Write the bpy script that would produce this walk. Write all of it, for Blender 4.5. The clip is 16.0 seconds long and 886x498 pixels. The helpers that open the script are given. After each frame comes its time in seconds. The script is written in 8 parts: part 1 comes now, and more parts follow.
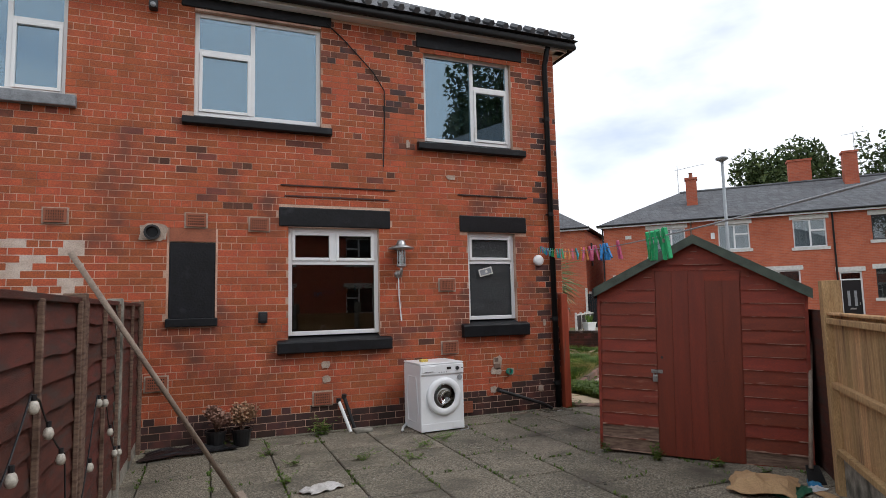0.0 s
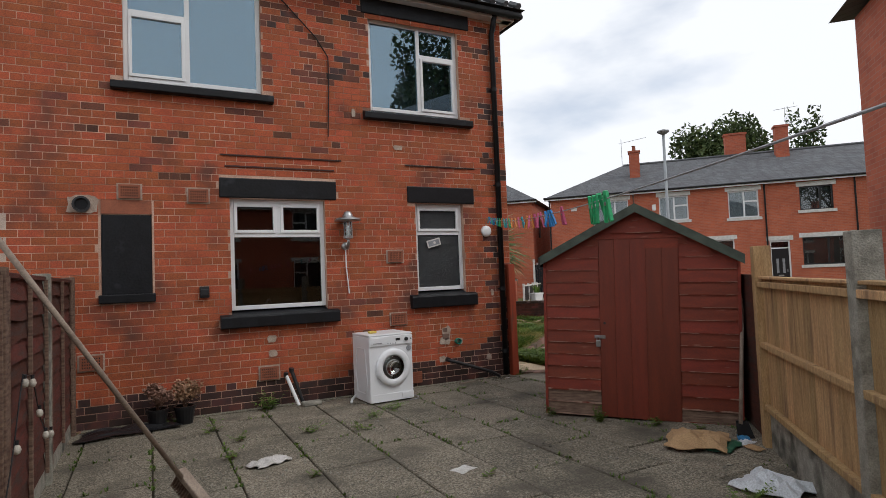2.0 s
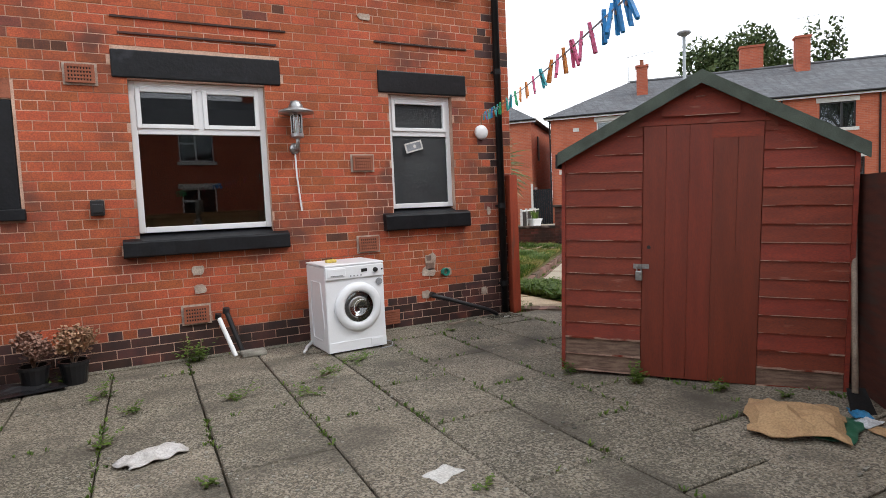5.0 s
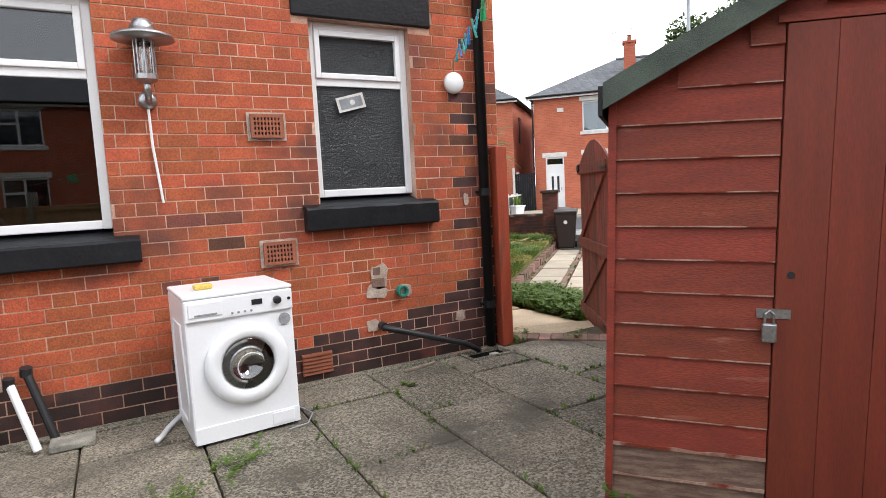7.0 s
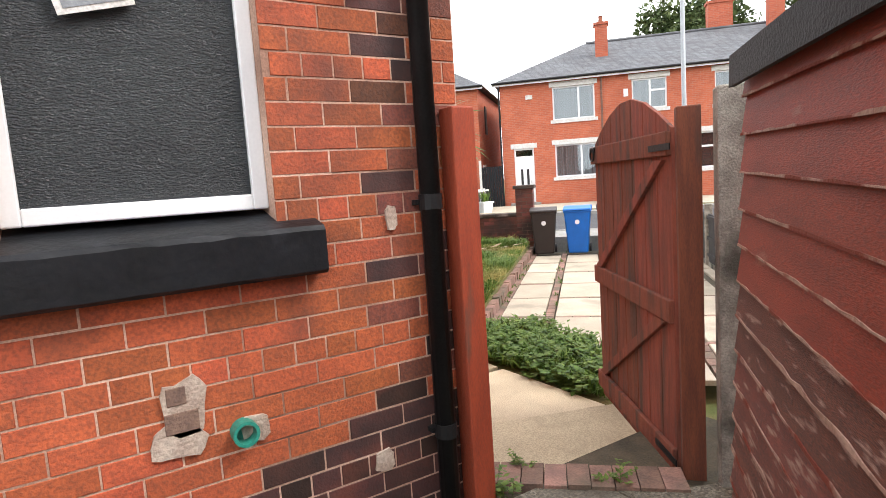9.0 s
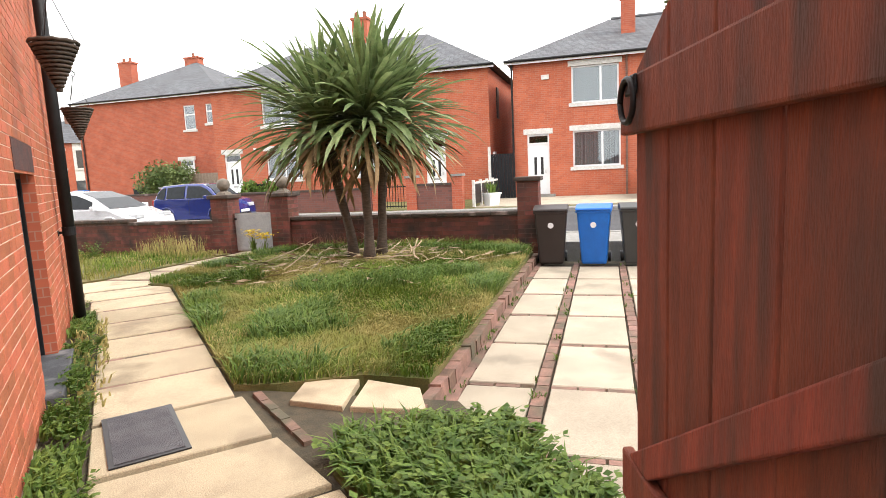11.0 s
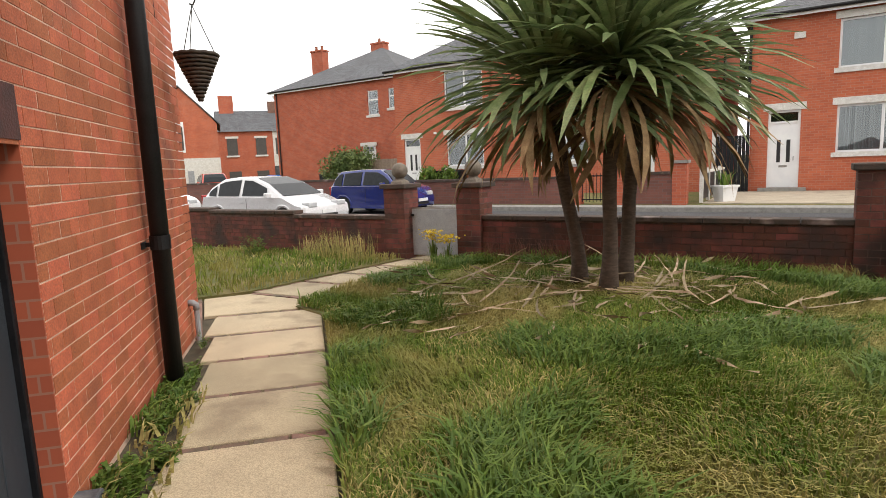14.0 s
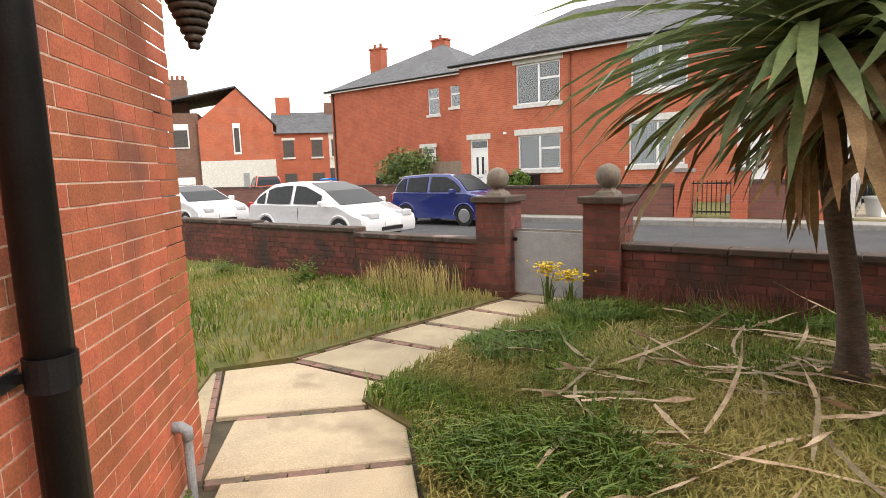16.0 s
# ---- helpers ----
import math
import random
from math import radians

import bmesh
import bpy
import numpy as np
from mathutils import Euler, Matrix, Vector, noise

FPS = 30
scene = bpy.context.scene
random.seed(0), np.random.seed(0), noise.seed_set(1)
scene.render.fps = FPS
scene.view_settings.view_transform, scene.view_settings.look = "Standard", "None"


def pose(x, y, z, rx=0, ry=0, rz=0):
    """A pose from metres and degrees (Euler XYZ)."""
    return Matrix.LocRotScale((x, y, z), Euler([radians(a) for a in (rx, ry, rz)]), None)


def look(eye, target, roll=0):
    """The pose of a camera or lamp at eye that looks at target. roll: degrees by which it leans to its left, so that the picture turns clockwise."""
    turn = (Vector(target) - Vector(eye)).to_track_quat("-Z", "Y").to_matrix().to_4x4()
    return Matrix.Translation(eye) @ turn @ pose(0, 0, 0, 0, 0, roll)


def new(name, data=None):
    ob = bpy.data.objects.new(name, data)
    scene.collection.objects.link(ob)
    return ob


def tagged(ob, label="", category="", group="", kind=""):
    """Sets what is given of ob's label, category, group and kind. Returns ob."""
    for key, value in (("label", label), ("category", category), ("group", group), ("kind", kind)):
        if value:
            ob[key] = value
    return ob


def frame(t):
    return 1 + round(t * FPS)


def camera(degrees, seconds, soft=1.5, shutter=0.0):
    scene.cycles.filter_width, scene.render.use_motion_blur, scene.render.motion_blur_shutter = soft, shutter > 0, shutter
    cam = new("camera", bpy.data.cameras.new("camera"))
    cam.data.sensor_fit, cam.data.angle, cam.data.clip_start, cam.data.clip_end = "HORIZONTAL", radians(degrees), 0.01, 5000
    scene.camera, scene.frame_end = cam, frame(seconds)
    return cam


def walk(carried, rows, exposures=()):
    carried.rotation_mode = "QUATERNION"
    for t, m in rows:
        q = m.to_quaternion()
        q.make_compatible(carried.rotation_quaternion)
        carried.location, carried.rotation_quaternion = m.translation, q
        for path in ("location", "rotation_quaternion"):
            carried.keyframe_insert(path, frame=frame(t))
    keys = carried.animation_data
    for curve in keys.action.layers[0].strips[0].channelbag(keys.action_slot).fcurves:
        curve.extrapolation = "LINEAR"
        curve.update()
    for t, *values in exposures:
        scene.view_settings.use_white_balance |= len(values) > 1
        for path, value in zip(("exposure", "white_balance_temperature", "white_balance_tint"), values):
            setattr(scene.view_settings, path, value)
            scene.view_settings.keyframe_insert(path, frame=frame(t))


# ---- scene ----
cam = camera(74.5, 16.0, soft=0.6)
EXPOSURES = [(0.0, 0.0, 6100, 10), (1.0, -0.1, 6200, 10), (1.6, -0.24, 6300, 10), (2.5, -0.15, 6200, 10), (3.5, 0.0, 6100, 10), (6.0, 0.8, 6200, 10), (7.0, 0.96, 6150, 10), (9.0, 1.36, 6400, 11), (11.5, 1.27, 6650, 11), (12.5, 0.52, 6650, 11), (13.5, 0.52, 6850, 11), (16.0, 0.9, 6850, 11)]
PATH = [
    (0, (0.58, 0.152, 1.577), (1.33, 1.996, 1.768), -1.4),
    (0.5, (0.59, 0.143, 1.571), (1.412, 1.958, 1.751), -1.4),
    (1, (0.601, 0.137, 1.565), (1.469, 1.931, 1.742), -1.5),
    (1.5, (0.601, 0.154, 1.567), (1.497, 1.936, 1.711), -1.8),
    (2, (0.617, 0.178, 1.545), (1.524, 1.958, 1.64), -2.3),
    (2.5, (0.644, 0.241, 1.485), (1.565, 2.017, 1.496), -2.4),
    (3, (0.758, 0.364, 1.423), (1.639, 2.159, 1.357), -2.2),
    (3.5, (0.94, 0.611, 1.365), (1.831, 2.4, 1.281), -2.3),
    (3.7, (1.01, 0.731, 1.345), (1.902, 2.519, 1.254), -2.4),
    (5.8, (2.028, 2.489, 1.379), (2.96, 4.25, 1.2), -2.5),
    (6, (2.149, 2.667, 1.377), (3.088, 4.423, 1.194), -2.5),
    (6.5, (2.439, 3.172, 1.368), (3.393, 4.92, 1.178), -2.6),
    (7, (2.781, 3.672, 1.359), (3.748, 5.411, 1.159), -2.9),
    (7.5, (3.063, 4.226, 1.4), (4.053, 5.95, 1.181), -3.2),
    (8, (3.442, 4.789, 1.383), (4.462, 6.496, 1.169), -3.4),
    (8.5, (3.836, 5.33, 1.387), (4.877, 7.026, 1.183), -3.7),
    (9, (4.27, 5.775, 1.40), (5.33, 7.455, 1.175), -3.8),
    (9.2, (4.445, 5.94, 1.42), (5.495, 7.625, 1.19), -3.7),
    (11.3, (6.465, 7.927, 1.401), (7.455, 9.643, 1.132), -2.5),
    (11.5, (6.569, 8.099, 1.412), (7.538, 9.829, 1.143), -2.5),
    (12, (6.776, 8.643, 1.437), (7.635, 10.43, 1.172), -2.4),
    (12.5, (6.94, 9.204, 1.436), (7.681, 11.042, 1.167), -2.6),
    (13, (6.954, 9.843, 1.419), (7.55, 11.734, 1.15), -2.5),
    (13.5, (6.955, 10.48, 1.393), (7.489, 12.387, 1.118), -2.3),
    (14, (6.938, 11.139, 1.374), (7.412, 13.062, 1.092), -2.3),
    (14.5, (6.941, 11.863, 1.377), (7.364, 13.797, 1.095), -2.5),
    (15, (6.941, 12.551, 1.42), (7.326, 14.493, 1.14), -2.5),
    (15.5, (6.877, 13.26, 1.43), (7.225, 15.211, 1.159), -2.3),
    (16, (6.833, 13.933, 1.444), (7.137, 15.892, 1.177), -2.0),
]
walk(cam, [(t, look(eye, target, roll)) for t, eye, target, roll in PATH],
     exposures=EXPOSURES)


# ---- sky and sun ----
world = bpy.data.worlds.new("sky")
scene.world = world
world.use_nodes = True
wt = world.node_tree
wt.nodes.clear()
w_out = wt.nodes.new("ShaderNodeOutputWorld")
w_bg = wt.nodes.new("ShaderNodeBackground")
w_sky = wt.nodes.new("ShaderNodeTexSky")
w_sky.sky_type, w_sky.sun_disc = "NISHITA", False
w_sky.sun_elevation, w_sky.sun_rotation = radians(47), radians(136)
w_map = wt.nodes.new("ShaderNodeTexCoord")
w_scale = wt.nodes.new("ShaderNodeMapping")
w_scale.inputs["Scale"].default_value = (1.0, 1.0, 2.6)
w_noise = wt.nodes.new("ShaderNodeTexNoise")
w_noise.inputs["Scale"].default_value = 2.3
w_noise.inputs["Detail"].default_value = 6
w_ramp = wt.nodes.new("ShaderNodeValToRGB")
w_ramp.color_ramp.elements[0].position, w_ramp.color_ramp.elements[0].color = 0.22, (0.45, 0.45, 0.45, 1)
w_ramp.color_ramp.elements[1].position, w_ramp.color_ramp.elements[1].color = 0.38, (1, 1, 1, 1)
w_mul = wt.nodes.new("ShaderNodeVectorMath")
w_mul.operation = "SCALE"
w_mul.inputs["Scale"].default_value = 0.15
w_mix = wt.nodes.new("ShaderNodeMix")
w_mix.data_type = "RGBA"
w_mix.inputs["B"].default_value = (1.15, 1.16, 1.18, 1)
wt.links.new(w_map.outputs["Generated"], w_scale.inputs["Vector"])
wt.links.new(w_scale.outputs["Vector"], w_noise.inputs["Vector"])
wt.links.new(w_noise.outputs["Fac"], w_ramp.inputs["Fac"])
wt.links.new(w_sky.outputs["Color"], w_mul.inputs[0])
wt.links.new(w_mul.outputs["Vector"], w_mix.inputs["A"])
wt.links.new(w_ramp.outputs["Color"], w_mix.inputs["Factor"])
wt.links.new(w_mix.outputs["Result"], w_bg.inputs["Color"])
wt.links.new(w_bg.outputs["Background"], w_out.inputs["Surface"])
w_bg.inputs["Strength"].default_value = 1.0

sun_data = bpy.data.lights.new("sun", "SUN")
sun_data.energy, sun_data.angle, sun_data.color = 1.2, radians(20), (1.0, 0.95, 0.88)
sun = new("sun", sun_data)
sun.matrix_world = look((25, -18, 30), (6, 2, 0))

# ---- materials ----


def mat(name, c1, c2=None, rough=0.7, metal=0.0, scale=8.0, fine=90.0, bump=0.15, spec=0.4, stain=None, stain_scale=1.2, stain_cut=(0.52, 0.68), vary=0.0, stretch=(1, 1, 1), coat=0.0, grain=0.3, speck=None, sheer=0.0):
    """A worn surface: two tones mixed by noise, a finer grain, stains with their own outline, relief."""
    m = bpy.data.materials.new(name)
    m.use_nodes = True
    nt = m.node_tree
    b = nt.nodes["Principled BSDF"]
    b.inputs["Roughness"].default_value = rough
    b.inputs["Metallic"].default_value = metal
    b.inputs["Specular IOR Level"].default_value = spec
    b.inputs["Coat Weight"].default_value = coat
    c2 = c2 or tuple(x * 0.8 for x in c1)
    geo = nt.nodes.new("ShaderNodeNewGeometry")
    mp = nt.nodes.new("ShaderNodeMapping")
    mp.inputs["Scale"].default_value = stretch
    nt.links.new(geo.outputs["Position"], mp.inputs["Vector"])

    def tex(s, d=4.0):
        n = nt.nodes.new("ShaderNodeTexNoise")
        n.inputs["Scale"].default_value, n.inputs["Detail"].default_value = s, d
        nt.links.new(mp.outputs["Vector"], n.inputs["Vector"])
        return n

    def mix(fac, a, bb, kind="MIX"):
        n = nt.nodes.new("ShaderNodeMix")
        n.data_type, n.blend_type = "RGBA", kind
        for sock, val in (("Factor", fac), ("A", a), ("B", bb)):
            if isinstance(val, (int, float)):
                n.inputs[sock].default_value = val
            elif isinstance(val, tuple):
                n.inputs[sock].default_value = (*val, 1)
            else:
                nt.links.new(val, n.inputs[sock])
        return n.outputs["Result"]

    def ramp(src, lo, hi):
        n = nt.nodes.new("ShaderNodeMapRange")
        n.inputs["From Min"].default_value, n.inputs["From Max"].default_value = lo, hi
        nt.links.new(src, n.inputs["Value"])
        return n.outputs["Result"]

    big, small = tex(scale), tex(fine, 3.0)
    col = mix(ramp(big.outputs["Fac"], 0.35, 0.65), c1, c2)
    col = mix(ramp(small.outputs["Fac"], 0.36, 0.66), col, mix(grain, col, (0.02, 0.02, 0.02)))
    if vary:
        oi = nt.nodes.new("ShaderNodeObjectInfo")
        add = nt.nodes.new("ShaderNodeMath")
        add.operation = "ADD"
        fr = nt.nodes.new("ShaderNodeMath")
        fr.operation = "FRACT"
        nt.links.new(oi.outputs["Random"], add.inputs[0])
        nt.links.new(geo.outputs["Random Per Island"], add.inputs[1])
        nt.links.new(add.outputs[0], fr.inputs[0])
        hsv = nt.nodes.new("ShaderNodeHueSaturation")
        mr = nt.nodes.new("ShaderNodeMapRange")
        mr.inputs["To Min"].default_value, mr.inputs["To Max"].default_value = 1 - vary, 1 + vary
        nt.links.new(fr.outputs[0], mr.inputs["Value"])
        nt.links.new(mr.outputs["Result"], hsv.inputs["Value"])
        hr = nt.nodes.new("ShaderNodeMapRange")
        hr.inputs["To Min"].default_value, hr.inputs["To Max"].default_value = 0.5 + vary * 0.03, 0.5 - vary * 0.03
        nt.links.new(fr.outputs[0], hr.inputs["Value"])
        nt.links.new(hr.outputs["Result"], hsv.inputs["Hue"])
        nt.links.new(col, hsv.inputs["Color"])
        col = hsv.outputs["Color"]
    if speck:
        # exposed pebbles: (scale, dark tone, light tone, share)
        vo = nt.nodes.new("ShaderNodeTexVoronoi")
        vo.inputs["Scale"].default_value = speck[0]
        nt.links.new(mp.outputs["Vector"], vo.inputs["Vector"])
        sx = nt.nodes.new("ShaderNodeSeparateColor")
        nt.links.new(vo.outputs["Color"], sx.inputs[0])
        col = mix(speck[3], col, mix(ramp(sx.outputs[0], 0.25, 0.85), col, mix(0.75, col, speck[2])))
        col = mix(ramp(sx.outputs[1], 0.72, 0.8), col, mix(speck[3], col, speck[1]))
    if stain:
        st = tex(stain_scale, 7.0)
        col = mix(ramp(st.outputs["Fac"], *stain_cut), col, stain)
    nt.links.new(col, b.inputs["Base Color"])
    if sheer:
        # thin leaves let part of the light through
        tl = nt.nodes.new("ShaderNodeBsdfTranslucent")
        ms = nt.nodes.new("ShaderNodeMixShader")
        ms.inputs[0].default_value = sheer
        nt.links.new(col, tl.inputs["Color"])
        nt.links.new(b.outputs[0], ms.inputs[1])
        nt.links.new(tl.outputs[0], ms.inputs[2])
        nt.links.new(ms.outputs[0], nt.nodes["Material Output"].inputs["Surface"])
    if bump:
        bp = nt.nodes.new("ShaderNodeBump")
        bp.inputs["Strength"].default_value, bp.inputs["Distance"].default_value = bump, 0.01
        nt.links.new(small.outputs["Fac"], bp.inputs["Height"])
        nt.links.new(bp.outputs["Normal"], b.inputs["Normal"])
    return m


def glass_mat(name, tint=(0.9, 0.95, 0.95), gain=2.2, base=0.05, rough=0.0, ripple=0.0, tone=(1, 1, 1)):
    """A pane: clear, with the strong reflection of two sheets."""
    m = bpy.data.materials.new(name)
    m.use_nodes = True
    nt = m.node_tree
    nt.nodes.clear()
    out = nt.nodes.new("ShaderNodeOutputMaterial")
    tr = nt.nodes.new("ShaderNodeBsdfTransparent")
    tr.inputs["Color"].default_value = (*tint, 1)
    gl = nt.nodes.new("ShaderNodeBsdfGlossy")
    gl.inputs["Roughness"].default_value = rough
    gl.inputs["Color"].default_value = (*tone, 1)
    fr = nt.nodes.new("ShaderNodeFresnel")
    fr.inputs["IOR"].default_value = 1.45
    ma = nt.nodes.new("ShaderNodeMath")
    ma.operation, ma.use_clamp = "MULTIPLY_ADD", True
    ma.inputs[1].default_value, ma.inputs[2].default_value = gain, base
    mx = nt.nodes.new("ShaderNodeMixShader")
    nt.links.new(fr.outputs[0], ma.inputs[0])
    nt.links.new(ma.outputs[0], mx.inputs[0])
    nt.links.new(tr.outputs[0], mx.inputs[1])
    nt.links.new(gl.outputs[0], mx.inputs[2])
    nt.links.new(mx.outputs[0], out.inputs["Surface"])
    if ripple:
        geo = nt.nodes.new("ShaderNodeNewGeometry")
        n = nt.nodes.new("ShaderNodeTexNoise")
        n.inputs["Scale"].default_value = ripple
        bp = nt.nodes.new("ShaderNodeBump")
        bp.inputs["Strength"].default_value, bp.inputs["Distance"].default_value = 0.8, 0.004
        nt.links.new(geo.outputs["Position"], n.inputs["Vector"])
        nt.links.new(n.outputs["Fac"], bp.inputs["Height"])
        nt.links.new(bp.outputs["Normal"], gl.inputs["Normal"])
    return m


def brick_far(name, c1, c2, mortar):
    """Brickwork of houses across the road, in the house's own axes."""
    m = bpy.data.materials.new(name)
    m.use_nodes = True
    nt = m.node_tree
    b = nt.nodes["Principled BSDF"]
    b.inputs["Roughness"].default_value = 0.85
    tc = nt.nodes.new("ShaderNodeTexCoord")
    sp = nt.nodes.new("ShaderNodeSeparateXYZ")
    ad = nt.nodes.new("ShaderNodeMath")
    ad.operation = "ADD"
    cb = nt.nodes.new("ShaderNodeCombineXYZ")
    br = nt.nodes.new("ShaderNodeTexBrick")
    br.inputs["Color1"].default_value, br.inputs["Color2"].default_value, br.inputs["Mortar"].default_value = (*c1, 1), (*c2, 1), (*mortar, 1)
    br.inputs["Scale"].default_value, br.inputs["Brick Width"].default_value, br.inputs["Row Height"].default_value = 1.0, 0.24, 0.086
    br.inputs["Mortar Size"].default_value = 0.006
    no = nt.nodes.new("ShaderNodeTexNoise")
    no.inputs["Scale"].default_value, no.inputs["Detail"].default_value = 0.9, 8
    mx = nt.nodes.new("ShaderNodeMix")
    mx.data_type, mx.blend_type = "RGBA", "MULTIPLY"
    mx.inputs["Factor"].default_value = 1.0
    rp = nt.nodes.new("ShaderNodeValToRGB")
    rp.color_ramp.elements[0].position, rp.color_ramp.elements[0].color = 0.3, (0.82, 0.78, 0.77, 1)
    rp.color_ramp.elements[1].position, rp.color_ramp.elements[1].color = 0.6, (1, 1, 1, 1)
    nt.links.new(tc.outputs["Object"], sp.inputs[0])
    nt.links.new(sp.outputs["X"], ad.inputs[0])
    nt.links.new(sp.outputs["Y"], ad.inputs[1])
    nt.links.new(ad.outputs[0], cb.inputs["X"])
    nt.links.new(sp.outputs["Z"], cb.inputs["Y"])
    nt.links.new(cb.outputs[0], br.inputs["Vector"])
    nt.links.new(tc.outputs["Object"], no.inputs["Vector"])
    nt.links.new(no.outputs["Fac"], rp.inputs["Fac"])
    nt.links.new(br.outputs["Color"], mx.inputs["A"])
    nt.links.new(rp.outputs["Color"], mx.inputs["B"])
    nt.links.new(mx.outputs["Result"], b.inputs["Base Color"])
    return m


BRICK = mat("red_brick", (0.50, 0.118, 0.042), (0.39, 0.087, 0.033), 0.8, scale=5, fine=95, bump=0.45, vary=0.2, grain=0.42, stain=(0.13, 0.045, 0.03), stain_scale=1.6, stain_cut=(0.56, 0.72))
# Paler copy of the red brick: skylight on the gable put into colour.
BRICK_GABLE_LIT = mat("orange_brick", (0.53, 0.15, 0.069), (0.42, 0.113, 0.052), 0.8, scale=5, fine=95, bump=0.4, vary=0.2, grain=0.35, stain=(0.2, 0.07, 0.045), stain_scale=1.4, stain_cut=(0.6, 0.74))
BRICK_SOOT = mat("sooty_brick", (0.20, 0.062, 0.034), (0.13, 0.042, 0.027), 0.8, scale=5, fine=95, bump=0.45, vary=0.35, grain=0.42)
BRICK_DARK = mat("blackened_brick", (0.075, 0.029, 0.022), (0.036, 0.018, 0.016), 0.7, scale=6, bump=0.35, vary=0.45, stain=(0.17, 0.05, 0.032), stain_scale=2.2, stain_cut=(0.6, 0.75))
MORTAR = mat("pink_mortar", (0.70, 0.48, 0.37), (0.42, 0.24, 0.17), 0.95, scale=2, fine=120, bump=0.4, stain=(0.14, 0.07, 0.05), stain_scale=1.0, stain_cut=(0.58, 0.74))
MORTAR_PALE = mat("pale_mortar", (0.82, 0.62, 0.50), (0.60, 0.40, 0.30), 0.95, scale=2, fine=120, bump=0.4)
MORTAR_GREY = mat("grey_brown_brick_core", (0.24, 0.15, 0.11), (0.16, 0.10, 0.08), 0.95, scale=20, bump=0.5)
MORTAR_PATCH = mat("bare_mortar", (0.55, 0.45, 0.37), (0.4, 0.3, 0.24), 0.95, scale=14, bump=0.6)
GARDEN_BRICK = mat("old_garden_brick", (0.20, 0.065, 0.045), (0.12, 0.045, 0.035), 0.9, scale=5, bump=0.4, vary=0.35, stain=(0.05, 0.035, 0.03), stain_scale=2.0, stain_cut=(0.5, 0.7))
GARDEN_MORTAR = mat("dirty_mortar", (0.16, 0.10, 0.08), (0.08, 0.055, 0.045), 0.95, bump=0.4)
COPING = mat("dark_coping", (0.10, 0.065, 0.05), (0.06, 0.05, 0.042), 0.9, bump=0.4, stain=(0.26, 0.2, 0.18), stain_scale=3, stain_cut=(0.58, 0.72))
FAR_BRICK = brick_far("far_red_brick", (0.45, 0.11, 0.053), (0.35, 0.082, 0.042), (0.36, 0.17, 0.12))
FAR_BROWN = brick_far("far_brown_brick", (0.20, 0.10, 0.07), (0.14, 0.07, 0.05), (0.2, 0.15, 0.12))
FAR_WALL_BRICK = brick_far("far_garden_brick", (0.20, 0.075, 0.055), (0.14, 0.06, 0.048), (0.15, 0.1, 0.085))
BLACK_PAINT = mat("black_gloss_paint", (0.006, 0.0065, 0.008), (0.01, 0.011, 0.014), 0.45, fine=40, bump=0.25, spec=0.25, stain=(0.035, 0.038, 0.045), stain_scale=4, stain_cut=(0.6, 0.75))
BLACK_METAL = mat("black_iron", (0.006, 0.006, 0.0065), (0.01, 0.01, 0.011), 0.5, bump=0.15, spec=0.25)
DARK_STONE = mat("dark_slate_step", (0.085, 0.09, 0.10), (0.05, 0.053, 0.06), 0.7, scale=6, bump=0.4, stain=(0.2, 0.2, 0.2), stain_scale=4, stain_cut=(0.6, 0.75))
GREY_STONE = mat("grey_stone_sill", (0.3, 0.32, 0.34), (0.2, 0.21, 0.23), 0.8, bump=0.4)
WHITE_PVC = mat("white_pvc", (0.78, 0.79, 0.79), (0.72, 0.73, 0.74), 0.35, scale=3, bump=0.0, spec=0.5, grain=0.04, stain=(0.5, 0.48, 0.42), stain_scale=3, stain_cut=(0.66, 0.85))
WHITE_PAINT = mat("white_masonry_paint", (0.74, 0.73, 0.70), (0.62, 0.60, 0.56), 0.8, bump=0.2)
SLATE = mat("grey_slate", (0.10, 0.105, 0.115), (0.065, 0.068, 0.075), 0.65, scale=2, vary=0.3, bump=0.2, stain=(0.19, 0.19, 0.18), stain_scale=0.8, stain_cut=(0.55, 0.75))
GLASS = glass_mat("window_glass")
FAR_GLASS = glass_mat("far_window_glass", (0.75, 0.8, 0.82), 1.6, 0.02)
GLASS_DARK = glass_mat("dark_window_glass", (0.4, 0.43, 0.45), 1.5, 0.015)
SKY_GLASS = glass_mat("sky_window_glass", (0.6, 0.72, 0.8), 2.4, 0.13, tone=(0.66, 0.82, 0.92))
FROSTED = mat("frosted_glass", (0.012, 0.016, 0.019), (0.022, 0.028, 0.031), 0.14, scale=3, fine=130, bump=1.0, spec=0.42, stretch=(0.55, 1, 1.5), grain=0.5)
# Dark colour stands in for the shade of unlit rooms.
ROOM = mat("room_shade", (0.10, 0.09, 0.085), (0.07, 0.065, 0.06), 0.9, bump=0)
CURTAIN = mat("net_curtain", (0.55, 0.56, 0.55), (0.42, 0.43, 0.43), 0.9, scale=1, fine=30, stretch=(14, 14, 0.3))
PAVING = mat("weathered_paving", (0.245, 0.21, 0.15), (0.165, 0.142, 0.102), 0.9, scale=2.2, fine=75, bump=1.0, vary=0.28, grain=0.7, stain=(0.085, 0.075, 0.058), stain_scale=1.5, stain_cut=(0.50, 0.70), speck=(95.0, (0.05, 0.045, 0.035), (0.50, 0.45, 0.36), 0.6))
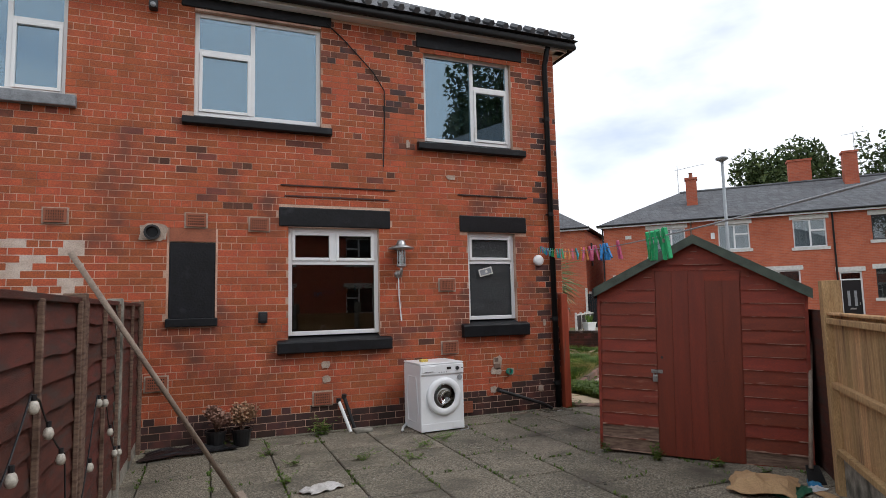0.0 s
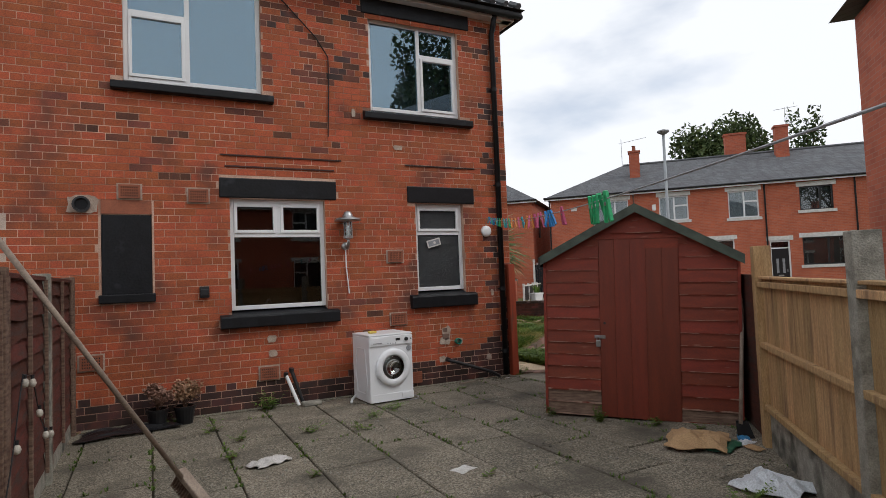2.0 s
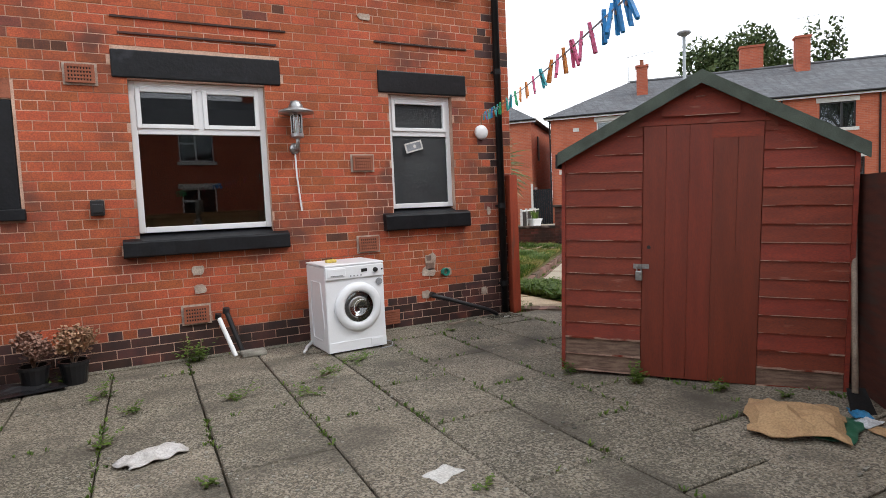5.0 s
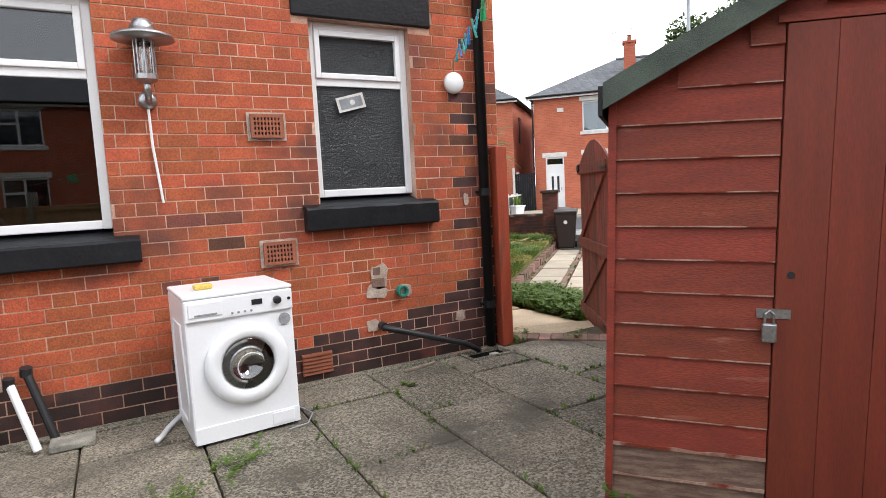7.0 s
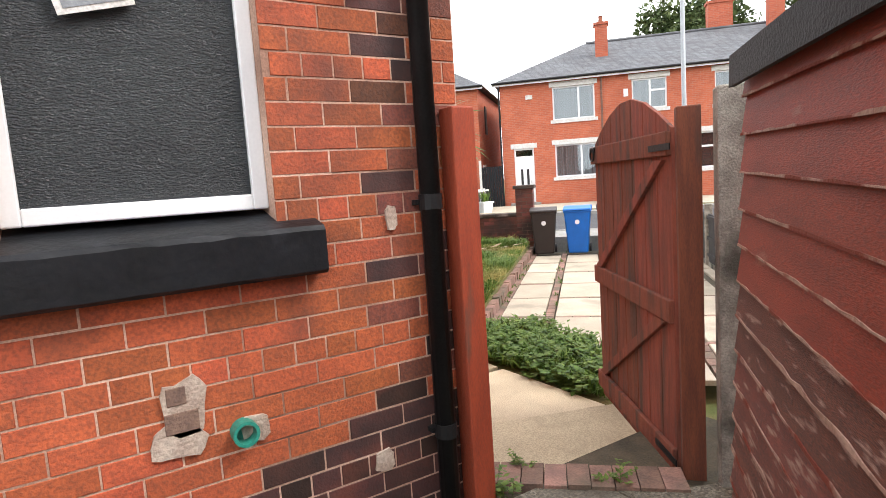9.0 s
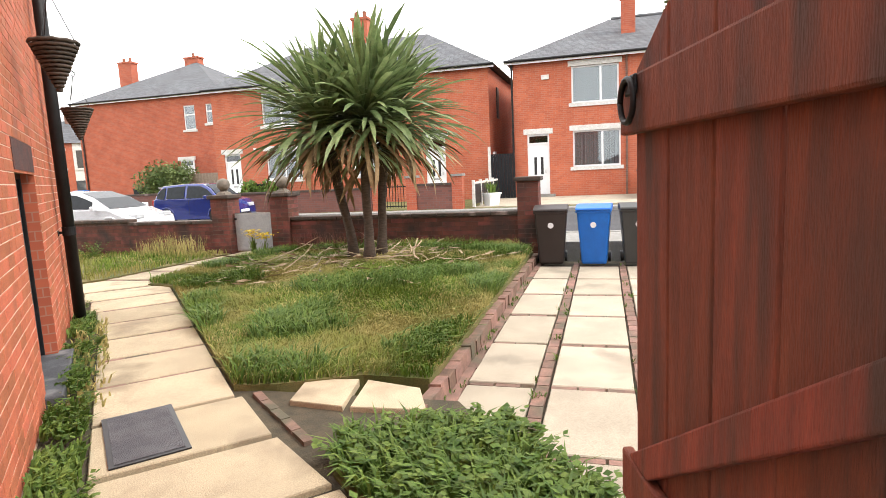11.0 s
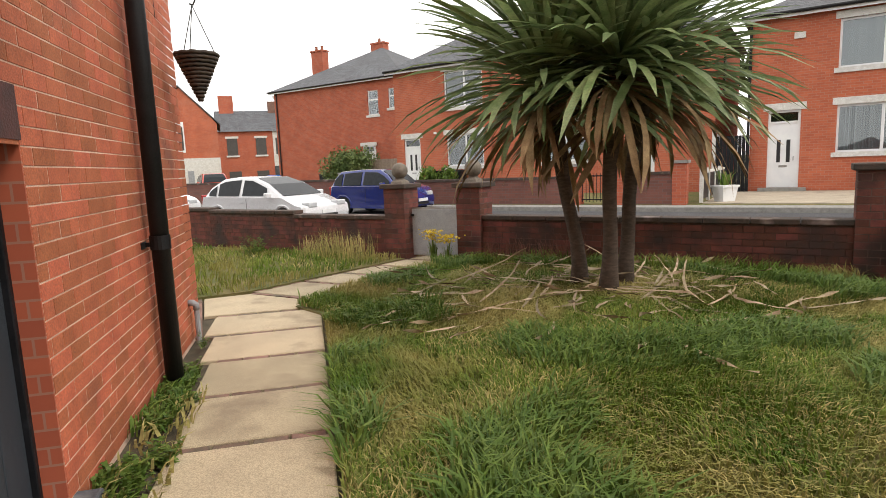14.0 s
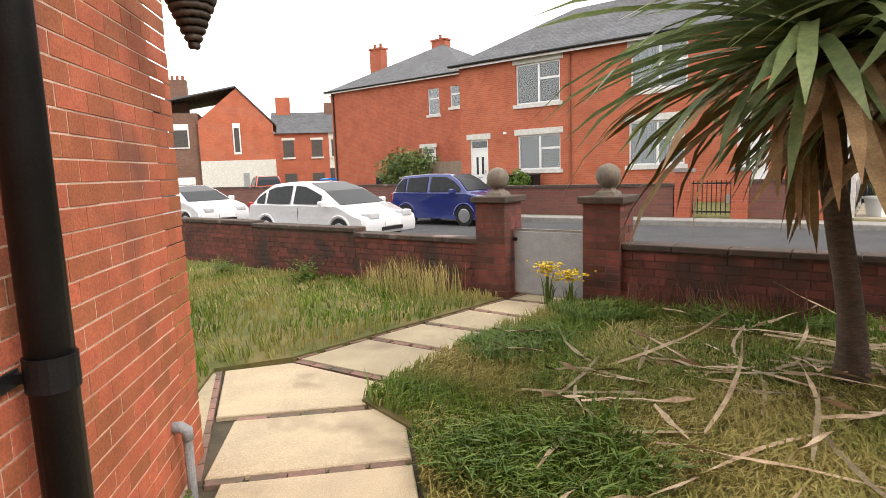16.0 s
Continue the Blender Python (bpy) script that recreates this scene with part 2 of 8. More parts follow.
EARTH = mat("dark_earth", (0.10, 0.08, 0.05), (0.06, 0.05, 0.032), 1.0, bump=0.6)
BUFF_SLAB = mat("buff_slab", (0.57, 0.47, 0.315), (0.47, 0.385, 0.26), 0.9, scale=2.5, fine=130, bump=0.35, vary=0.16, grain=0.4, stain=(0.24, 0.19, 0.13), stain_scale=1.8, stain_cut=(0.56, 0.74))
PALE_SLAB = mat("pale_slab", (0.50, 0.43, 0.33), (0.41, 0.35, 0.27), 0.9, scale=2.0, fine=130, bump=0.25, vary=0.14, stain=(0.22, 0.19, 0.15), stain_scale=1.4, stain_cut=(0.56, 0.74))
PAVER = mat("red_paver", (0.28, 0.16, 0.12), (0.19, 0.115, 0.09), 0.9, scale=10, bump=0.4, vary=0.3, stain=(0.1, 0.09, 0.06), stain_scale=3, stain_cut=(0.5, 0.7))
# Pale board edges: bare wear, and the edge highlight put into colour.
WORN_LIT = mat("worn_lit_board_edge", (0.46, 0.30, 0.23), (0.32, 0.18, 0.13), 0.9, scale=9, fine=70, bump=0.4, stain=(0.17, 0.03, 0.014), stain_scale=5, stain_cut=(0.5, 0.57))
SHED_OLD = mat("weathered_red_boards", (0.21, 0.068, 0.043), (0.14, 0.048, 0.033), 0.85, scale=4, fine=70, bump=0.5, vary=0.22, stretch=(1, 1, 6), grain=0.6, stain=(0.36, 0.23, 0.18), stain_scale=7, stain_cut=(0.58, 0.70))
SHED_RED = mat("red_stained_boards", (0.27, 0.042, 0.017), (0.20, 0.031, 0.013), 0.65, scale=3, fine=60, bump=0.25, vary=0.14, stretch=(1, 1, 5), grain=0.4, stain=(0.27, 0.10, 0.07), stain_scale=3.5, stain_cut=(0.66, 0.74))
BARE_WOOD = mat("bare_weathered_wood", (0.26, 0.17, 0.12), (0.13, 0.075, 0.055), 0.9, scale=9, fine=80, bump=0.5, stretch=(1, 1, 6))
FENCE_RED = mat("red_fence_board", (0.125, 0.032, 0.019), (0.08, 0.024, 0.016), 0.85, scale=5, fine=70, bump=0.5, vary=0.25, stretch=(1, 1, 6), stain=(0.06, 0.035, 0.028), stain_scale=3)
GATE_POST_WOOD = mat("red_post_wood", (0.38, 0.062, 0.022), (0.29, 0.046, 0.018), 0.7, scale=5, fine=70, bump=0.4, stretch=(5, 5, 0.6), stain=(0.12, 0.06, 0.04), stain_scale=2.5, stain_cut=(0.62, 0.74))
GATE_WOOD = mat("red_brown_gate_wood", (0.26, 0.07, 0.036), (0.17, 0.047, 0.027), 0.8, scale=6, fine=80, bump=0.4, vary=0.2, stretch=(5, 5, 0.6), stain=(0.07, 0.04, 0.03), stain_scale=2)
NEW_WOOD = mat("tan_fence_wood", (0.66, 0.43, 0.21), (0.50, 0.30, 0.14), 0.85, scale=5, fine=60, bump=0.4, vary=0.22, grain=0.45, stretch=(7, 7, 0.7), stain=(0.2, 0.12, 0.07), stain_scale=2, stain_cut=(0.55, 0.75))
CONCRETE = mat("rough_concrete", (0.42, 0.40, 0.34), (0.28, 0.265, 0.225), 0.95, scale=12, fine=110, bump=0.9, stain=(0.08, 0.08, 0.065), stain_scale=3, stain_cut=(0.5, 0.68))
FELT = mat("green_mineral_felt", (0.10, 0.125, 0.10), (0.07, 0.085, 0.07), 0.95, scale=8, fine=220, bump=0.5)
WOOD_POLE = mat("grey_wood_handle", (0.34, 0.27, 0.21), (0.24, 0.18, 0.14), 0.7, scale=10, bump=0.3)
APPLIANCE = mat("white_enamel", (0.82, 0.83, 0.85), (0.78, 0.79, 0.81), 0.28, scale=2, bump=0.0, spec=0.5, grain=0.03, stain=(0.62, 0.6, 0.55), stain_scale=3, stain_cut=(0.7, 0.9))
GREY_PLASTIC = mat("grey_plastic", (0.35, 0.36, 0.38), None, 0.4, bump=0)
DARK_PLASTIC = mat("dark_plastic", (0.015, 0.015, 0.017), (0.025, 0.025, 0.027), 0.4, bump=0.05)
STEEL = mat("dull_steel", (0.5, 0.5, 0.5), (0.4, 0.4, 0.4), 0.35, 0.9, bump=0.05)
TERRACOTTA = mat("terracotta_vent", (0.36, 0.12, 0.065), (0.27, 0.09, 0.05), 0.85, bump=0.3)
TARMAC = mat("tarmac", (0.075, 0.075, 0.08), (0.055, 0.055, 0.06), 0.9, scale=1.2, fine=150, bump=0.5)
KERB = mat("kerb_concrete", (0.32, 0.31, 0.29), (0.25, 0.24, 0.22), 0.95, bump=0.3)
SOIL_GRASS = mat("thatch_soil", (0.10, 0.12, 0.03), (0.20, 0.16, 0.06), 1.0, scale=2.5, bump=0.8)
LEAF = mat("palm_leaf", (0.14, 0.215, 0.075), (0.25, 0.315, 0.14), 0.42, scale=7, fine=50, bump=0.1, vary=0.35, spec=0.5, sheer=0.3)
LEAF_DRY = mat("dry_palm_leaf", (0.30, 0.21, 0.10), (0.19, 0.12, 0.055), 0.85, scale=9, vary=0.3, bump=0.3)
LEAF_STRAW = mat("pale_dead_leaf", (0.52, 0.42, 0.28), (0.33, 0.23, 0.14), 0.85, scale=9, vary=0.4, bump=0.3)
BARK = mat("palm_bark", (0.13, 0.095, 0.07), (0.075, 0.055, 0.042), 0.95, scale=14, fine=60, bump=1.0, stretch=(1, 1, 3))
GRASS = mat("grass_blade", (0.095, 0.175, 0.02), (0.175, 0.24, 0.036), 0.7, scale=1.1, fine=20, bump=0, vary=0.35, spec=0.2, stain=(0.34, 0.29, 0.10), stain_scale=0.75, stain_cut=(0.47, 0.63), sheer=0.3)
GRASS_DRY = mat("dry_grass_blade", (0.50, 0.42, 0.17), (0.36, 0.34, 0.12), 0.8, scale=2, fine=20, bump=0, vary=0.35, spec=0.2, sheer=0.35)
WEED = mat("weed_leaf", (0.088, 0.17, 0.025), (0.15, 0.22, 0.042), 0.6, scale=9, bump=0, vary=0.35, spec=0.3, sheer=0.3)
TREE_LEAF = mat("tree_leaf", (0.05, 0.085, 0.025), (0.085, 0.11, 0.035), 0.7, scale=2, bump=0, vary=0.4, spec=0.2)
YELLOW = mat("yellow_flower", (0.75, 0.55, 0.03), None, 0.7, bump=0)
WICKER = mat("dark_wicker", (0.045, 0.034, 0.026), (0.085, 0.062, 0.046), 0.7, scale=30, bump=0.3, vary=0.3)
BLUE_DOOR = mat("blue_grey_door", (0.035, 0.045, 0.058), (0.028, 0.036, 0.046), 0.55, scale=4, bump=0.2, stretch=(5, 5, 0.6))
CARD = mat("brown_cardboard", (0.48, 0.31, 0.16), (0.40, 0.25, 0.13), 0.9, scale=4, bump=0.1)
CLOTH_WHITE = mat("dirty_white_cloth", (0.62, 0.60, 0.58), (0.48, 0.45, 0.42), 0.95, scale=12, bump=0.3)
BAG_WHITE = mat("white_plastic_bag", (0.68, 0.71, 0.74), (0.58, 0.61, 0.65), 0.4, bump=0.1)
BAG_BLACK = mat("black_bin_bag", (0.012, 0.012, 0.014), None, 0.3, bump=0.1)
DRY_FLOWER = mat("dry_hydrangea", (0.52, 0.34, 0.20), (0.38, 0.22, 0.14), 0.9, scale=30, bump=0.2, vary=0.3)


def plain(name, c, rough=0.5, metal=0.0):
    return mat(name, c, tuple(x * 0.88 for x in c), rough, metal, scale=6, bump=0.03)


# ---- building blocks ----
STREET = pose(0, 0, 0, 0, 0, -45)


class Geo:
    """Collects corners and faces of one mesh."""

    def __init__(self):
        self.v, self.f = [], []

    def add(self, vs, fs, m=None):
        n = len(self.v)
        self.v += [tuple(m @ Vector(p)) if m is not None else tuple(p) for p in vs]
        self.f += [tuple(i + n for i in f) for f in fs]
        return self

    def box(self, x0, y0, z0, x1, y1, z1, m=None):
        x0, x1, y0, y1, z0, z1 = min(x0, x1), max(x0, x1), min(y0, y1), max(y0, y1), min(z0, z1), max(z0, z1)
        vs = [(x, y, z) for z in (z0, z1) for x, y in ((x0, y0), (x1, y0), (x1, y1), (x0, y1))]
        return self.add(vs, [(3, 2, 1, 0), (4, 5, 6, 7), (0, 1, 5, 4), (1, 2, 6, 5), (2, 3, 7, 6), (3, 0, 4, 7)], m)

    def prism(self, pts, off, m=None):
        n, off = len(pts), Vector(off)
        vs = [Vector(p) for p in pts] + [Vector(p) + off for p in pts]
        fs = [tuple(range(n)), tuple(range(2 * n - 1, n - 1, -1))] + [((i + 1) % n, i, n + i, n + (i + 1) % n) for i in range(n)]
        return self.add(vs, fs, m)

    def cyl(self, a, b, r0, r1=None, n=12, m=None):
        return self.tube([a, b], [r0, r0 if r1 is None else r1], n, m)

    def tube(self, pts, radii, n=8, m=None, caps=True):
        pts = [Vector(p) for p in pts]
        if isinstance(radii, (int, float)):
            radii = [radii] * len(pts)
        vs, up = [], None
        for i, p in enumerate(pts):
            d = (pts[min(i + 1, len(pts) - 1)] - pts[max(i - 1, 0)]).normalized()
            if up is None:
                up = Vector((0, 0, 1)) if abs(d.z) < 0.9 else Vector((1, 0, 0))
            s = d.cross(up).normalized()
            up = s.cross(d).normalized()
            vs += [p + radii[i] * (math.cos(2 * math.pi * k / n) * s + math.sin(2 * math.pi * k / n) * up) for k in range(n)]
        fs = [(i * n + k, i * n + (k + 1) % n, (i + 1) * n + (k + 1) % n, (i + 1) * n + k) for i in range(len(pts) - 1) for k in range(n)]
        if caps:
            fs += [tuple(range(n - 1, -1, -1)), tuple(range((len(pts) - 1) * n, len(pts) * n))]
        return self.add(vs, fs, m)

    def lathe(self, prof, n=16, m=None):
        vs = [(r * math.cos(2 * math.pi * k / n), r * math.sin(2 * math.pi * k / n), z) for r, z in prof for k in range(n)]
        fs = [(i * n + k, i * n + (k + 1) % n, (i + 1) * n + (k + 1) % n, (i + 1) * n + k) for i in range(len(prof) - 1) for k in range(n)]
        fs += [tuple(range(n - 1, -1, -1)), tuple(range((len(prof) - 1) * n, len(prof) * n))]
        return self.add(vs, fs, m)

    def mesh(self, name, material, smooth=False):
        me = bpy.data.meshes.new(name)
        me.from_pydata(self.v, [], self.f)
        me.materials.append(material)
        if smooth:
            me.polygons.foreach_set("use_smooth", [True] * len(me.polygons))
        me.update()
        return me


def part(name, geo, material, parent=None, label="", bevel=0.0, smooth=False, at=None):
    ob = new(name, geo.mesh(name, material, smooth) if isinstance(geo, Geo) else geo)
    if parent is not None:
        ob.parent = parent
    if at is not None:
        ob.matrix_basis = at
    if bevel:
        b = ob.modifiers.new("edges", "BEVEL")
        b.width, b.segments, b.limit_method, b.angle_limit = bevel, 2, "ANGLE", radians(35)
    if label:
        tagged(ob, label)
    return ob


def thing(name, at, label, category, group="", kind=""):
    ob = new(name)
    ob.empty_display_size = 0.1
    ob.matrix_basis = at
    return tagged(ob, label, category, group, kind)


def single(name, geo, material, at, label, category, group="", kind="", bevel=0.0, smooth=False):
    return tagged(part(name, geo, material, None, "", bevel, smooth, at), label, category, group, kind)


def wall_geo(x0, x1, z0, z1, thick, holes):
    """A wall along x with its face at y = 0 and its back at y = thick, with openings (x0, x1, z0, z1) right through."""
    xs = sorted({x0, x1, *[min(max(v, x0), x1) for h in holes for v in h[:2]]})
    zs = sorted({z0, z1, *[min(max(v, z0), z1) for h in holes for v in h[2:4]]})

    def solid(i, k):
        if not (0 <= i < len(xs) - 1 and 0 <= k < len(zs) - 1):
            return False
        cx, cz = (xs[i] + xs[i + 1]) / 2, (zs[k] + zs[k + 1]) / 2
        return not any(h[0] < cx < h[1] and h[2] < cz < h[3] for h in holes)

    g, index = Geo(), {}

    def at(i, k, y):
        if (i, k, y) not in index:
            index[i, k, y] = len(g.v)
            g.v.append((xs[i], y, zs[k]))
        return index[i, k, y]

    for i in range(len(xs) - 1):
        for k in range(len(zs) - 1):
            if not solid(i, k):
                continue
            g.f.append((at(i, k, 0), at(i + 1, k, 0), at(i + 1, k + 1, 0), at(i, k + 1, 0)))
            g.f.append((at(i, k + 1, thick), at(i + 1, k + 1, thick), at(i + 1, k, thick), at(i, k, thick)))
            for (di, dk), (a, b) in (((-1, 0), ((i, k + 1), (i, k))), ((1, 0), ((i + 1, k), (i + 1, k + 1))), ((0, -1), ((i, k), (i + 1, k))), ((0, 1), ((i + 1, k + 1), (i, k + 1)))):
                if not solid(i + di, k + dk):
                    g.f.append((at(*a, 0), at(*a, thick), at(*b, thick), at(*b, 0)))
    return g


def brick_geo(w, h=0.079, deep=0.003, c=0.0018):
    """One brick face with chamfered edges, centred on its width, standing proud towards -y."""
    g = Geo()
    x, y = w / 2, -deep
    g.add([(-x, 0, 0), (x, 0, 0), (x, 0, h), (-x, 0, h), (-x + c, y, c), (x - c, y, c), (x - c, y, h - c), (-x + c, y, h - c)],
          [(4, 5, 6, 7), (0, 1, 5, 4), (1, 2, 6, 5), (2, 3, 7, 6), (3, 0, 4, 7)])
    return g


brick_meshes = {}


def lay_bricks(parent, x0, x1, z0, z1, holes, near, material=BRICK, dark_at=None, course=0.086, length=0.238, rng=None, limit=300, single_name="brick", end_bricks=True):
    """Courses of bricks on a wall face at y = 0; those for which near(x, z) holds are pieces of their own, the rest one mesh."""
    rng = rng or random.Random(3)
    rest, made = {1: Geo(), 2: Geo(), 0: Geo()}, 0
    tones = {0: material, 1: BRICK_DARK, 2: BRICK_SOOT}
    n = int((z1 - z0) / course)
    for i in range(n):
        z = z0 + i * course
        header = i % 6 == 3
        step = length / 2 if header else length
        x = x0 - (step / 2 if i % 2 else 0) + (rng.uniform(-0.01, 0.01))
        while x < x1:
            spans = [(max(x, x0) + 0.0032, min(x + step, x1) - 0.0032)]
            for h in holes:
                if h[2] < z + course * 0.6 and h[3] > z + course * 0.4:
                    out = []
                    for a, b in spans:
                        if b <= h[0] or a >= h[1]:
                            out.append((a, b))
                        else:
                            if h[0] - a > 0.02:
                                out.append((a, h[0]))
                            if b - h[1] > 0.02:
                                out.append((h[1], b))
                    spans = out
            for a, b in spans:
                if b - a < 0.03:
                    continue
                w, cx = b - a, (a + b) / 2
                dark = int(dark_at(cx, z, i)) if dark_at is not None else 0
                y = rng.uniform(-0.0015, 0.0015)
                if near(cx, z) and made < limit:
                    key = (round(w, 2) if w < length - 0.012 else "full", dark, material.name)
                    if key not in brick_meshes:
                        brick_meshes[key] = brick_geo(w).mesh("brick", tones[dark])
                    ob = part(single_name, brick_meshes[key], None, parent, at=pose(cx, y, z + 0.0035, 0, 0, rng.uniform(-0.25, 0.25)))
                    made += 1
                else:
                    g = brick_geo(w)
                    rest[dark].add(g.v, g.f, pose(cx, y, z + 0.0035))
            x += step
    for tone, g in rest.items():
        if g.v:
            tagged(part("brickwork", g, tones[tone], parent), kind="stuff")


# ---- ground ----
g = Geo()
g.add([(-900, -900, -0.55), (900, -900, -0.55), (900, 900, -0.55), (-900, 900, -0.55)], [(0, 1, 2, 3)])
single("ground", g, SOIL_GRASS, pose(0, 0, 0), "rough earth and grass ground reaching the horizon", "ground", kind="structure")
single("yard_bed", Geo().box(-9, -9, -0.5, 7.2, 7.83, -0.03), EARTH, pose(0, 0, 0), "dark earth under the back yard paving", "ground", kind="structure")
single("front_bed", Geo().prism([(5.68, 7.83, -0.5), (7.9, 8.9, -0.5), (8.25, 11.1, -0.5), (7.0, 12.3, -0.5), (7.0, 18.3, -0.5), (9.3, 20.7, -0.5), (8.7, 21.2, -0.5), (5.2, 19.2, -0.5), (5.2, 17.43, -0.5), (5.68, 17.43, -0.5)], (0, 0, 0.275)), EARTH, pose(0, 0, 0), "dark earth between the side path slabs", "ground", kind="structure")
single("drive_bed", Geo().box(-2.3, 12.5, -0.5, 1.1, 20.9, -0.4), EARTH, STREET, "dark earth under the driveway slabs", "ground", kind="structure")
single("road", Geo().box(-90, 23.0, -0.5, 90, 30.0, -0.16), TARMAC, STREET, "grey tarmac street between two rows of houses", "road", kind="structure")
pv = single("pavement", Geo().box(-90, 21.25, -0.5, 90, 22.85, -0.07), KERB, STREET, "pale concrete footway along the front wall", "pavement", kind="structure")
single("pavement", Geo().box(-90, 30.15, -0.5, 90, 31.0, -0.04), KERB, STREET, "pale concrete footway across the street", "pavement", kind="structure")
single("kerb", Geo().box(-90, 22.85, -0.5, 90, 23.0, -0.05), KERB, STREET, "low concrete kerb stones beside the road", "kerb", kind="structure", bevel=0.02)
single("kerb", Geo().box(-90, 30.0, -0.5, 90, 30.15, -0.02), KERB, STREET, "low concrete kerb stones beside the road", "kerb", kind="structure", bevel=0.02)
single("front_gardens", Geo().box(-90, 31.0, -0.5, 90, 70.0, -0.03), SOIL_GRASS, STREET, "grass and earth in front of the houses across the street", "ground", kind="structure")
single("drive_opposite", Geo().box(-5.7, 31.3, -0.1, 6.0, 37.1, 0.0), PALE_SLAB, STREET, "pale concrete drive before the house across the street", "driveway", kind="structure")

# ---- the house ----
REAR_HOLES = [(1.55, 2.76, 1.13, 2.63), (4.09, 4.88, 1.25, 2.62), (0.40, 1.98, 3.94, 5.37), (3.46, 4.90, 3.87, 5.28), (-2.45, -0.97, 4.10, 5.42), (0.157, 0.676, 1.39, 2.41)]
wall_rear = single("wall_rear", wall_geo(-9, 5.68, -0.3, 5.62, 0.3, REAR_HOLES), MORTAR, pose(0, 7.83, 0), "orange-red brick rear wall with sooty patches and black-painted lintels", "wall", kind="structure")
single("mortar_patch", wall_geo(-3.5, -0.72, 1.55, 2.42, 0.0025, []), mat("pale_repointing", (0.66, 0.55, 0.47), (0.5, 0.38, 0.31), 0.95, scale=5, fine=100, bump=0.4), pose(0, 7.8275, 0), "pale repointed mortar in part of the rear wall", "mortar", kind="structure")
GABLE_HOLES = [(4.95, 6.2, -0.12, 1.55)]
wall_gable = single("wall_gable", wall_geo(0.3, 9.3, -0.5, 5.62, 0.3, GABLE_HOLES), MORTAR_PALE, pose(5.68, 7.83, 0, 0, 0, 90), "orange-red brick side wall of the house", "wall", kind="structure")
single("wall_front", Geo().box(-9, 17.13, -0.5, 5.68, 17.43, 5.62), FAR_BRICK, pose(0, 0, 0), "red brick front wall of the house", "wall", kind="structure")
single("wall_party", Geo().box(-9.3, 7.83, -0.3, -9, 17.43, 5.62), FAR_BRICK, pose(0, 0, 0), "red brick end wall of the neighbour's half", "wall", kind="structure")
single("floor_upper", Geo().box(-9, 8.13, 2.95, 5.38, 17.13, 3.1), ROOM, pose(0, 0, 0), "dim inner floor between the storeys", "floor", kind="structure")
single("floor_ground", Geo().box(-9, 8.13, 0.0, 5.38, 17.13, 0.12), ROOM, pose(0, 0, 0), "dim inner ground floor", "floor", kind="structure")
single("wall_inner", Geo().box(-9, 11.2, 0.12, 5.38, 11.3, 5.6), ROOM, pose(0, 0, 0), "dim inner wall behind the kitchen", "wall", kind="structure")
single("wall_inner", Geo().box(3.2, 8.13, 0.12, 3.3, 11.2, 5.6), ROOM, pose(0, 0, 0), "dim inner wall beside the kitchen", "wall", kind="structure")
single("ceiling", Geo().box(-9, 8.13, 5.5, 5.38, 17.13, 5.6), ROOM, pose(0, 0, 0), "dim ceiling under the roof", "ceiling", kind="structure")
SLATE_ROWS = brick_far("slate_rows", (0.13, 0.135, 0.145), (0.085, 0.09, 0.10), (0.03, 0.03, 0.035))


def hip_roof(x0, x1, y0, y1, z, rise, over, hip_l=True, hip_r=True):
    x0, x1, y0, y1 = x0 - over, x1 + over, y0 - over, y1 + over
    ym, run = (y0 + y1) / 2, (y1 - y0) / 2
    a, b = (x0 + run if hip_l else x0), (x1 - run if hip_r else x1)
    if a > b:
        a = b = (x0 + x1) / 2
    g = Geo()
    v = [(x0, y0, z), (x1, y0, z), (x1, y1, z), (x0, y1, z), (a, ym, z + rise), (b, ym, z + rise)]
    g.add(v, [(0, 1, 5, 4), (1, 2, 5), (2, 3, 4, 5), (3, 0, 4), (3, 2, 1, 0)])
    return g


roof = thing("roof", pose(0, 0, 0), "grey tiled hipped roof with black gutter and white fascia", "roof", kind="structure")
part("tiles", hip_roof(-9, 5.68, 7.83, 17.43, 5.68, 3.2, 0.30), SLATE_ROWS, roof)
part("fascia", Geo().box(-9, 7.66, 5.53, 5.83, 7.68, 5.67).box(5.83, 7.66, 5.53, 5.85, 17.6, 5.67), WHITE_PVC, roof)
part("soffit", Geo().box(-9, 7.68, 5.54, 5.83, 7.83, 5.56).box(5.68, 7.68, 5.54, 5.83, 17.6, 5.56), WHITE_PVC, roof)
gg = Geo()
for i in range(64):
    gg.cyl((-8.9 + i * 0.234, 7.50, 5.705), (-8.9 + i * 0.234, 7.72, 5.84), 0.05, 0.05, 6)
part("eave_tiles", gg, SLATE, roof)
part("gutter", Geo().tube([(-9, 7.60, 5.62), (5.93, 7.60, 5.60)], 0.055, 10).tube([(5.93, 7.60, 5.60), (5.93, 17.7, 5.62)], 0.055, 10), BLACK_METAL, roof, "black half-round gutter", smooth=True)


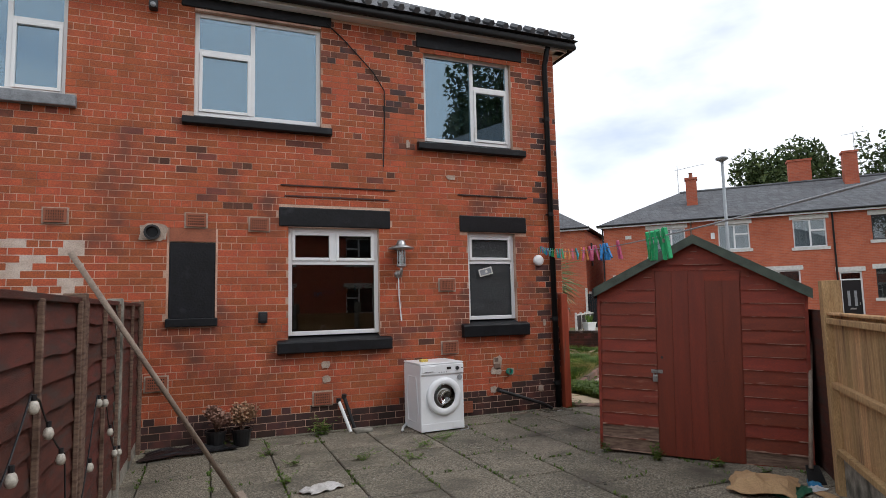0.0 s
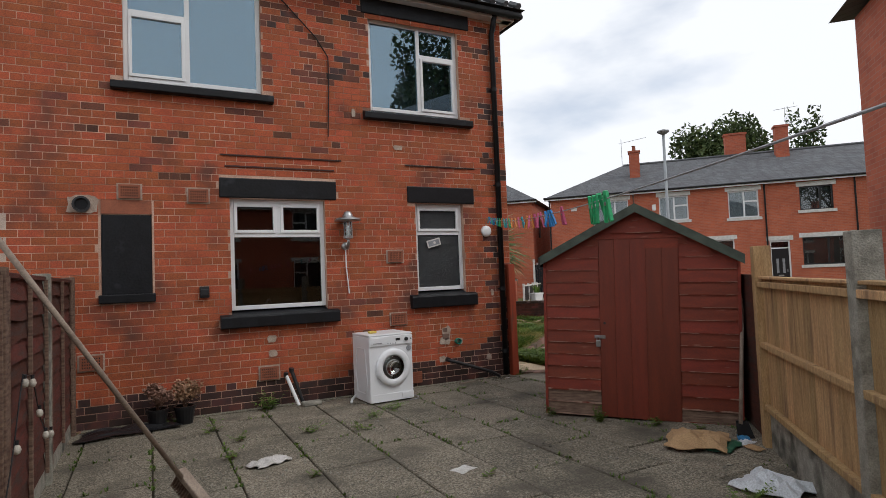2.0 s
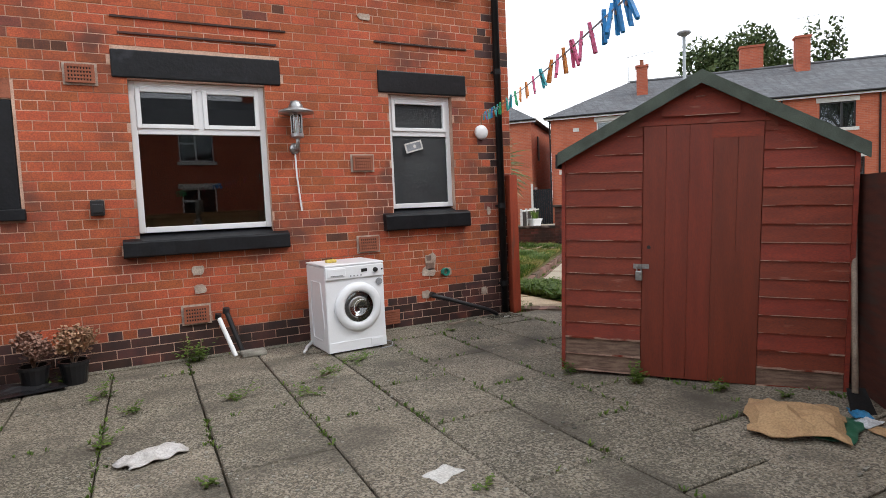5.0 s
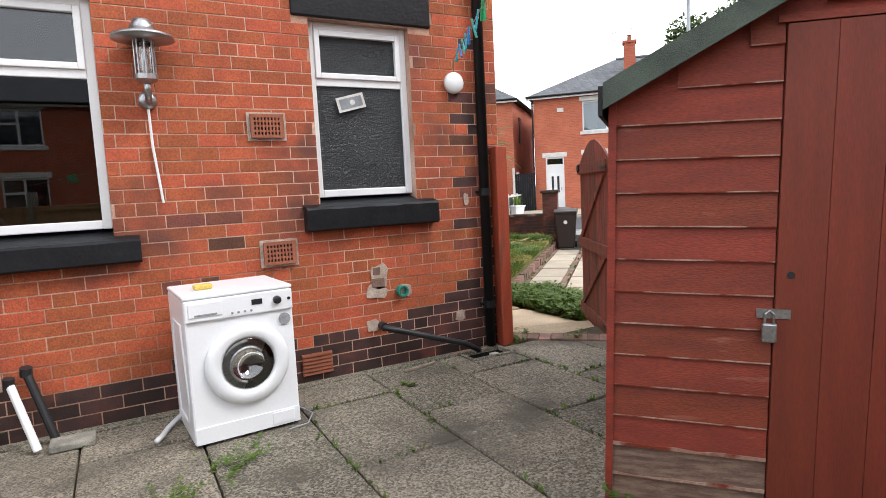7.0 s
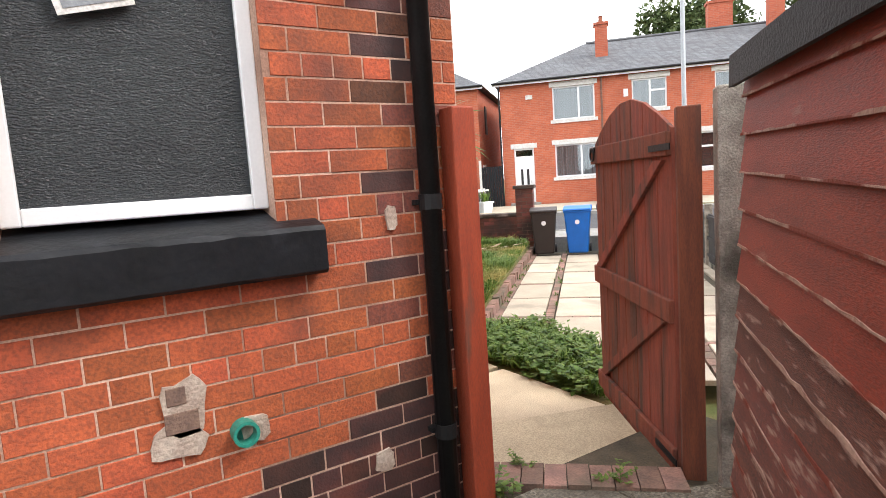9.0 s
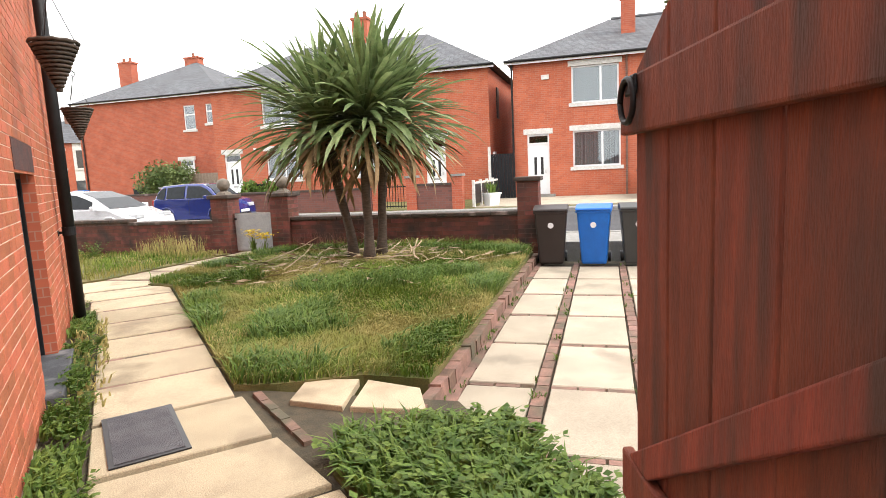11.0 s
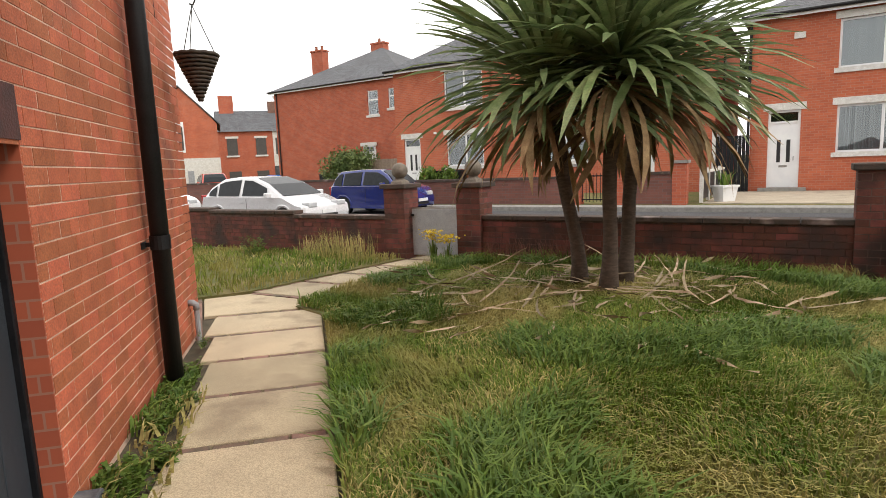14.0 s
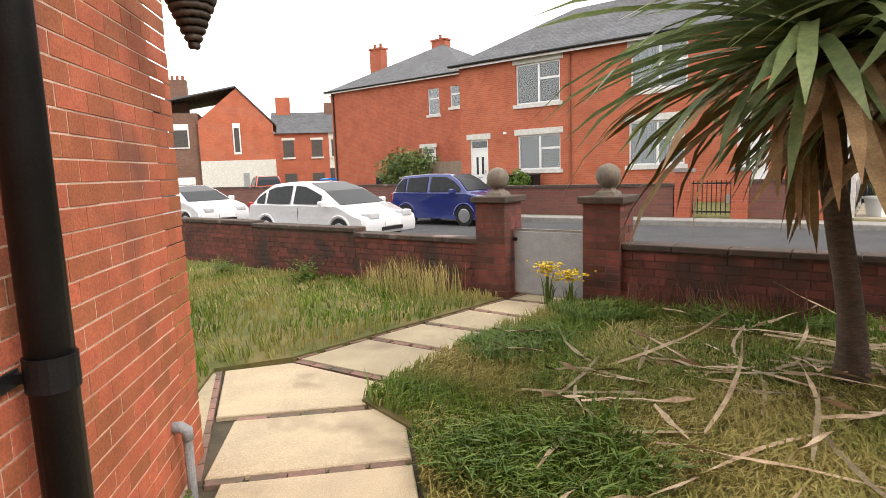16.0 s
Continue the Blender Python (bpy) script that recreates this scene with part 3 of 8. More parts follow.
def window(name, at, w, h, panes, glass=GLASS, label="white plastic window with clear panes", fw=0.055, frame_mat=WHITE_PVC, curtain=None, ajar=None):
    """A framed window, its sill line at z = 0 and its face at y = 0. panes: (x0, x1, z0, z1, sash) as shares of the opening."""
    win = thing(name, at, label, "window", kind="structure")
    part("window_frame", Geo().box(0, 0, 0, fw, 0.07, h).box(w - fw, 0, 0, w, 0.07, h).box(fw, 0, 0, w - fw, 0.07, fw).box(fw, 0, h - fw, w - fw, 0.07, h), frame_mat, win, bevel=0.006)
    iw, ih = w - 2 * fw, h - 2 * fw
    for i, (a, b, c, d, sash) in enumerate(panes):
        x0, x1, z0, z1 = fw + a * iw, fw + b * iw, fw + c * ih, fw + d * ih
        if b < 0.999:
            part("mullion", Geo().box(x1 - 0.028, 0.002, z0, x1 + 0.028, 0.068, z1), frame_mat, win, bevel=0.005)
        if d < 0.999:
            part("transom", Geo().box(x0, 0.003, z1 - 0.028, x1, 0.066, z1 + 0.028), frame_mat, win, bevel=0.005)
        m = 0.026 if b < 0.999 or a > 0.001 else 0.0
        bx0, bx1 = x0 + (m if a > 0.001 else 0), x1 - (m if b < 0.999 else 0)
        bz0, bz1 = z0 + (0.026 if c > 0.001 else 0), z1 - (0.026 if d < 0.999 else 0)
        turn = None
        if ajar == i:
            turn = pose(bx0, 0, bz1, -22, 0, 0) @ pose(-bx0, 0, -bz1)
        if sash:
            s = 0.04
            sg = Geo().box(bx0, -0.014, bz0, bx0 + s, 0.03, bz1, turn).box(bx1 - s, -0.014, bz0, bx1, 0.03, bz1, turn).box(bx0 + s, -0.014, bz0, bx1 - s, 0.03, bz0 + s, turn).box(bx0 + s, -0.014, bz1 - s, bx1 - s, 0.03, bz1, turn)
            part("sash", sg, frame_mat, win, bevel=0.005)
            bx0, bx1, bz0, bz1 = bx0 + s, bx1 - s, bz0 + s, bz1 - s
        pane = part("pane", Geo().box(bx0 - 0.004, 0.018, bz0 - 0.004, bx1 + 0.004, 0.026, bz1 + 0.004, turn), glass, win)
        pane.visible_shadow = False
    # Dark sheet behind the panes, coloured as the room's shade.
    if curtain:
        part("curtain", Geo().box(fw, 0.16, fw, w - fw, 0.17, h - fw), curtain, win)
    return win


def slab_stone(name, x0, x1, z0, z1, label, material=BLACK_PAINT, out=0.06, y=7.83):
    return single(name, Geo().box(x0, y - out, z0, x1, y + 0.16, z1), material, pose(0, 0, 0), label, "trim", kind="structure", bevel=0.012)


RY = 7.90
window("window_1", pose(1.55, RY, 1.225), 1.21, 1.405, [(0, 0.5, 0.69, 1, True), (0.5, 1, 0.69, 1, True), (0, 1, 0, 0.69, False)], GLASS_DARK, "white plastic kitchen window reflecting houses, dark inside")
window("window_2", pose(4.09, RY, 1.35), 0.79, 1.27, [(0, 1, 0.68, 1, True), (0, 1, 0, 0.68, False)], FROSTED, "white plastic window with dark obscured glass")
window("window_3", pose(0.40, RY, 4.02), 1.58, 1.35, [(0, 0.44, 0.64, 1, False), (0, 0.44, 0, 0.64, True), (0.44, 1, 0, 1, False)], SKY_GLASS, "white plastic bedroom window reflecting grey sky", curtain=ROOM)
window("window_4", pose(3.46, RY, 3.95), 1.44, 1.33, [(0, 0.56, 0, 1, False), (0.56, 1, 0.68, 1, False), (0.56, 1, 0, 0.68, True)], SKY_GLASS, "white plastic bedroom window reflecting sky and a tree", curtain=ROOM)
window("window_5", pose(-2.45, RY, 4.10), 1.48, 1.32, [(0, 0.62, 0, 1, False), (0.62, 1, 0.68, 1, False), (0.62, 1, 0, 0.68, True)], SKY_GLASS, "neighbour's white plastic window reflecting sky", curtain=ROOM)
for x0, x1, z0, z1 in ((1.43, 2.92, 2.64, 2.89), (3.97, 5.07, 2.63, 2.87), (0.24, 2.12, 5.40, 5.62), (3.36, 5.10, 5.32, 5.58)):
    slab_stone("lintel", x0, x1, z0, z1, "black-painted stone lintel over a rear window", out=0.02)
for x0, x1, z0, z1 in ((1.41, 2.90, 1.01, 1.222), (3.96, 5.02, 1.11, 1.346), (0.27, 2.11, 3.87, 4.02), (3.34, 5.07, 3.79, 3.95)):
    # weathered top sloping down to the front edge
    r_ = random.Random(int(x0 * 100))
    sg, n_ = Geo(), 14
    drop = min(0.07, (z1 - z0) * 0.4)
    ring = []
    for q in range(n_ + 1):
        x_, e_ = x0 + (x1 - x0) * q / n_, r_.uniform(-0.004, 0.004)
        ring += [(x_, 7.73 + e_, z0 + 0.012 + abs(e_)), (x_, 7.745, z0), (x_, 7.99, z0), (x_, 7.99, z1), (x_, 7.745 + e_, z1 - drop + 0.006), (x_, 7.73 + e_, z1 - drop - 0.01 + e_)]
    sg.add(ring, [(q * 6 + k, (q + 1) * 6 + k, (q + 1) * 6 + (k + 1) % 6, q * 6 + (k + 1) % 6) for q in range(n_) for k in range(6)] + [(0, 1, 2, 3, 4, 5), tuple(n_ * 6 + k for k in (5, 4, 3, 2, 1, 0))])
    single("sill", sg, BLACK_PAINT, pose(0, 0, 0), "black-painted chipped stone window sill", "trim", kind="structure")
slab_stone("sill", -2.6, -0.85, 3.95, 4.09, "grey stone window sill of the neighbour", GREY_STONE, out=0.09)
slab_stone("lintel", -2.6, -0.85, 5.43, 5.62, "black-painted stone lintel of the neighbour", out=0.02)
hatch = thing("boarded_hatch", pose(0.157, 7.83, 1.39), "flat black board closing a former window in the brick wall", "hatch", kind="structure")
part("board", Geo().box(0.006, -0.01, 0.1, 0.513, 0.02, 1.014), BLACK_PAINT, hatch, bevel=0.004)
part("sill", Geo().box(-0.03, -0.05, 0, 0.55, 0.1, 0.1), BLACK_PAINT, hatch, bevel=0.01)
part("head", Geo().box(0.0, -0.012, 1.03, 0.52, 0.0, 1.19), TERRACOTTA, hatch, "soldier bricks over the board")

# side door in the gable
sd = thing("door_1", pose(5.68, 7.83, 0, 0, 0, 90), "dark blue-grey boarded side door in a deep brick reveal", "door", kind="structure")
for i in range(6):
    part("plank", Geo().box(4.99 + i * 0.197, 0.13, -0.09, 5.18 + i * 0.197, 0.16, 1.5), BLUE_DOOR, sd, bevel=0.006)
part("door_frame", Geo().box(4.95, 0.1, -0.1, 4.99, 0.2, 1.55).box(6.16, 0.1, -0.1, 6.2, 0.2, 1.55).box(4.99, 0.1, 1.5, 6.16, 0.2, 1.55), BLACK_PAINT, sd, bevel=0.006)
single("door_step", Geo().box(4.85, -0.12, -0.3, 6.3, 0.28, -0.105), DARK_STONE, pose(5.68, 7.83, 0, 0, 0, 90), "dark slate-coloured stone doorstep by the side door", "doorstep", kind="structure", bevel=0.015)
single("reveal_brick", Geo().box(6.188, 0.0, -0.12, 6.1995, 0.1, 1.55).box(4.9505, 0.0, -0.12, 4.962, 0.1, 1.55), FAR_BRICK, pose(5.68, 7.83, 0, 0, 0, 90), "red brick reveal of the side door", "wall", kind="structure")
single("lintel", wall_geo(0, 1.25, 0, 0.23, 0.012, []), BRICK_DARK, pose(5.688, 7.83 + 4.95, 1.555, 0, 0, 90), "soldier brick lintel over the side door", "trim", kind="structure")
single("reveal_back", Geo().box(4.9, 0.29, -0.2, 6.25, 0.31, 1.6), ROOM, pose(5.68, 7.83, 0, 0, 0, 90), "dim back of the side door opening", "wall", kind="structure")

# ---- back yard paving ----
rng = random.Random(11)
yard = thing("paving", pose(0.02, 0, 0), "worn grey-brown concrete paving slabs with mossy joints", "paving", kind="structure")
slab_meshes = {}


def slab(parent, x, y, w, l, material, at_z=0.0, tilt=0.25, name="slab", thick=0.05):
    key = (round(w, 3), round(l, 3), material.name)
    if key not in slab_meshes:
        g, c = Geo(), 0.008
        a, b = w / 2, l / 2
        g.add([(-a, -b, -thick), (a, -b, -thick), (a, b, -thick), (-a, b, -thick), (-a, -b, -c), (a, -b, -c), (a, b, -c), (-a, b, -c), (-a + c, -b + c, 0), (a - c, -b + c, 0), (a - c, b - c, 0), (-a + c, b - c, 0)],
              [(0, 1, 5, 4), (1, 2, 6, 5), (2, 3, 7, 6), (3, 0, 4, 7), (4, 5, 9, 8), (5, 6, 10, 9), (6, 7, 11, 10), (7, 4, 8, 11), (8, 9, 10, 11)])
        slab_meshes[key] = g.mesh("slab", material)
    return part(name, slab_meshes[key], None, parent, at=pose(x, y, at_z + rng.uniform(-0.004, 0.004), rng.uniform(-tilt, tilt), rng.uniform(-tilt, tilt), rng.uniform(-0.3, 0.3)))


for i in range(-4, 12):
    xc = 0.94 + 0.615 * i - 0.615 / 2 + 0.31 - 0.02
    y = 7.72 - (0.46 if i % 2 else 0.0)
    if i % 2:
        if i < 7:
            slab(yard, xc, 7.72 - 0.215, 0.603, 0.43, PAVING)
    while y > -3.2:
        if not (xc > 5.9 and y < 6.9) and xc < 6.35:
            slab(yard, xc, y - 0.457, 0.603, 0.903, PAVING)
        y -= 0.915

single("wall_fillet", Geo().box(-0.05, 7.722, -0.03, 5.12, 7.824, 0.008), PAVING, pose(0, 0, 0), "narrow strip of rough concrete along the foot of the rear wall", "paving", kind="structure", bevel=0.004)

# ---- front paving ----
path = thing("garden_path", pose(0, 0, 0), "buff concrete slabs leading along the side wall to the gate", "path", kind="structure")
for k in range(7):
    x_in = (5.98, 5.98, 5.98, 5.98, 5.95, 5.86, 5.76)[k]
    slab(path, (6.905 + x_in) / 2, 12.13 + 0.832 * k + 0.385, 6.905 - x_in, 0.765, BUFF_SLAB, -0.19, 0.3)


def quad_slab(parent, pts, material, z, name="slab", thick=0.06):
    g = Geo()
    c = Vector((sum(p[0] for p in pts) / len(pts), sum(p[1] for p in pts) / len(pts), 0))
    ins = [(p[0] + (c.x - p[0]) * 0.015, p[1] + (c.y - p[1]) * 0.015) for p in pts]
    n = len(pts)
    v = [(x, y, z - thick) for x, y in pts] + [(x, y, z - 0.008) for x, y in pts] + [(x, y, z) for x, y in ins]
    f = [(i, (i + 1) % n, n + (i + 1) % n, n + i) for i in range(n)] + [(n + i, n + (i + 1) % n, 2 * n + (i + 1) % n, 2 * n + i) for i in range(n)] + [tuple(range(2 * n, 3 * n))]
    return part(name, g.add(v, f), material, parent)


for pts in ([(4.93, 7.29), (5.135, 7.29), (5.135, 7.72), (4.93, 7.72)], [(5.145, 7.29), (5.53, 7.29), (5.53, 7.51), (5.145, 7.51)], [(6.16, 6.70), (6.55, 7.05), (6.62, 7.2), (6.34, 7.32), (6.16, 7.46)]):
    quad_slab(yard, [(x - 0.02, y) for x, y in pts], PAVING, 0.0)
left = [(5.55, 18.93), (6.04, 19.12), (6.72, 19.66), (7.30, 20.11), (7.91, 20.58), (8.45, 20.98), (8.92, 21.3)]
right = [(6.60, 18.1), (6.86, 18.42), (7.45, 19.02), (7.96, 19.52), (8.46, 20.02), (8.98, 20.5), (9.40, 20.9)]
quad_slab(path, [(5.62, 17.98), (6.70, 17.98), (6.80, 18.36), (6.02, 19.06), (5.46, 18.98)], BUFF_SLAB, -0.19)
quad_slab(path, [(5.37, 17.45), (5.65, 17.45), (5.40, 18.92), (5.37, 18.95)], BUFF_SLAB, -0.19)
for i in range(1, 6):
    d = 0.035
    quad_slab(path, [(left[i][0] + d, left[i][1] + d), (right[i][0] + d, right[i][1] + d), (right[i + 1][0] - d, right[i + 1][1] - d), (left[i + 1][0] - d, left[i + 1][1] - d)], BUFF_SLAB, -0.19)
# slabs from the back gate to the path
for pts in ([(5.80, 8.12), (6.46, 7.52), (7.35, 8.3), (5.98, 8.76)], [(5.98, 8.85), (7.2, 8.5), (7.15, 9.6), (5.98, 9.6)], [(5.98, 9.68), (7.15, 9.68), (7.12, 10.4), (5.98, 10.4)], [(5.98, 10.48), (7.1, 10.48), (7.0, 11.2), (5.98, 11.2)], [(5.98, 11.28), (6.98, 11.28), (6.95, 12.05), (5.98, 12.05)],
            [(7.22, 11.75), (7.5, 11.42), (7.8, 11.86), (7.45, 12.1)], [(7.54, 11.38), (7.95, 11.02), (8.1, 11.4), (7.85, 11.8)]):
    quad_slab(path, pts, BUFF_SLAB, -0.12 if pts[0][1] < 8.2 else -0.185)
quad_slab(path, [(6.52, 7.48), (6.98, 7.45), (7.75, 8.5), (7.40, 8.27)], BUFF_SLAB, -0.12)
gate_sill = thing("threshold", pose(5.69, 7.90, -0.014, 0, 0, -43), "row of red-brown bricks across the gateway", "threshold", kind="structure")
pm = Geo().box(-0.05, -0.1, -0.05, 0.05, 0.1, 0.03).mesh("paver", PAVER)
for i in range(9):
    part("paver", pm, None, gate_sill, at=pose(0.06 + i * 0.105, 0.1, rng.uniform(-0.004, 0.004), 0, 0, rng.uniform(-1, 1)))
# brick strips of the path
strip = thing("brick_edging", pose(0, 0, 0), "brown brick strips between the path slabs", "edging", kind="structure")
sm = Geo().box(-0.1, -0.032, -0.04, 0.1, 0.032, 0.0).mesh("paver", PAVER)
for k in range(1, 8):
    for j in range(-1 if k > 5 else 0, 4):
        part("paver", sm, None, strip, at=pose(6.1 + 0.222 * j + rng.uniform(-0.008, 0.008), 12.13 + 0.832 * k - 0.034, -0.197 + rng.uniform(-0.003, 0.003), 0, 0, rng.uniform(-2, 2)))
for j in range(5):
    part("paver", sm, None, strip, at=pose(7.07 + 0.018 * j, 12.0 - 0.212 * j, -0.195, 0, 0, 95 + rng.uniform(-3, 3)))
for j in range(9):
    part("paver", sm, None, strip, at=pose(5.70 - 0.035 * j, 17.2 + 0.21 * j, -0.193, 0, 0, 99))

for i in range(1, 7):
    a, b = Vector((*left[i], 0)), Vector((*right[i], 0))
    n = int((b - a).length / 0.215)
    turn = math.degrees(math.atan2(b.y - a.y, b.x - a.x))
    for j in range(n):
        p = a + (b - a) * ((j + 0.5) / n)
        part("paver", sm, None, strip, at=pose(p.x, p.y, -0.194, 0, 0, turn + rng.uniform(-2, 2)))
for i in range(1, 6):
    a, b = Vector((*left[i], 0)), Vector((*left[i + 1], 0))
    turn = math.degrees(math.atan2(b.y - a.y, b.x - a.x))
    for j in range(3):
        p = a + (b - a) * ((j + 0.5) / 3) + Vector((-0.03, 0.045, 0))
        part("paver", sm, None, strip, at=pose(p.x, p.y, -0.193, 0, 0, turn + rng.uniform(-2, 2)))

drive = thing("driveway", STREET, "pale concrete drive slabs divided by red brick strips", "driveway", kind="structure")
ROWS_V = [13.25 + 1.15 * k for k in range(-1, 7)]
STRIPS_U = [-1.50, -0.72, 0.06, 0.84]
for k, v0 in enumerate(ROWS_V):
    for u0, u1 in ((-2.12, -1.57), (-1.43, -0.79), (-0.65, -0.01), (0.13, 0.77), (0.9, 1.06)):
        if v0 + 1.1 > 20.9:
            continue
        slab(drive, (u0 + u1) / 2, v0 + 0.575, u1 - u0, 1.07, PALE_SLAB, -0.36, 0.2)
dm = Geo().box(-0.05, -0.1, -0.05, 0.05, 0.1, -0.004).mesh("paver", PAVER)
for u0 in STRIPS_U[:3]:
    for k in range(40):
        part("paver", dm, None, drive, at=pose(u0 + rng.uniform(-0.005, 0.005), 12.2 + 0.212 * k, -0.358, 0, 0, rng.uniform(-2, 2)))
cm = Geo().box(-0.1, -0.03, -0.05, 0.1, 0.03, -0.004).mesh("paver", PAVER)
for v0 in ROWS_V[1:]:
    for u0 in (-2.0, -1.78, -1.33, -1.11, -0.89, -0.55, -0.33, -0.11, 0.22, 0.44, 0.66):
        part("paver", cm, None, drive, at=pose(u0, v0, -0.362, 0, 0, rng.uniform(-2, 2)))
edge = thing("lawn_edging", STREET, "low wall of brown bricks holding the lawn above the drive", "edging", kind="structure")
em = Geo().box(-0.05, -0.105, -0.2, 0.05, 0.105, 0.0).mesh("brick", PAVER)
for k in range(37):
    part("brick", em, None, edge, at=pose(-2.26 + rng.uniform(-0.012, 0.012), 13.25 + 0.2 + 0.2 * k, -0.215 + rng.uniform(-0.02, 0.01), rng.uniform(-2, 2), rng.uniform(-4, 2), rng.uniform(-3, 3)))
for k in range(37):
    part("brick", em, None, edge, at=pose(-2.17 + rng.uniform(-0.01, 0.01), 13.25 + 0.2 + 0.2 * k, -0.355, 0, 0, rng.uniform(-3, 3)))

# ---- back yard things ----


def wall_mount(x, z):
    return pose(x, 7.83, z)


rear_pipe = thing("downpipe", pose(5.485, 7.77, 0), "black cast-iron rainwater pipe on the rear wall", "drainpipe")
part("pipe", Geo().tube([(0, -0.12, 5.58), (0, -0.05, 5.4), (0, 0, 5.3), (0, 0, 0.02)], 0.042, 12), BLACK_METAL, rear_pipe, smooth=True)
for z in (4.4, 2.9, 1.3, 0.35):
    part("collar", Geo().cyl((0, 0, z), (0, 0, z + 0.06), 0.047, 0.047, 12).box(-0.055, 0.02, z + 0.02, 0.055, 0.06, z + 0.04), BLACK_METAL, rear_pipe, smooth=False)
gully = thing("drain_gully", pose(5.33, 7.62, 0), "dark sunken drain gully with a broken edge", "drain")
part("rim", Geo().box(-0.19, -0.1, -0.06, 0.23, -0.07, 0.012).box(-0.19, 0.12, -0.06, 0.23, 0.15, 0.012).box(-0.19, -0.07, -0.06, -0.16, 0.12, 0.012).box(0.2, -0.07, -0.06, 0.23, 0.12, 0.012), PAVING, gully, bevel=0.008)
# Shallow pit coloured black for the shade of a deeper drain.
part("pit", Geo().box(-0.16, -0.07, -0.05, 0.2, 0.12, -0.024), mat("drain_shade", (0.006, 0.006, 0.006), None, 1.0, bump=0, spec=0.05), gully)
part("litter", Geo().box(0.03, -0.06, -0.024, 0.10, 0.0, 0.006), CLOTH_WHITE, gully, "scrap of white paper", bevel=0.008)
waste = thing("waste_pipe", pose(0, 0, 0), "black plastic waste pipe slanting down to the drain", "pipe")
part("pipe", Geo().tube([(4.50, 7.82, 0.34), (4.50, 7.74, 0.335), (4.6, 7.72, 0.30), (5.18, 7.70, 0.10), (5.3, 7.66, 0.03)], 0.024, 10), DARK_PLASTIC, waste, smooth=True)
part("collar", Geo().cyl((4.50, 7.80, 0.342), (4.50, 7.74, 0.338), 0.034, 0.034, 12), DARK_PLASTIC, waste)


def mortar_patch(x, z, w, h, seed):
    r = random.Random(seed)
    pts = []
    for k in range(14):
        a = 2 * math.pi * k / 14
        pts.append((math.copysign(abs(math.cos(a)) ** 0.5, math.cos(a)) * w / 2 * r.uniform(0.75, 1.1), -0.0145, math.copysign(abs(math.sin(a)) ** 0.5, math.sin(a)) * h / 2 * r.uniform(0.75, 1.1)))
    single("mortar_patch", Geo().prism(pts, (0, 0.012, 0)), MORTAR_PATCH, wall_mount(x, z), "rough pale mortar patch on the brick wall", "patch", "mortar patches")


mortar_patch(4.515, 0.72, 0.15, 0.21, 1)
mortar_patch(4.485, 0.61, 0.17, 0.13, 2)
for k, (x, z, w, h) in enumerate(((4.49, 0.765, 0.06, 0.06), (4.50, 0.675, 0.105, 0.07))):
    single("spalled_brick", Geo().box(-w / 2, -0.018, -h / 2, w / 2, -0.012, h / 2), MORTAR_GREY, wall_mount(x, z), "worn grey-brown brick face amid the mortar patch", "brick", "spalled bricks", bevel=0.003)
mortar_patch(4.44, 0.345, 0.11, 0.10, 3)
mortar_patch(5.22, 0.31, 0.09, 0.09, 4)
mortar_patch(2.02, 0.84, 0.12, 0.10, 5)
mortar_patch(2.03, 0.66, 0.11, 0.09, 6)
mortar_patch(-0.02, 2.52, 0.34, 0.24, 7)
mortar_patch(4.73, 0.59, 0.12, 0.10, 8)
mortar_patch(5.33, 1.28, 0.05, 0.1, 9)
mortar_patch(3.85, 3.42, 0.14, 0.07, 10)
mortar_patch(3.20, 3.86, 0.06, 0.12, 12)
green = thing("outlet_stub", wall_mount(4.69, 0.59), "short green plastic pipe stub in the wall", "pipe")
part("pipe", Geo().lathe([(0.045, 0), (0.045, 0.06), (0.034, 0.06), (0.032, 0.01)], 16, pose(0, 0, 0, 90)), plain("green_plastic", (0.03, 0.27, 0.2), 0.45), green, smooth=False)
flue = thing("extractor_outlet", wall_mount(-0.03, 2.52), "round black extractor outlet in the brickwork", "vent")
part("ring", Geo().lathe([(0.09, 0), (0.09, 0.05), (0.068, 0.05), (0.062, 0.012)], 20, pose(0, -0.01, 0, 90)), DARK_PLASTIC, flue)
# Flat black disc in place of the shaded pipe inside.
part("duct", Geo().lathe([(0.062, 0.0), (0.062, 0.012)], 20, pose(0, -0.012, 0, 90)), BLACK_PAINT, flue)


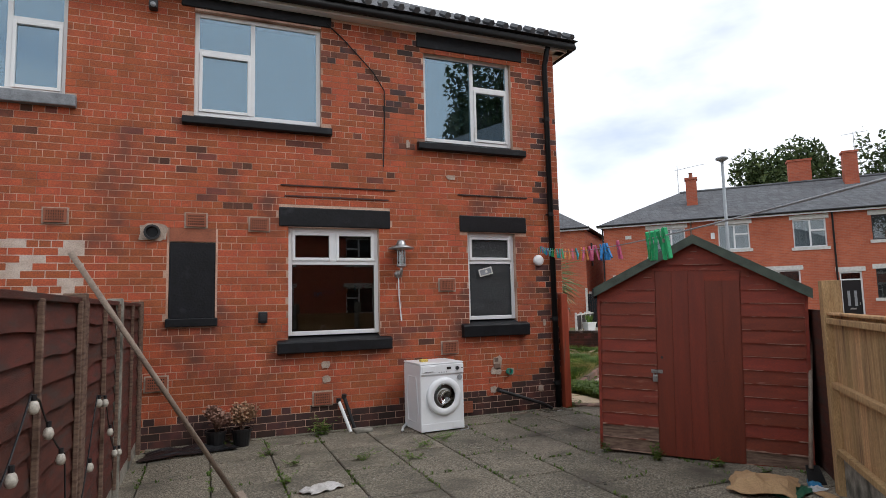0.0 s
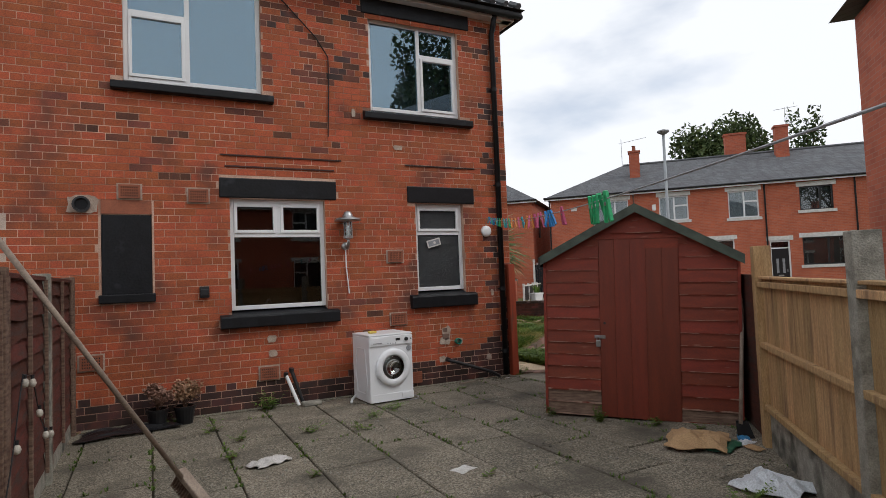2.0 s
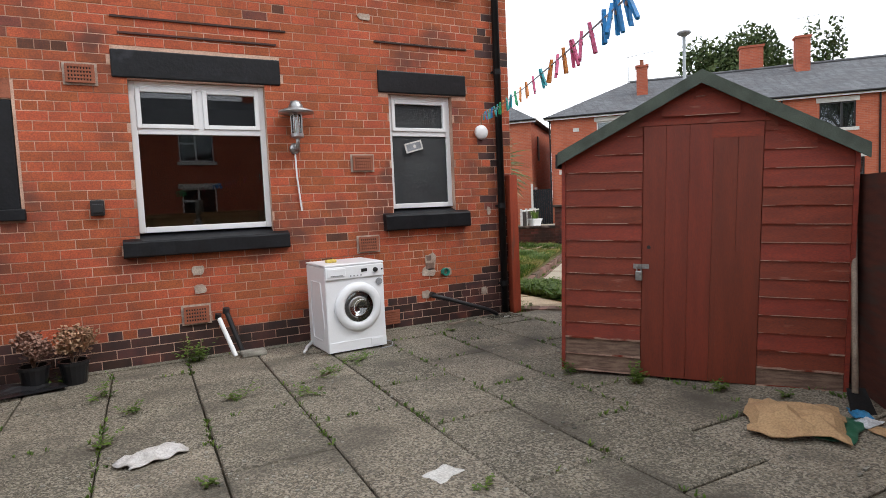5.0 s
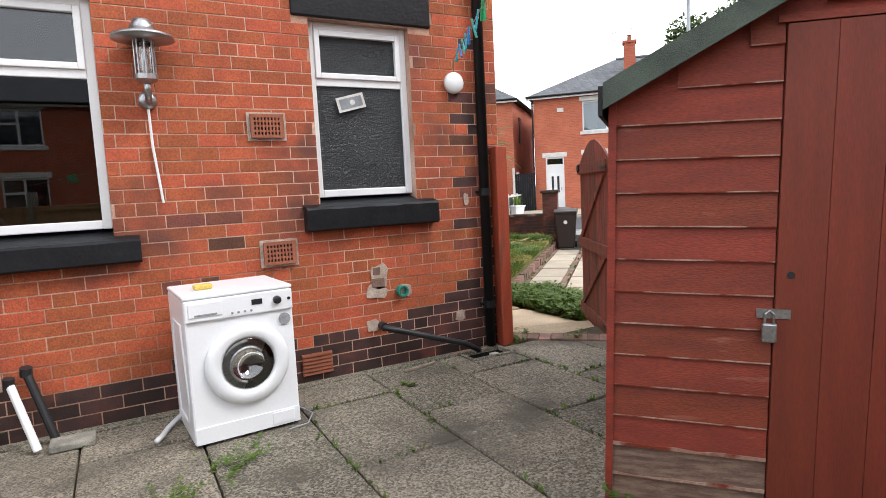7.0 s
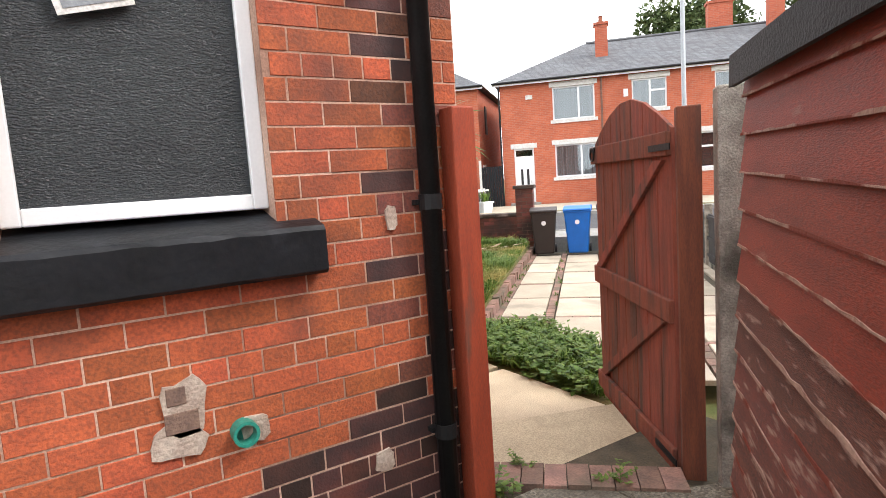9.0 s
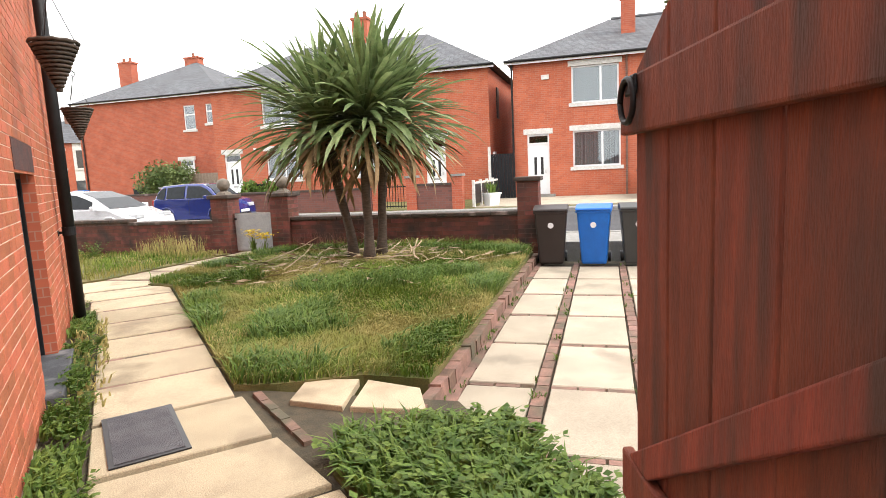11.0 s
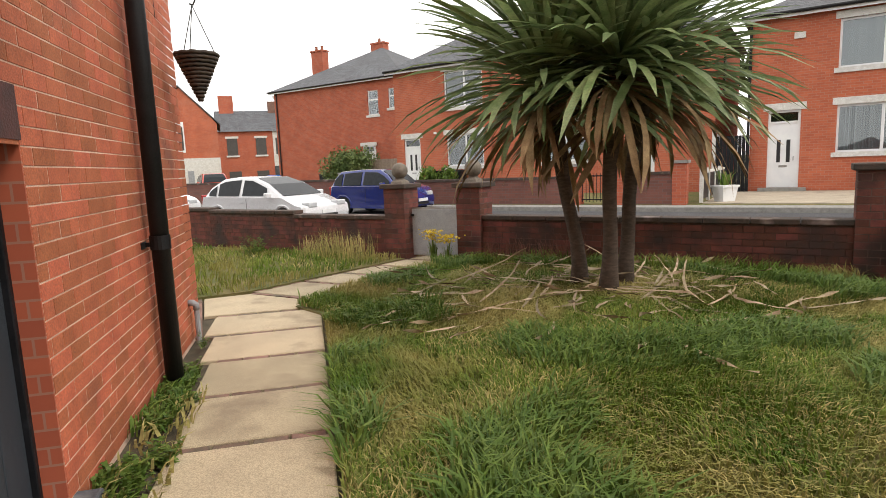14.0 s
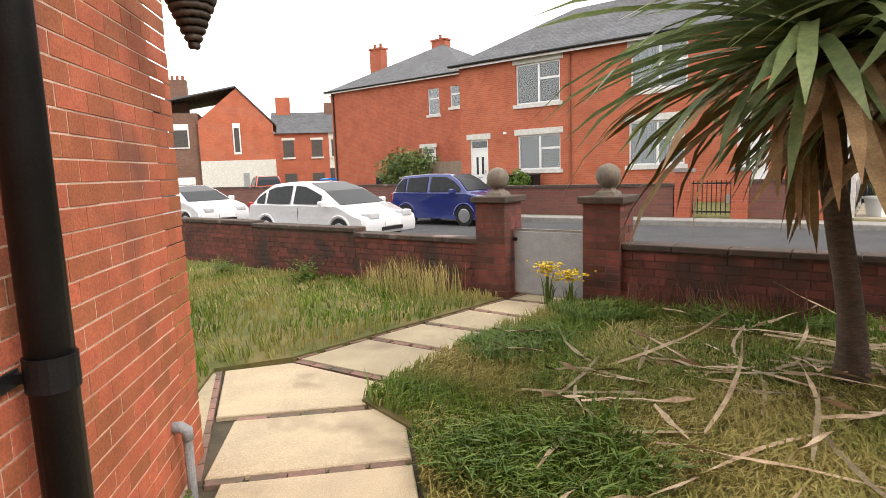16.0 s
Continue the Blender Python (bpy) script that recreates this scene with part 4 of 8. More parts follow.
def air_brick(x, z, w=0.225, h=0.16, label="terracotta air brick with rows of square holes"):
    v = thing("air_brick", wall_mount(x, z), label, "vent", "air bricks on the wall")
    part("grid", wall_geo(-w / 2, w / 2, -h / 2, h / 2, 0.02, [(-w / 2 + 0.022 + i * (w - 0.04) / 8, -w / 2 + 0.022 + (i + 0.55) * (w - 0.04) / 8, -h / 2 + 0.02 + j * (h - 0.03) / 4, -h / 2 + 0.02 + (j + 0.6) * (h - 0.03) / 4) for i in range(8) for j in range(4)]), TERRACOTTA, v, at=pose(0, -0.0395, 0))
    # Black sheet behind the grid gives the holes their shade.
    part("void", Geo().box(-w / 2 + 0.01, -0.018, -h / 2 + 0.01, w / 2 - 0.01, -0.0145, h / 2 - 0.01), BLACK_PAINT, v)
    part("bedding", Geo().box(-w / 2 - 0.02, -0.0135, -h / 2 - 0.018, w / 2 + 0.02, -0.004, h / 2 + 0.014), MORTAR_PATCH, v)


for x, z in ((3.745, 1.86), (3.765, 0.98), (0.45, 2.68), (1.19, 2.65), (-1.016, 2.69), (0.05, 0.74), (1.98, 0.42)):
    air_brick(x, z)
lv = thing("air_grille", wall_mount(3.98, 0.135), "terracotta louvred grille low on the wall", "vent")
for i in range(6):
    part("slat", Geo().box(-0.11, -0.03, -0.075 + i * 0.027, 0.11, -0.012, -0.06 + i * 0.027), TERRACOTTA, lv)
part("backing", Geo().box(-0.115, -0.016, -0.08, 0.115, -0.008, 0.08), TERRACOTTA, lv)
meter = thing("socket_box", wall_mount(1.235, 1.475), "small black outdoor socket box on the wall", "socket")
part("body", Geo().box(-0.055, -0.06, -0.07, 0.055, -0.01, 0.07), DARK_PLASTIC, meter, bevel=0.01)
part("cover", Geo().box(-0.045, -0.075, -0.045, 0.045, -0.058, 0.035), DARK_PLASTIC, meter, bevel=0.006)
bell = thing("alarm_dish", wall_mount(5.255, 2.215), "round cream plastic hook boss beside the drainpipe", "boss")
part("cap", Geo().lathe([(0.085, 0), (0.085, 0.03), (0.07, 0.05), (0.02, 0.055)], 20, pose(0, -0.01, 0, 90)), WHITE_PVC, bell, smooth=True)
lamp = thing("wall_lantern", wall_mount(3.02, 2.03), "galvanised outdoor wall lantern with a wide shade", "lamp")
part("back_plate", Geo().lathe([(0.055, 0), (0.055, 0.03), (0.035, 0.045)], 16, pose(0, -0.01, -0.02, 90)), STEEL, lamp, smooth=True)
part("arm", Geo().tube([(0, -0.04, -0.02), (0, -0.14, -0.04), (0, -0.17, 0.02), (0, -0.17, 0.08)], 0.02, 10), STEEL, lamp, smooth=True)
part("glass", Geo().lathe([(0.045, 0.10), (0.05, 0.12), (0.05, 0.28), (0.045, 0.30)], 16, pose(0, -0.17, 0)), GLASS, lamp, smooth=True)
part("bulb", Geo().lathe([(0.012, 0.10), (0.02, 0.14), (0.02, 0.22), (0.005, 0.25)], 12, pose(0, -0.17, 0)), WHITE_PVC, lamp)
for k in range(8):
    a = k * math.pi / 4
    part("bar", Geo().cyl((0.055 * math.cos(a), -0.17 + 0.055 * math.sin(a), 0.10), (0.055 * math.cos(a), -0.17 + 0.055 * math.sin(a), 0.31), 0.005, 0.005, 6), STEEL, lamp)
part("collar", Geo().lathe([(0.03, 0.06), (0.065, 0.08), (0.065, 0.11), (0.03, 0.115)], 16, pose(0, -0.17, 0)), STEEL, lamp)
part("shade", Geo().lathe([(0.175, 0.315), (0.17, 0.335), (0.07, 0.37), (0.07, 0.39), (0.055, 0.41), (0.05, 0.43), (0.01, 0.44)], 24, pose(0, -0.17, 0)), STEEL, lamp, "wide dull steel shade", smooth=True)
part("cable", Geo().tube([(0, -0.03, -0.06), (0.005, -0.025, -0.3), (0.03, -0.025, -0.6), (0.035, -0.025, -0.66)], 0.009, 6), WHITE_PVC, lamp, "white cable down the wall")
cables = thing("wall_cable", pose(0, 7.80, 0), "thin black cable looping down the brickwork", "cable")
part("cable", Geo().tube([(2.05, 0.0, 5.45), (2.3, 0.01, 5.25), (2.7, 0.01, 4.85), (2.86, 0.01, 4.6), (2.86, 0.01, 4.2), (2.83, 0.01, 3.5)], 0.008, 6), BLACK_METAL, cables)
part("cable", Geo().tube([(-0.05, 0.0, 5.4), (0.05, 0.0, 5.5), (0.3, 0.0, 5.55)], 0.008, 6), BLACK_METAL, cables)
sec = thing("security_light", wall_mount(-0.07, 5.33), "small black security sensor on the wall", "sensor")
part("body", Geo().box(-0.05, -0.12, -0.07, 0.05, -0.01, 0.06), DARK_PLASTIC, sec, bevel=0.015)
part("lens", Geo().lathe([(0.03, 0), (0.03, 0.02), (0.01, 0.03)], 12, pose(0, -0.115, -0.03, 90)), GREY_PLASTIC, sec)
note = thing("window_sticker", pose(4.40, 7.895, 2.05, 0, -14, 0), "white card stuck on the obscured window", "card")
part("card", Geo().box(-0.11, -0.004, -0.055, 0.11, 0.0, 0.055), WHITE_PAINT, note)
part("print", Geo().box(-0.09, -0.006, -0.038, 0.09, -0.0045, 0.038), GREY_STONE, note, "grey printed field")
part("disc", Geo().lathe([(0.02, 0), (0.02, 0.002)], 16, pose(0.01, -0.006, 0, 90)), WHITE_PAINT, note)
for x0, x1, z in ((1.45, 3.0, 3.17), (3.95, 5.1, 3.16), (1.5, 2.9, 3.03)):
    single("drip_course", Geo().box(x0, -0.018, z, x1, 0.0, z + 0.018), BRICK_DARK, wall_mount(0, 0), "thin projecting dark course in the brickwork", "trim", kind="structure")

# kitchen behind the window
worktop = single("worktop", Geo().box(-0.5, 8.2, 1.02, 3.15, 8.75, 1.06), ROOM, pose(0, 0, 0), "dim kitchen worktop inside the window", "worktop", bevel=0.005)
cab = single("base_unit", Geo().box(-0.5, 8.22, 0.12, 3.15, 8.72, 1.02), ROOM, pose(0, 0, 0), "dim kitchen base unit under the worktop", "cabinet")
tap = thing("mixer_tap", pose(2.05, 8.35, 1.06), "chrome swan-neck tap on the worktop", "tap")
part("spout", Geo().tube([(0, 0, 0), (0, 0, 0.2), (0.02, 0.03, 0.26), (0.06, 0.06, 0.27), (0.09, 0.09, 0.22)], 0.012, 8), STEEL, tap, smooth=True)
part("base", Geo().cyl((0, 0, 0), (0, 0, 0.05), 0.025), STEEL, tap)
for x, c in ((2.48, (0.7, 0.7, 0.65)), (2.42, (0.5, 0.55, 0.6))):
    bt = thing("soap_bottle", pose(x, 8.30, 1.06), "pale plastic soap bottle on the worktop", "bottle", "bottles on the worktop")
    part("body", Geo().lathe([(0.03, 0), (0.033, 0.02), (0.033, 0.12), (0.012, 0.15)], 12), plain("bottle", c), bt, smooth=True)
    part("cap", Geo().lathe([(0.013, 0.15), (0.013, 0.19), (0.008, 0.2)], 10), DARK_PLASTIC, bt)

# washing machine
wm = thing("washing_machine", pose(3.048, 7.066, 0, 0, 0, 3.5), "white front-loading washing machine standing on the paving", "washing machine")
part("cabinet", Geo().box(0, 0.006, 0.015, 0.6, 0.55, 0.83), APPLIANCE, wm, bevel=0.012)
part("top", Geo().box(-0.003, -0.004, 0.833, 0.603, 0.553, 0.855), APPLIANCE, wm, bevel=0.008)
part("control_panel", Geo().box(0.002, -0.012, 0.71, 0.598, 0.004, 0.831), APPLIANCE, wm, bevel=0.008)
part("drawer", Geo().box(0.02, -0.018, 0.735, 0.2, -0.008, 0.815), APPLIANCE, wm, bevel=0.006)
part("drawer_grip", Geo().box(0.05, -0.020, 0.742, 0.17, -0.0175, 0.752), GREY_PLASTIC, wm)
part("display", Geo().box(0.36, -0.016, 0.765, 0.42, -0.011, 0.795), DARK_PLASTIC, wm)
part("programme_knob", Geo().lathe([(0.024, 0), (0.022, 0.02), (0.015, 0.024)], 18, pose(0.505, -0.012, 0.775, 90)), DARK_PLASTIC, wm, "black turning knob", smooth=True)
for i in range(4):
    part("button", Geo().cyl((0.25 + 0.035 * i, -0.012, 0.735), (0.25 + 0.035 * i, -0.018, 0.735), 0.007, 0.007, 8), GREY_PLASTIC, wm)
part("power_button", Geo().cyl((0.575, -0.012, 0.775), (0.575, -0.018, 0.775), 0.009, 0.009, 10), DARK_PLASTIC, wm)
door = part("door", Geo().lathe([(0.235, 0.0), (0.235, 0.02), (0.215, 0.04), (0.165, 0.045), (0.15, 0.03), (0.145, 0.0)], 36, pose(0.315, 0.004, 0.435, 90)), APPLIANCE, wm, "round white porthole door ring", smooth=True)
part("porthole_glass", Geo().lathe([(0.15, 0.02), (0.14, 0.035), (0.09, 0.02), (0.02, 0.005)], 30, pose(0.315, 0.004, 0.435, 90)), glass_mat("porthole_glass", (0.6, 0.63, 0.65), 2.0, 0.06), door, smooth=True)
part("drum", Geo().lathe([(0.148, 0.012), (0.144, -0.002), (0.02, -0.004)], 30, pose(0.315, 0.002, 0.435, 90)), DARK_PLASTIC, door)
part("drum_rim", Geo().tube([(0.315 + 0.1 * math.cos(a), -0.012, 0.425 + 0.1 * math.sin(a)) for a in [k * math.pi / 9 for k in range(2, 14)]], 0.012, 8), STEEL, door, "steel drum paddle inside")
part("kick_plate", Geo().box(0.005, -0.004, 0.02, 0.595, 0.003, 0.115), APPLIANCE, wm, bevel=0.003)
part("filter_flap", Geo().box(0.43, -0.009, 0.035, 0.56, -0.003, 0.105), APPLIANCE, wm, bevel=0.004)
part("badge", Geo().lathe([(0.035, 0), (0.035, 0.003)], 18, pose(0.545, -0.0, 0.655, 90)), GREY_PLASTIC, wm, "grey round badge")
part("side_rib", Geo().tube([(-0.001, 0.08, 0.25), (-0.004, 0.14, 0.12), (-0.004, 0.4, 0.12), (-0.004, 0.45, 0.4), (-0.004, 0.4, 0.68), (-0.004, 0.14, 0.68), (-0.001, 0.08, 0.25)], 0.006, 6), APPLIANCE, wm)
for x, y in ((0.05, 0.05), (0.55, 0.05), (0.05, 0.5), (0.55, 0.5)):
    part("foot", Geo().cyl((x, y, 0), (x, y, 0.02), 0.02, 0.02, 10), DARK_PLASTIC, wm)
part("hose", Geo().tube([(0.02, 0.5, 0.06), (-0.08, 0.42, 0.02), (-0.13, 0.3, 0.02), (-0.17, 0.22, 0.025)], 0.016, 8), WHITE_PVC, wm, smooth=True)
part("sponge", Geo().box(0.1, 0.2, 0.856, 0.2, 0.27, 0.885), plain("yellow_sponge", (0.75, 0.55, 0.12), 0.9), wm, "yellow sponge on top", bevel=0.008)
part("power_cord", Geo().tube([(0.6, 0.3, 0.05), (0.68, 0.2, 0.012), (0.7, 0.08, 0.012), (0.62, -0.06, 0.012), (0.5, -0.08, 0.012)], 0.005, 6), GREY_PLASTIC, wm)

# pipes at the wall left of the machine
for name, a, b, r, m, lab in (("plastic_pipe", (2.16, 7.72, 0.40), (2.28, 7.55, 0.02), 0.022, WHITE_PVC, "white plastic pipe propped at the wall"), ("waste_pipe", (2.24, 7.76, 0.44), (2.36, 7.66, 0.02), 0.024, DARK_PLASTIC, "black plastic waste pipe propped at the wall")):
    t_ = thing(name, pose(0, 0, 0), lab, "pipe")
    part("pipe", Geo().cyl(a, b, r, r, 12), m, t_, smooth=False)
    part("collar", Geo().cyl(Vector(a) + Vector((0, 0, -0.03)), Vector(a) + Vector((0.005, -0.01, 0.02)), r * 1.35, r * 1.35, 12), DARK_PLASTIC, t_)
single("gully_brick", Geo().box(2.33, 7.5, 0, 2.56, 7.66, 0.045), CONCRETE, pose(0, 0, 0), "broken grey concrete block at the wall foot", "block", bevel=0.012)
single("wood_strip", Geo().box(-0.15, -0.012, 0, 0.15, 0.012, 0.02), WOOD_POLE, pose(4.72, 7.62, 0.002, 0, 0, 12), "short pale strip of wood on the paving", "wood strip", bevel=0.003)

# gate post, gate, concrete post
gp = single("gate_post", Geo().box(-0.06, -0.05, 0, 0.05, 0.05, 1.70), GATE_POST_WOOD, pose(5.64, 7.77, 0), "red-stained timber gate post against the house corner", "post", bevel=0.008)
gate = thing("garden_gate", pose(6.585, 7.435, -0.10, 0, 0, 58.7), "open red-brown boarded garden gate with arched top", "gate")
GW = 1.21
for i in range(7):
    xm = (i + 0.5) * GW / 7
    top = 1.68 + 0.2 * math.sin(math.pi * xm / GW)
    t0 = 1.68 + 0.2 * math.sin(math.pi * (xm - GW / 14) / GW)
    t1 = 1.68 + 0.2 * math.sin(math.pi * (xm + GW / 14) / GW)
    part("board", Geo().prism([(xm - GW / 14 + 0.004, 0, 0), (xm + GW / 14 - 0.004, 0, 0), (xm + GW / 14 - 0.004, 0, t1), (xm - GW / 14 + 0.004, 0, t0)], (0, 0.02, 0)), GATE_WOOD, gate, bevel=0.003)
for z in (0.06, 0.78, 1.555):
    part("ledge", Geo().box(0.0, 0.021, z, GW + 0.02, 0.046, z + 0.11), GATE_WOOD, gate, bevel=0.006)
for z0, z1 in ((0.17, 0.78), (0.89, 1.54)):
    part("brace", Geo().prism([(0.06, 0.022, z1 - 0.002), (0.17, 0.022, z1 - 0.002), (GW - 0.02, 0.022, z0 + 0.002), (GW - 0.13, 0.022, z0 + 0.002)], (0, 0.022, 0)), GATE_WOOD, gate, bevel=0.004)
part("ring_latch", Geo().tube([(GW - 0.065 + 0.04 * math.cos(a), 0.058, 1.615 + 0.04 * math.sin(a)) for a in [k * math.pi / 8 for k in range(17)]], 0.006, 8), BLACK_METAL, gate, "black iron ring latch", smooth=True)
part("latch_plate", Geo().box(GW - 0.095, 0.046, 1.625, GW - 0.035, 0.054, 1.662), BLACK_METAL, gate, bevel=0.004)
for z in (0.11, 1.58):
    part("hinge", Geo().box(-0.05, 0.0465, z, 0.2, 0.052, z + 0.03), BLACK_METAL, gate)
single("hinge_post", Geo().box(-0.04, -0.05, -0.25, 0.04, 0.05, 1.66), GATE_WOOD, pose(6.565, 7.36, 0, 0, 0, 42), "dark brown timber hinge post of the gate", "post", bevel=0.006)
single("concrete_post", Geo().box(-0.055, -0.065, -0.3, 0.055, 0.065, 1.72), CONCRETE, pose(6.61, 7.185, 0, 0, 0, 42), "rough pitted concrete post beside the gate", "post", bevel=0.008)

# shed
shed = thing("garden_shed", pose(4.474, 5.375, 0.015, 1.3, 1.8, -48), "red-stained weatherboard garden shed with a green felt roof", "shed")
SW, SD, SE, SA = 1.86, 2.38, 1.69, 2.20
D0, D1 = 0.56, 1.33


def weatherboards(parent, along, skip, length, height_at, flip=None):
    """Overlapping boards along one side; each leans out a little at its foot."""
    z, k, r = 0.03, 0, random.Random(int(length * 100))
    while z < SA - 0.02:
        z1 = z + 0.127
        for a, b in skip(z, z1):
            hi = min(z1 + 0.02, max(height_at(a, b), z + 0.03))
            m = BARE_WOOD if z < 0.2 and r.random() < 0.6 else SHED_OLD if z < 0.8 and along == "y" else SHED_RED
            if along == "x":
                g = Geo().prism([(a, -0.022, z), (a, 0.0, z), (a, 0.0, hi), (a, -0.006, hi)], (b - a, 0, 0))
            else:
                g = Geo().prism([(-0.022 if flip else 0.022, a, z), (0, a, z), (0, a, hi), (-0.006 if flip else 0.006, a, hi)], (0, b - a, 0))
            bd = part("board", g, m, parent, at=pose(0, 0, 0) if along == "x" else pose(0 if flip else SW, 0, 0))
            n = max(3, int((b - a) / 0.07))
            # Ragged wear low down and along the sides; thin painted highlight higher in front.
            top = [(b - (b - a) * q / n, z + (r.uniform(0.002, 0.012) * (1.4 if z < 0.9 else 0.7) if along == "y" else r.uniform(0.003, 0.014) if z < 0.3 else r.uniform(0.0015, 0.0035))) for q in range(n + 1)]
            if along == "x":
                w = Geo().prism([(x, -0.0245, h) for x, h in [(a, z - 0.002), (b, z - 0.002)] + top], (0, 0.003, 0))
            else:
                s = -1 if flip else 1
                w = Geo().prism([(s * 0.0245, x, h) for x, h in [(a, z - 0.002), (b, z - 0.002)] + top], (-s * 0.003, 0, 0))
            part("worn_edge", w, WORN_LIT, bd, "pale lower edge, wear and painted edge highlight")
        z = z1


def gable_span(z, z1):
    lo, hi = 0.0, SW
    if z1 > SE:
        cut = min(SW / 2 - 0.03, (z1 - SE) / (SA - SE) * SW / 2)
        lo, hi = cut, SW - cut
    if z < 1.85:
        return [(lo, D0 - 0.005), (D1 + 0.005, hi)] if lo < D0 - 0.03 else []
    return [(lo, hi)] if hi > lo else []


weatherboards(shed, "x", gable_span, SW, lambda a, b: 9)
weatherboards(shed, "y", lambda z, z1: [(0.0, SD)] if z1 < SE + 0.05 else [], SD, lambda a, b: SE, True)
weatherboards(shed, "y", lambda z, z1: [(0.0, SD)] if z1 < SE + 0.05 else [], SD + 0.1, lambda a, b: SE, False)
part("core", Geo().prism([(0.012, 0.004, 0.02), (SW - 0.012, 0.004, 0.02), (SW - 0.012, 0.004, SE), (SW / 2, 0.004, SA - 0.02), (0.012, 0.004, SE)], (0, SD, 0)), SHED_RED, shed)
part("corner_strip", Geo().box(-0.028, -0.03, 0.02, 0.0, 0.005, SE), SHED_RED, shed)
part("corner_strip", Geo().box(SW, -0.03, 0.02, SW + 0.028, 0.005, SE), SHED_RED, shed)
sdoor = part("door", Geo().box(D0, -0.012, 0.03, D1, 0.0, 1.87), SHED_RED, shed)
for i in range(5):
    w5 = (D1 - D0) / 5
    part("plank", Geo().box(D0 + i * w5 + 0.0005, -0.026, 0.03, D0 + (i + 1) * w5 - 0.0005, -0.0125, 1.87), mat("shed_door_board", (0.20, 0.035, 0.015), (0.155, 0.028, 0.012), 0.55, scale=3, fine=60, bump=0.2, vary=0.1, stretch=(5, 5, 0.5)) if i == 0 else bpy.data.materials["shed_door_board"], sdoor, bevel=0.002)
part("lower_patch", Geo().box(D0 + 0.5, -0.0285, 0.05, D1, -0.0265, 0.985), bpy.data.materials["shed_door_board"], sdoor)
part("patch_board", Geo().box(D0 + 0.45, -0.029, 1.77, D1, -0.0265, 1.865), SHED_RED, sdoor)
part("hasp", Geo().box(D0 - 0.06, -0.034, 0.84, D0 + 0.05, -0.0265, 0.875), STEEL, sdoor)
padlock = part("padlock", Geo().box(D0 - 0.045, -0.06, 0.755, D0 + 0.005, -0.036, 0.825), STEEL, sdoor, "brass padlock on the hasp", bevel=0.006)
part("shackle", Geo().tube([(D0 - 0.035, -0.048, 0.825), (D0 - 0.033, -0.048, 0.86), (D0 - 0.02, -0.048, 0.872), (D0 - 0.007, -0.048, 0.86), (D0 - 0.005, -0.048, 0.825)], 0.005, 8), STEEL, padlock)
# Dark disc laid on the plank as the knot hole's shade.
part("knot_hole", Geo().cyl((D0 + 0.045, -0.03, 1.0), (D0 + 0.045, -0.026, 1.0), 0.014, 0.014, 10), DARK_PLASTIC, sdoor)
part("door_head", Geo().box(D0 - 0.03, -0.03, 1.874, D1 + 0.03, -0.002, 1.9), SHED_RED, shed)
OV = 0.10
for sgn in (0, 1):
    e = (-0.045, SE - 0.02) if sgn == 0 else (SW + 0.06, SE - 0.03)
    part("roof_slope", Geo().prism([(e[0], -OV, e[1]), (SW / 2, -OV, SA), (SW / 2, -OV, SA + 0.025), (e[0], -OV, e[1] + 0.03)], (0, SD + OV + 0.02, 0)), FELT, shed, "green felt roof slope")
    part("bargeboard", Geo().prism([(e[0], -OV - 0.018, e[1] - 0.06), (SW / 2, -OV - 0.018, SA - 0.06), (SW / 2, -OV - 0.018, SA + 0.03), (e[0], -OV - 0.018, e[1] + 0.035)], (0, 0.017, 0)), FELT, shed, "felt-covered gable edge")
part("eave_edge", Geo().box(-0.062, -OV - 0.01, SE - 0.10, -0.046, SD + 0.02, SE + 0.005), mat("black_felt_edge", (0.02, 0.02, 0.02), None, 0.8, bump=0.4), shed, "drooping black felt edge")

# fence along the plot's right boundary
rf = thing("timber_fence", STREET @ pose(1.47, 4.45, 0, 0, 0, 92.5), "tan close-board fence with concrete gravel boards and posts", "fence")


def close_board(parent, a, b, z_low, z_top):
    part("gravel_board", Geo().box(a, 0, -0.05, b, 0.062, z_low), CONCRETE, parent, bevel=0.006)
    n = max(1, int((b - a) / 0.125))
    w = (b - a) / n
    for i in range(n):
        part("board", Geo().prism([(a + i * w, 0.03, z_low), (a + (i + 1) * w, 0.044, z_low), (a + (i + 1) * w, 0.05, z_low), (a + i * w, 0.05, z_low)], (0, 0, z_top - z_low + 0.0)), NEW_WOOD, parent)
    for z in (z_low + 0.02, (z_low + z_top) / 2 - 0.02, z_top - 0.07):
        part("rail", Geo().box(a, 0.052, z, b, 0.1, z + 0.045), NEW_WOOD, parent, bevel=0.004)
    part("cap", Geo().box(a, 0.015, z_top, b, 0.09, z_top + 0.02), NEW_WOOD, parent, bevel=0.004)


for a, b in ((-5.8, -4.02), (-3.9, -2.24), (-2.12, -0.38), (-0.26, 1.66)):
    close_board(rf, a, b, 0.30, 1.42)
for a in (-3.96, -2.18, -0.32):
    part("post", Geo().box(a - 0.055, -0.04, -0.05, a + 0.055, 0.1, 1.70), CONCRETE, rf, "rough concrete fence post", bevel=0.006)
part("post", Geo().box(1.67, -0.03, -0.05, 1.78, 0.11, 1.70), NEW_WOOD, rf, "tall tan timber end post", bevel=0.006)
part("post", Geo().box(1.87, -0.06, -0.05, 1.94, 0.02, 1.70), WHITE_PVC, rf, "white painted post", bevel=0.006)
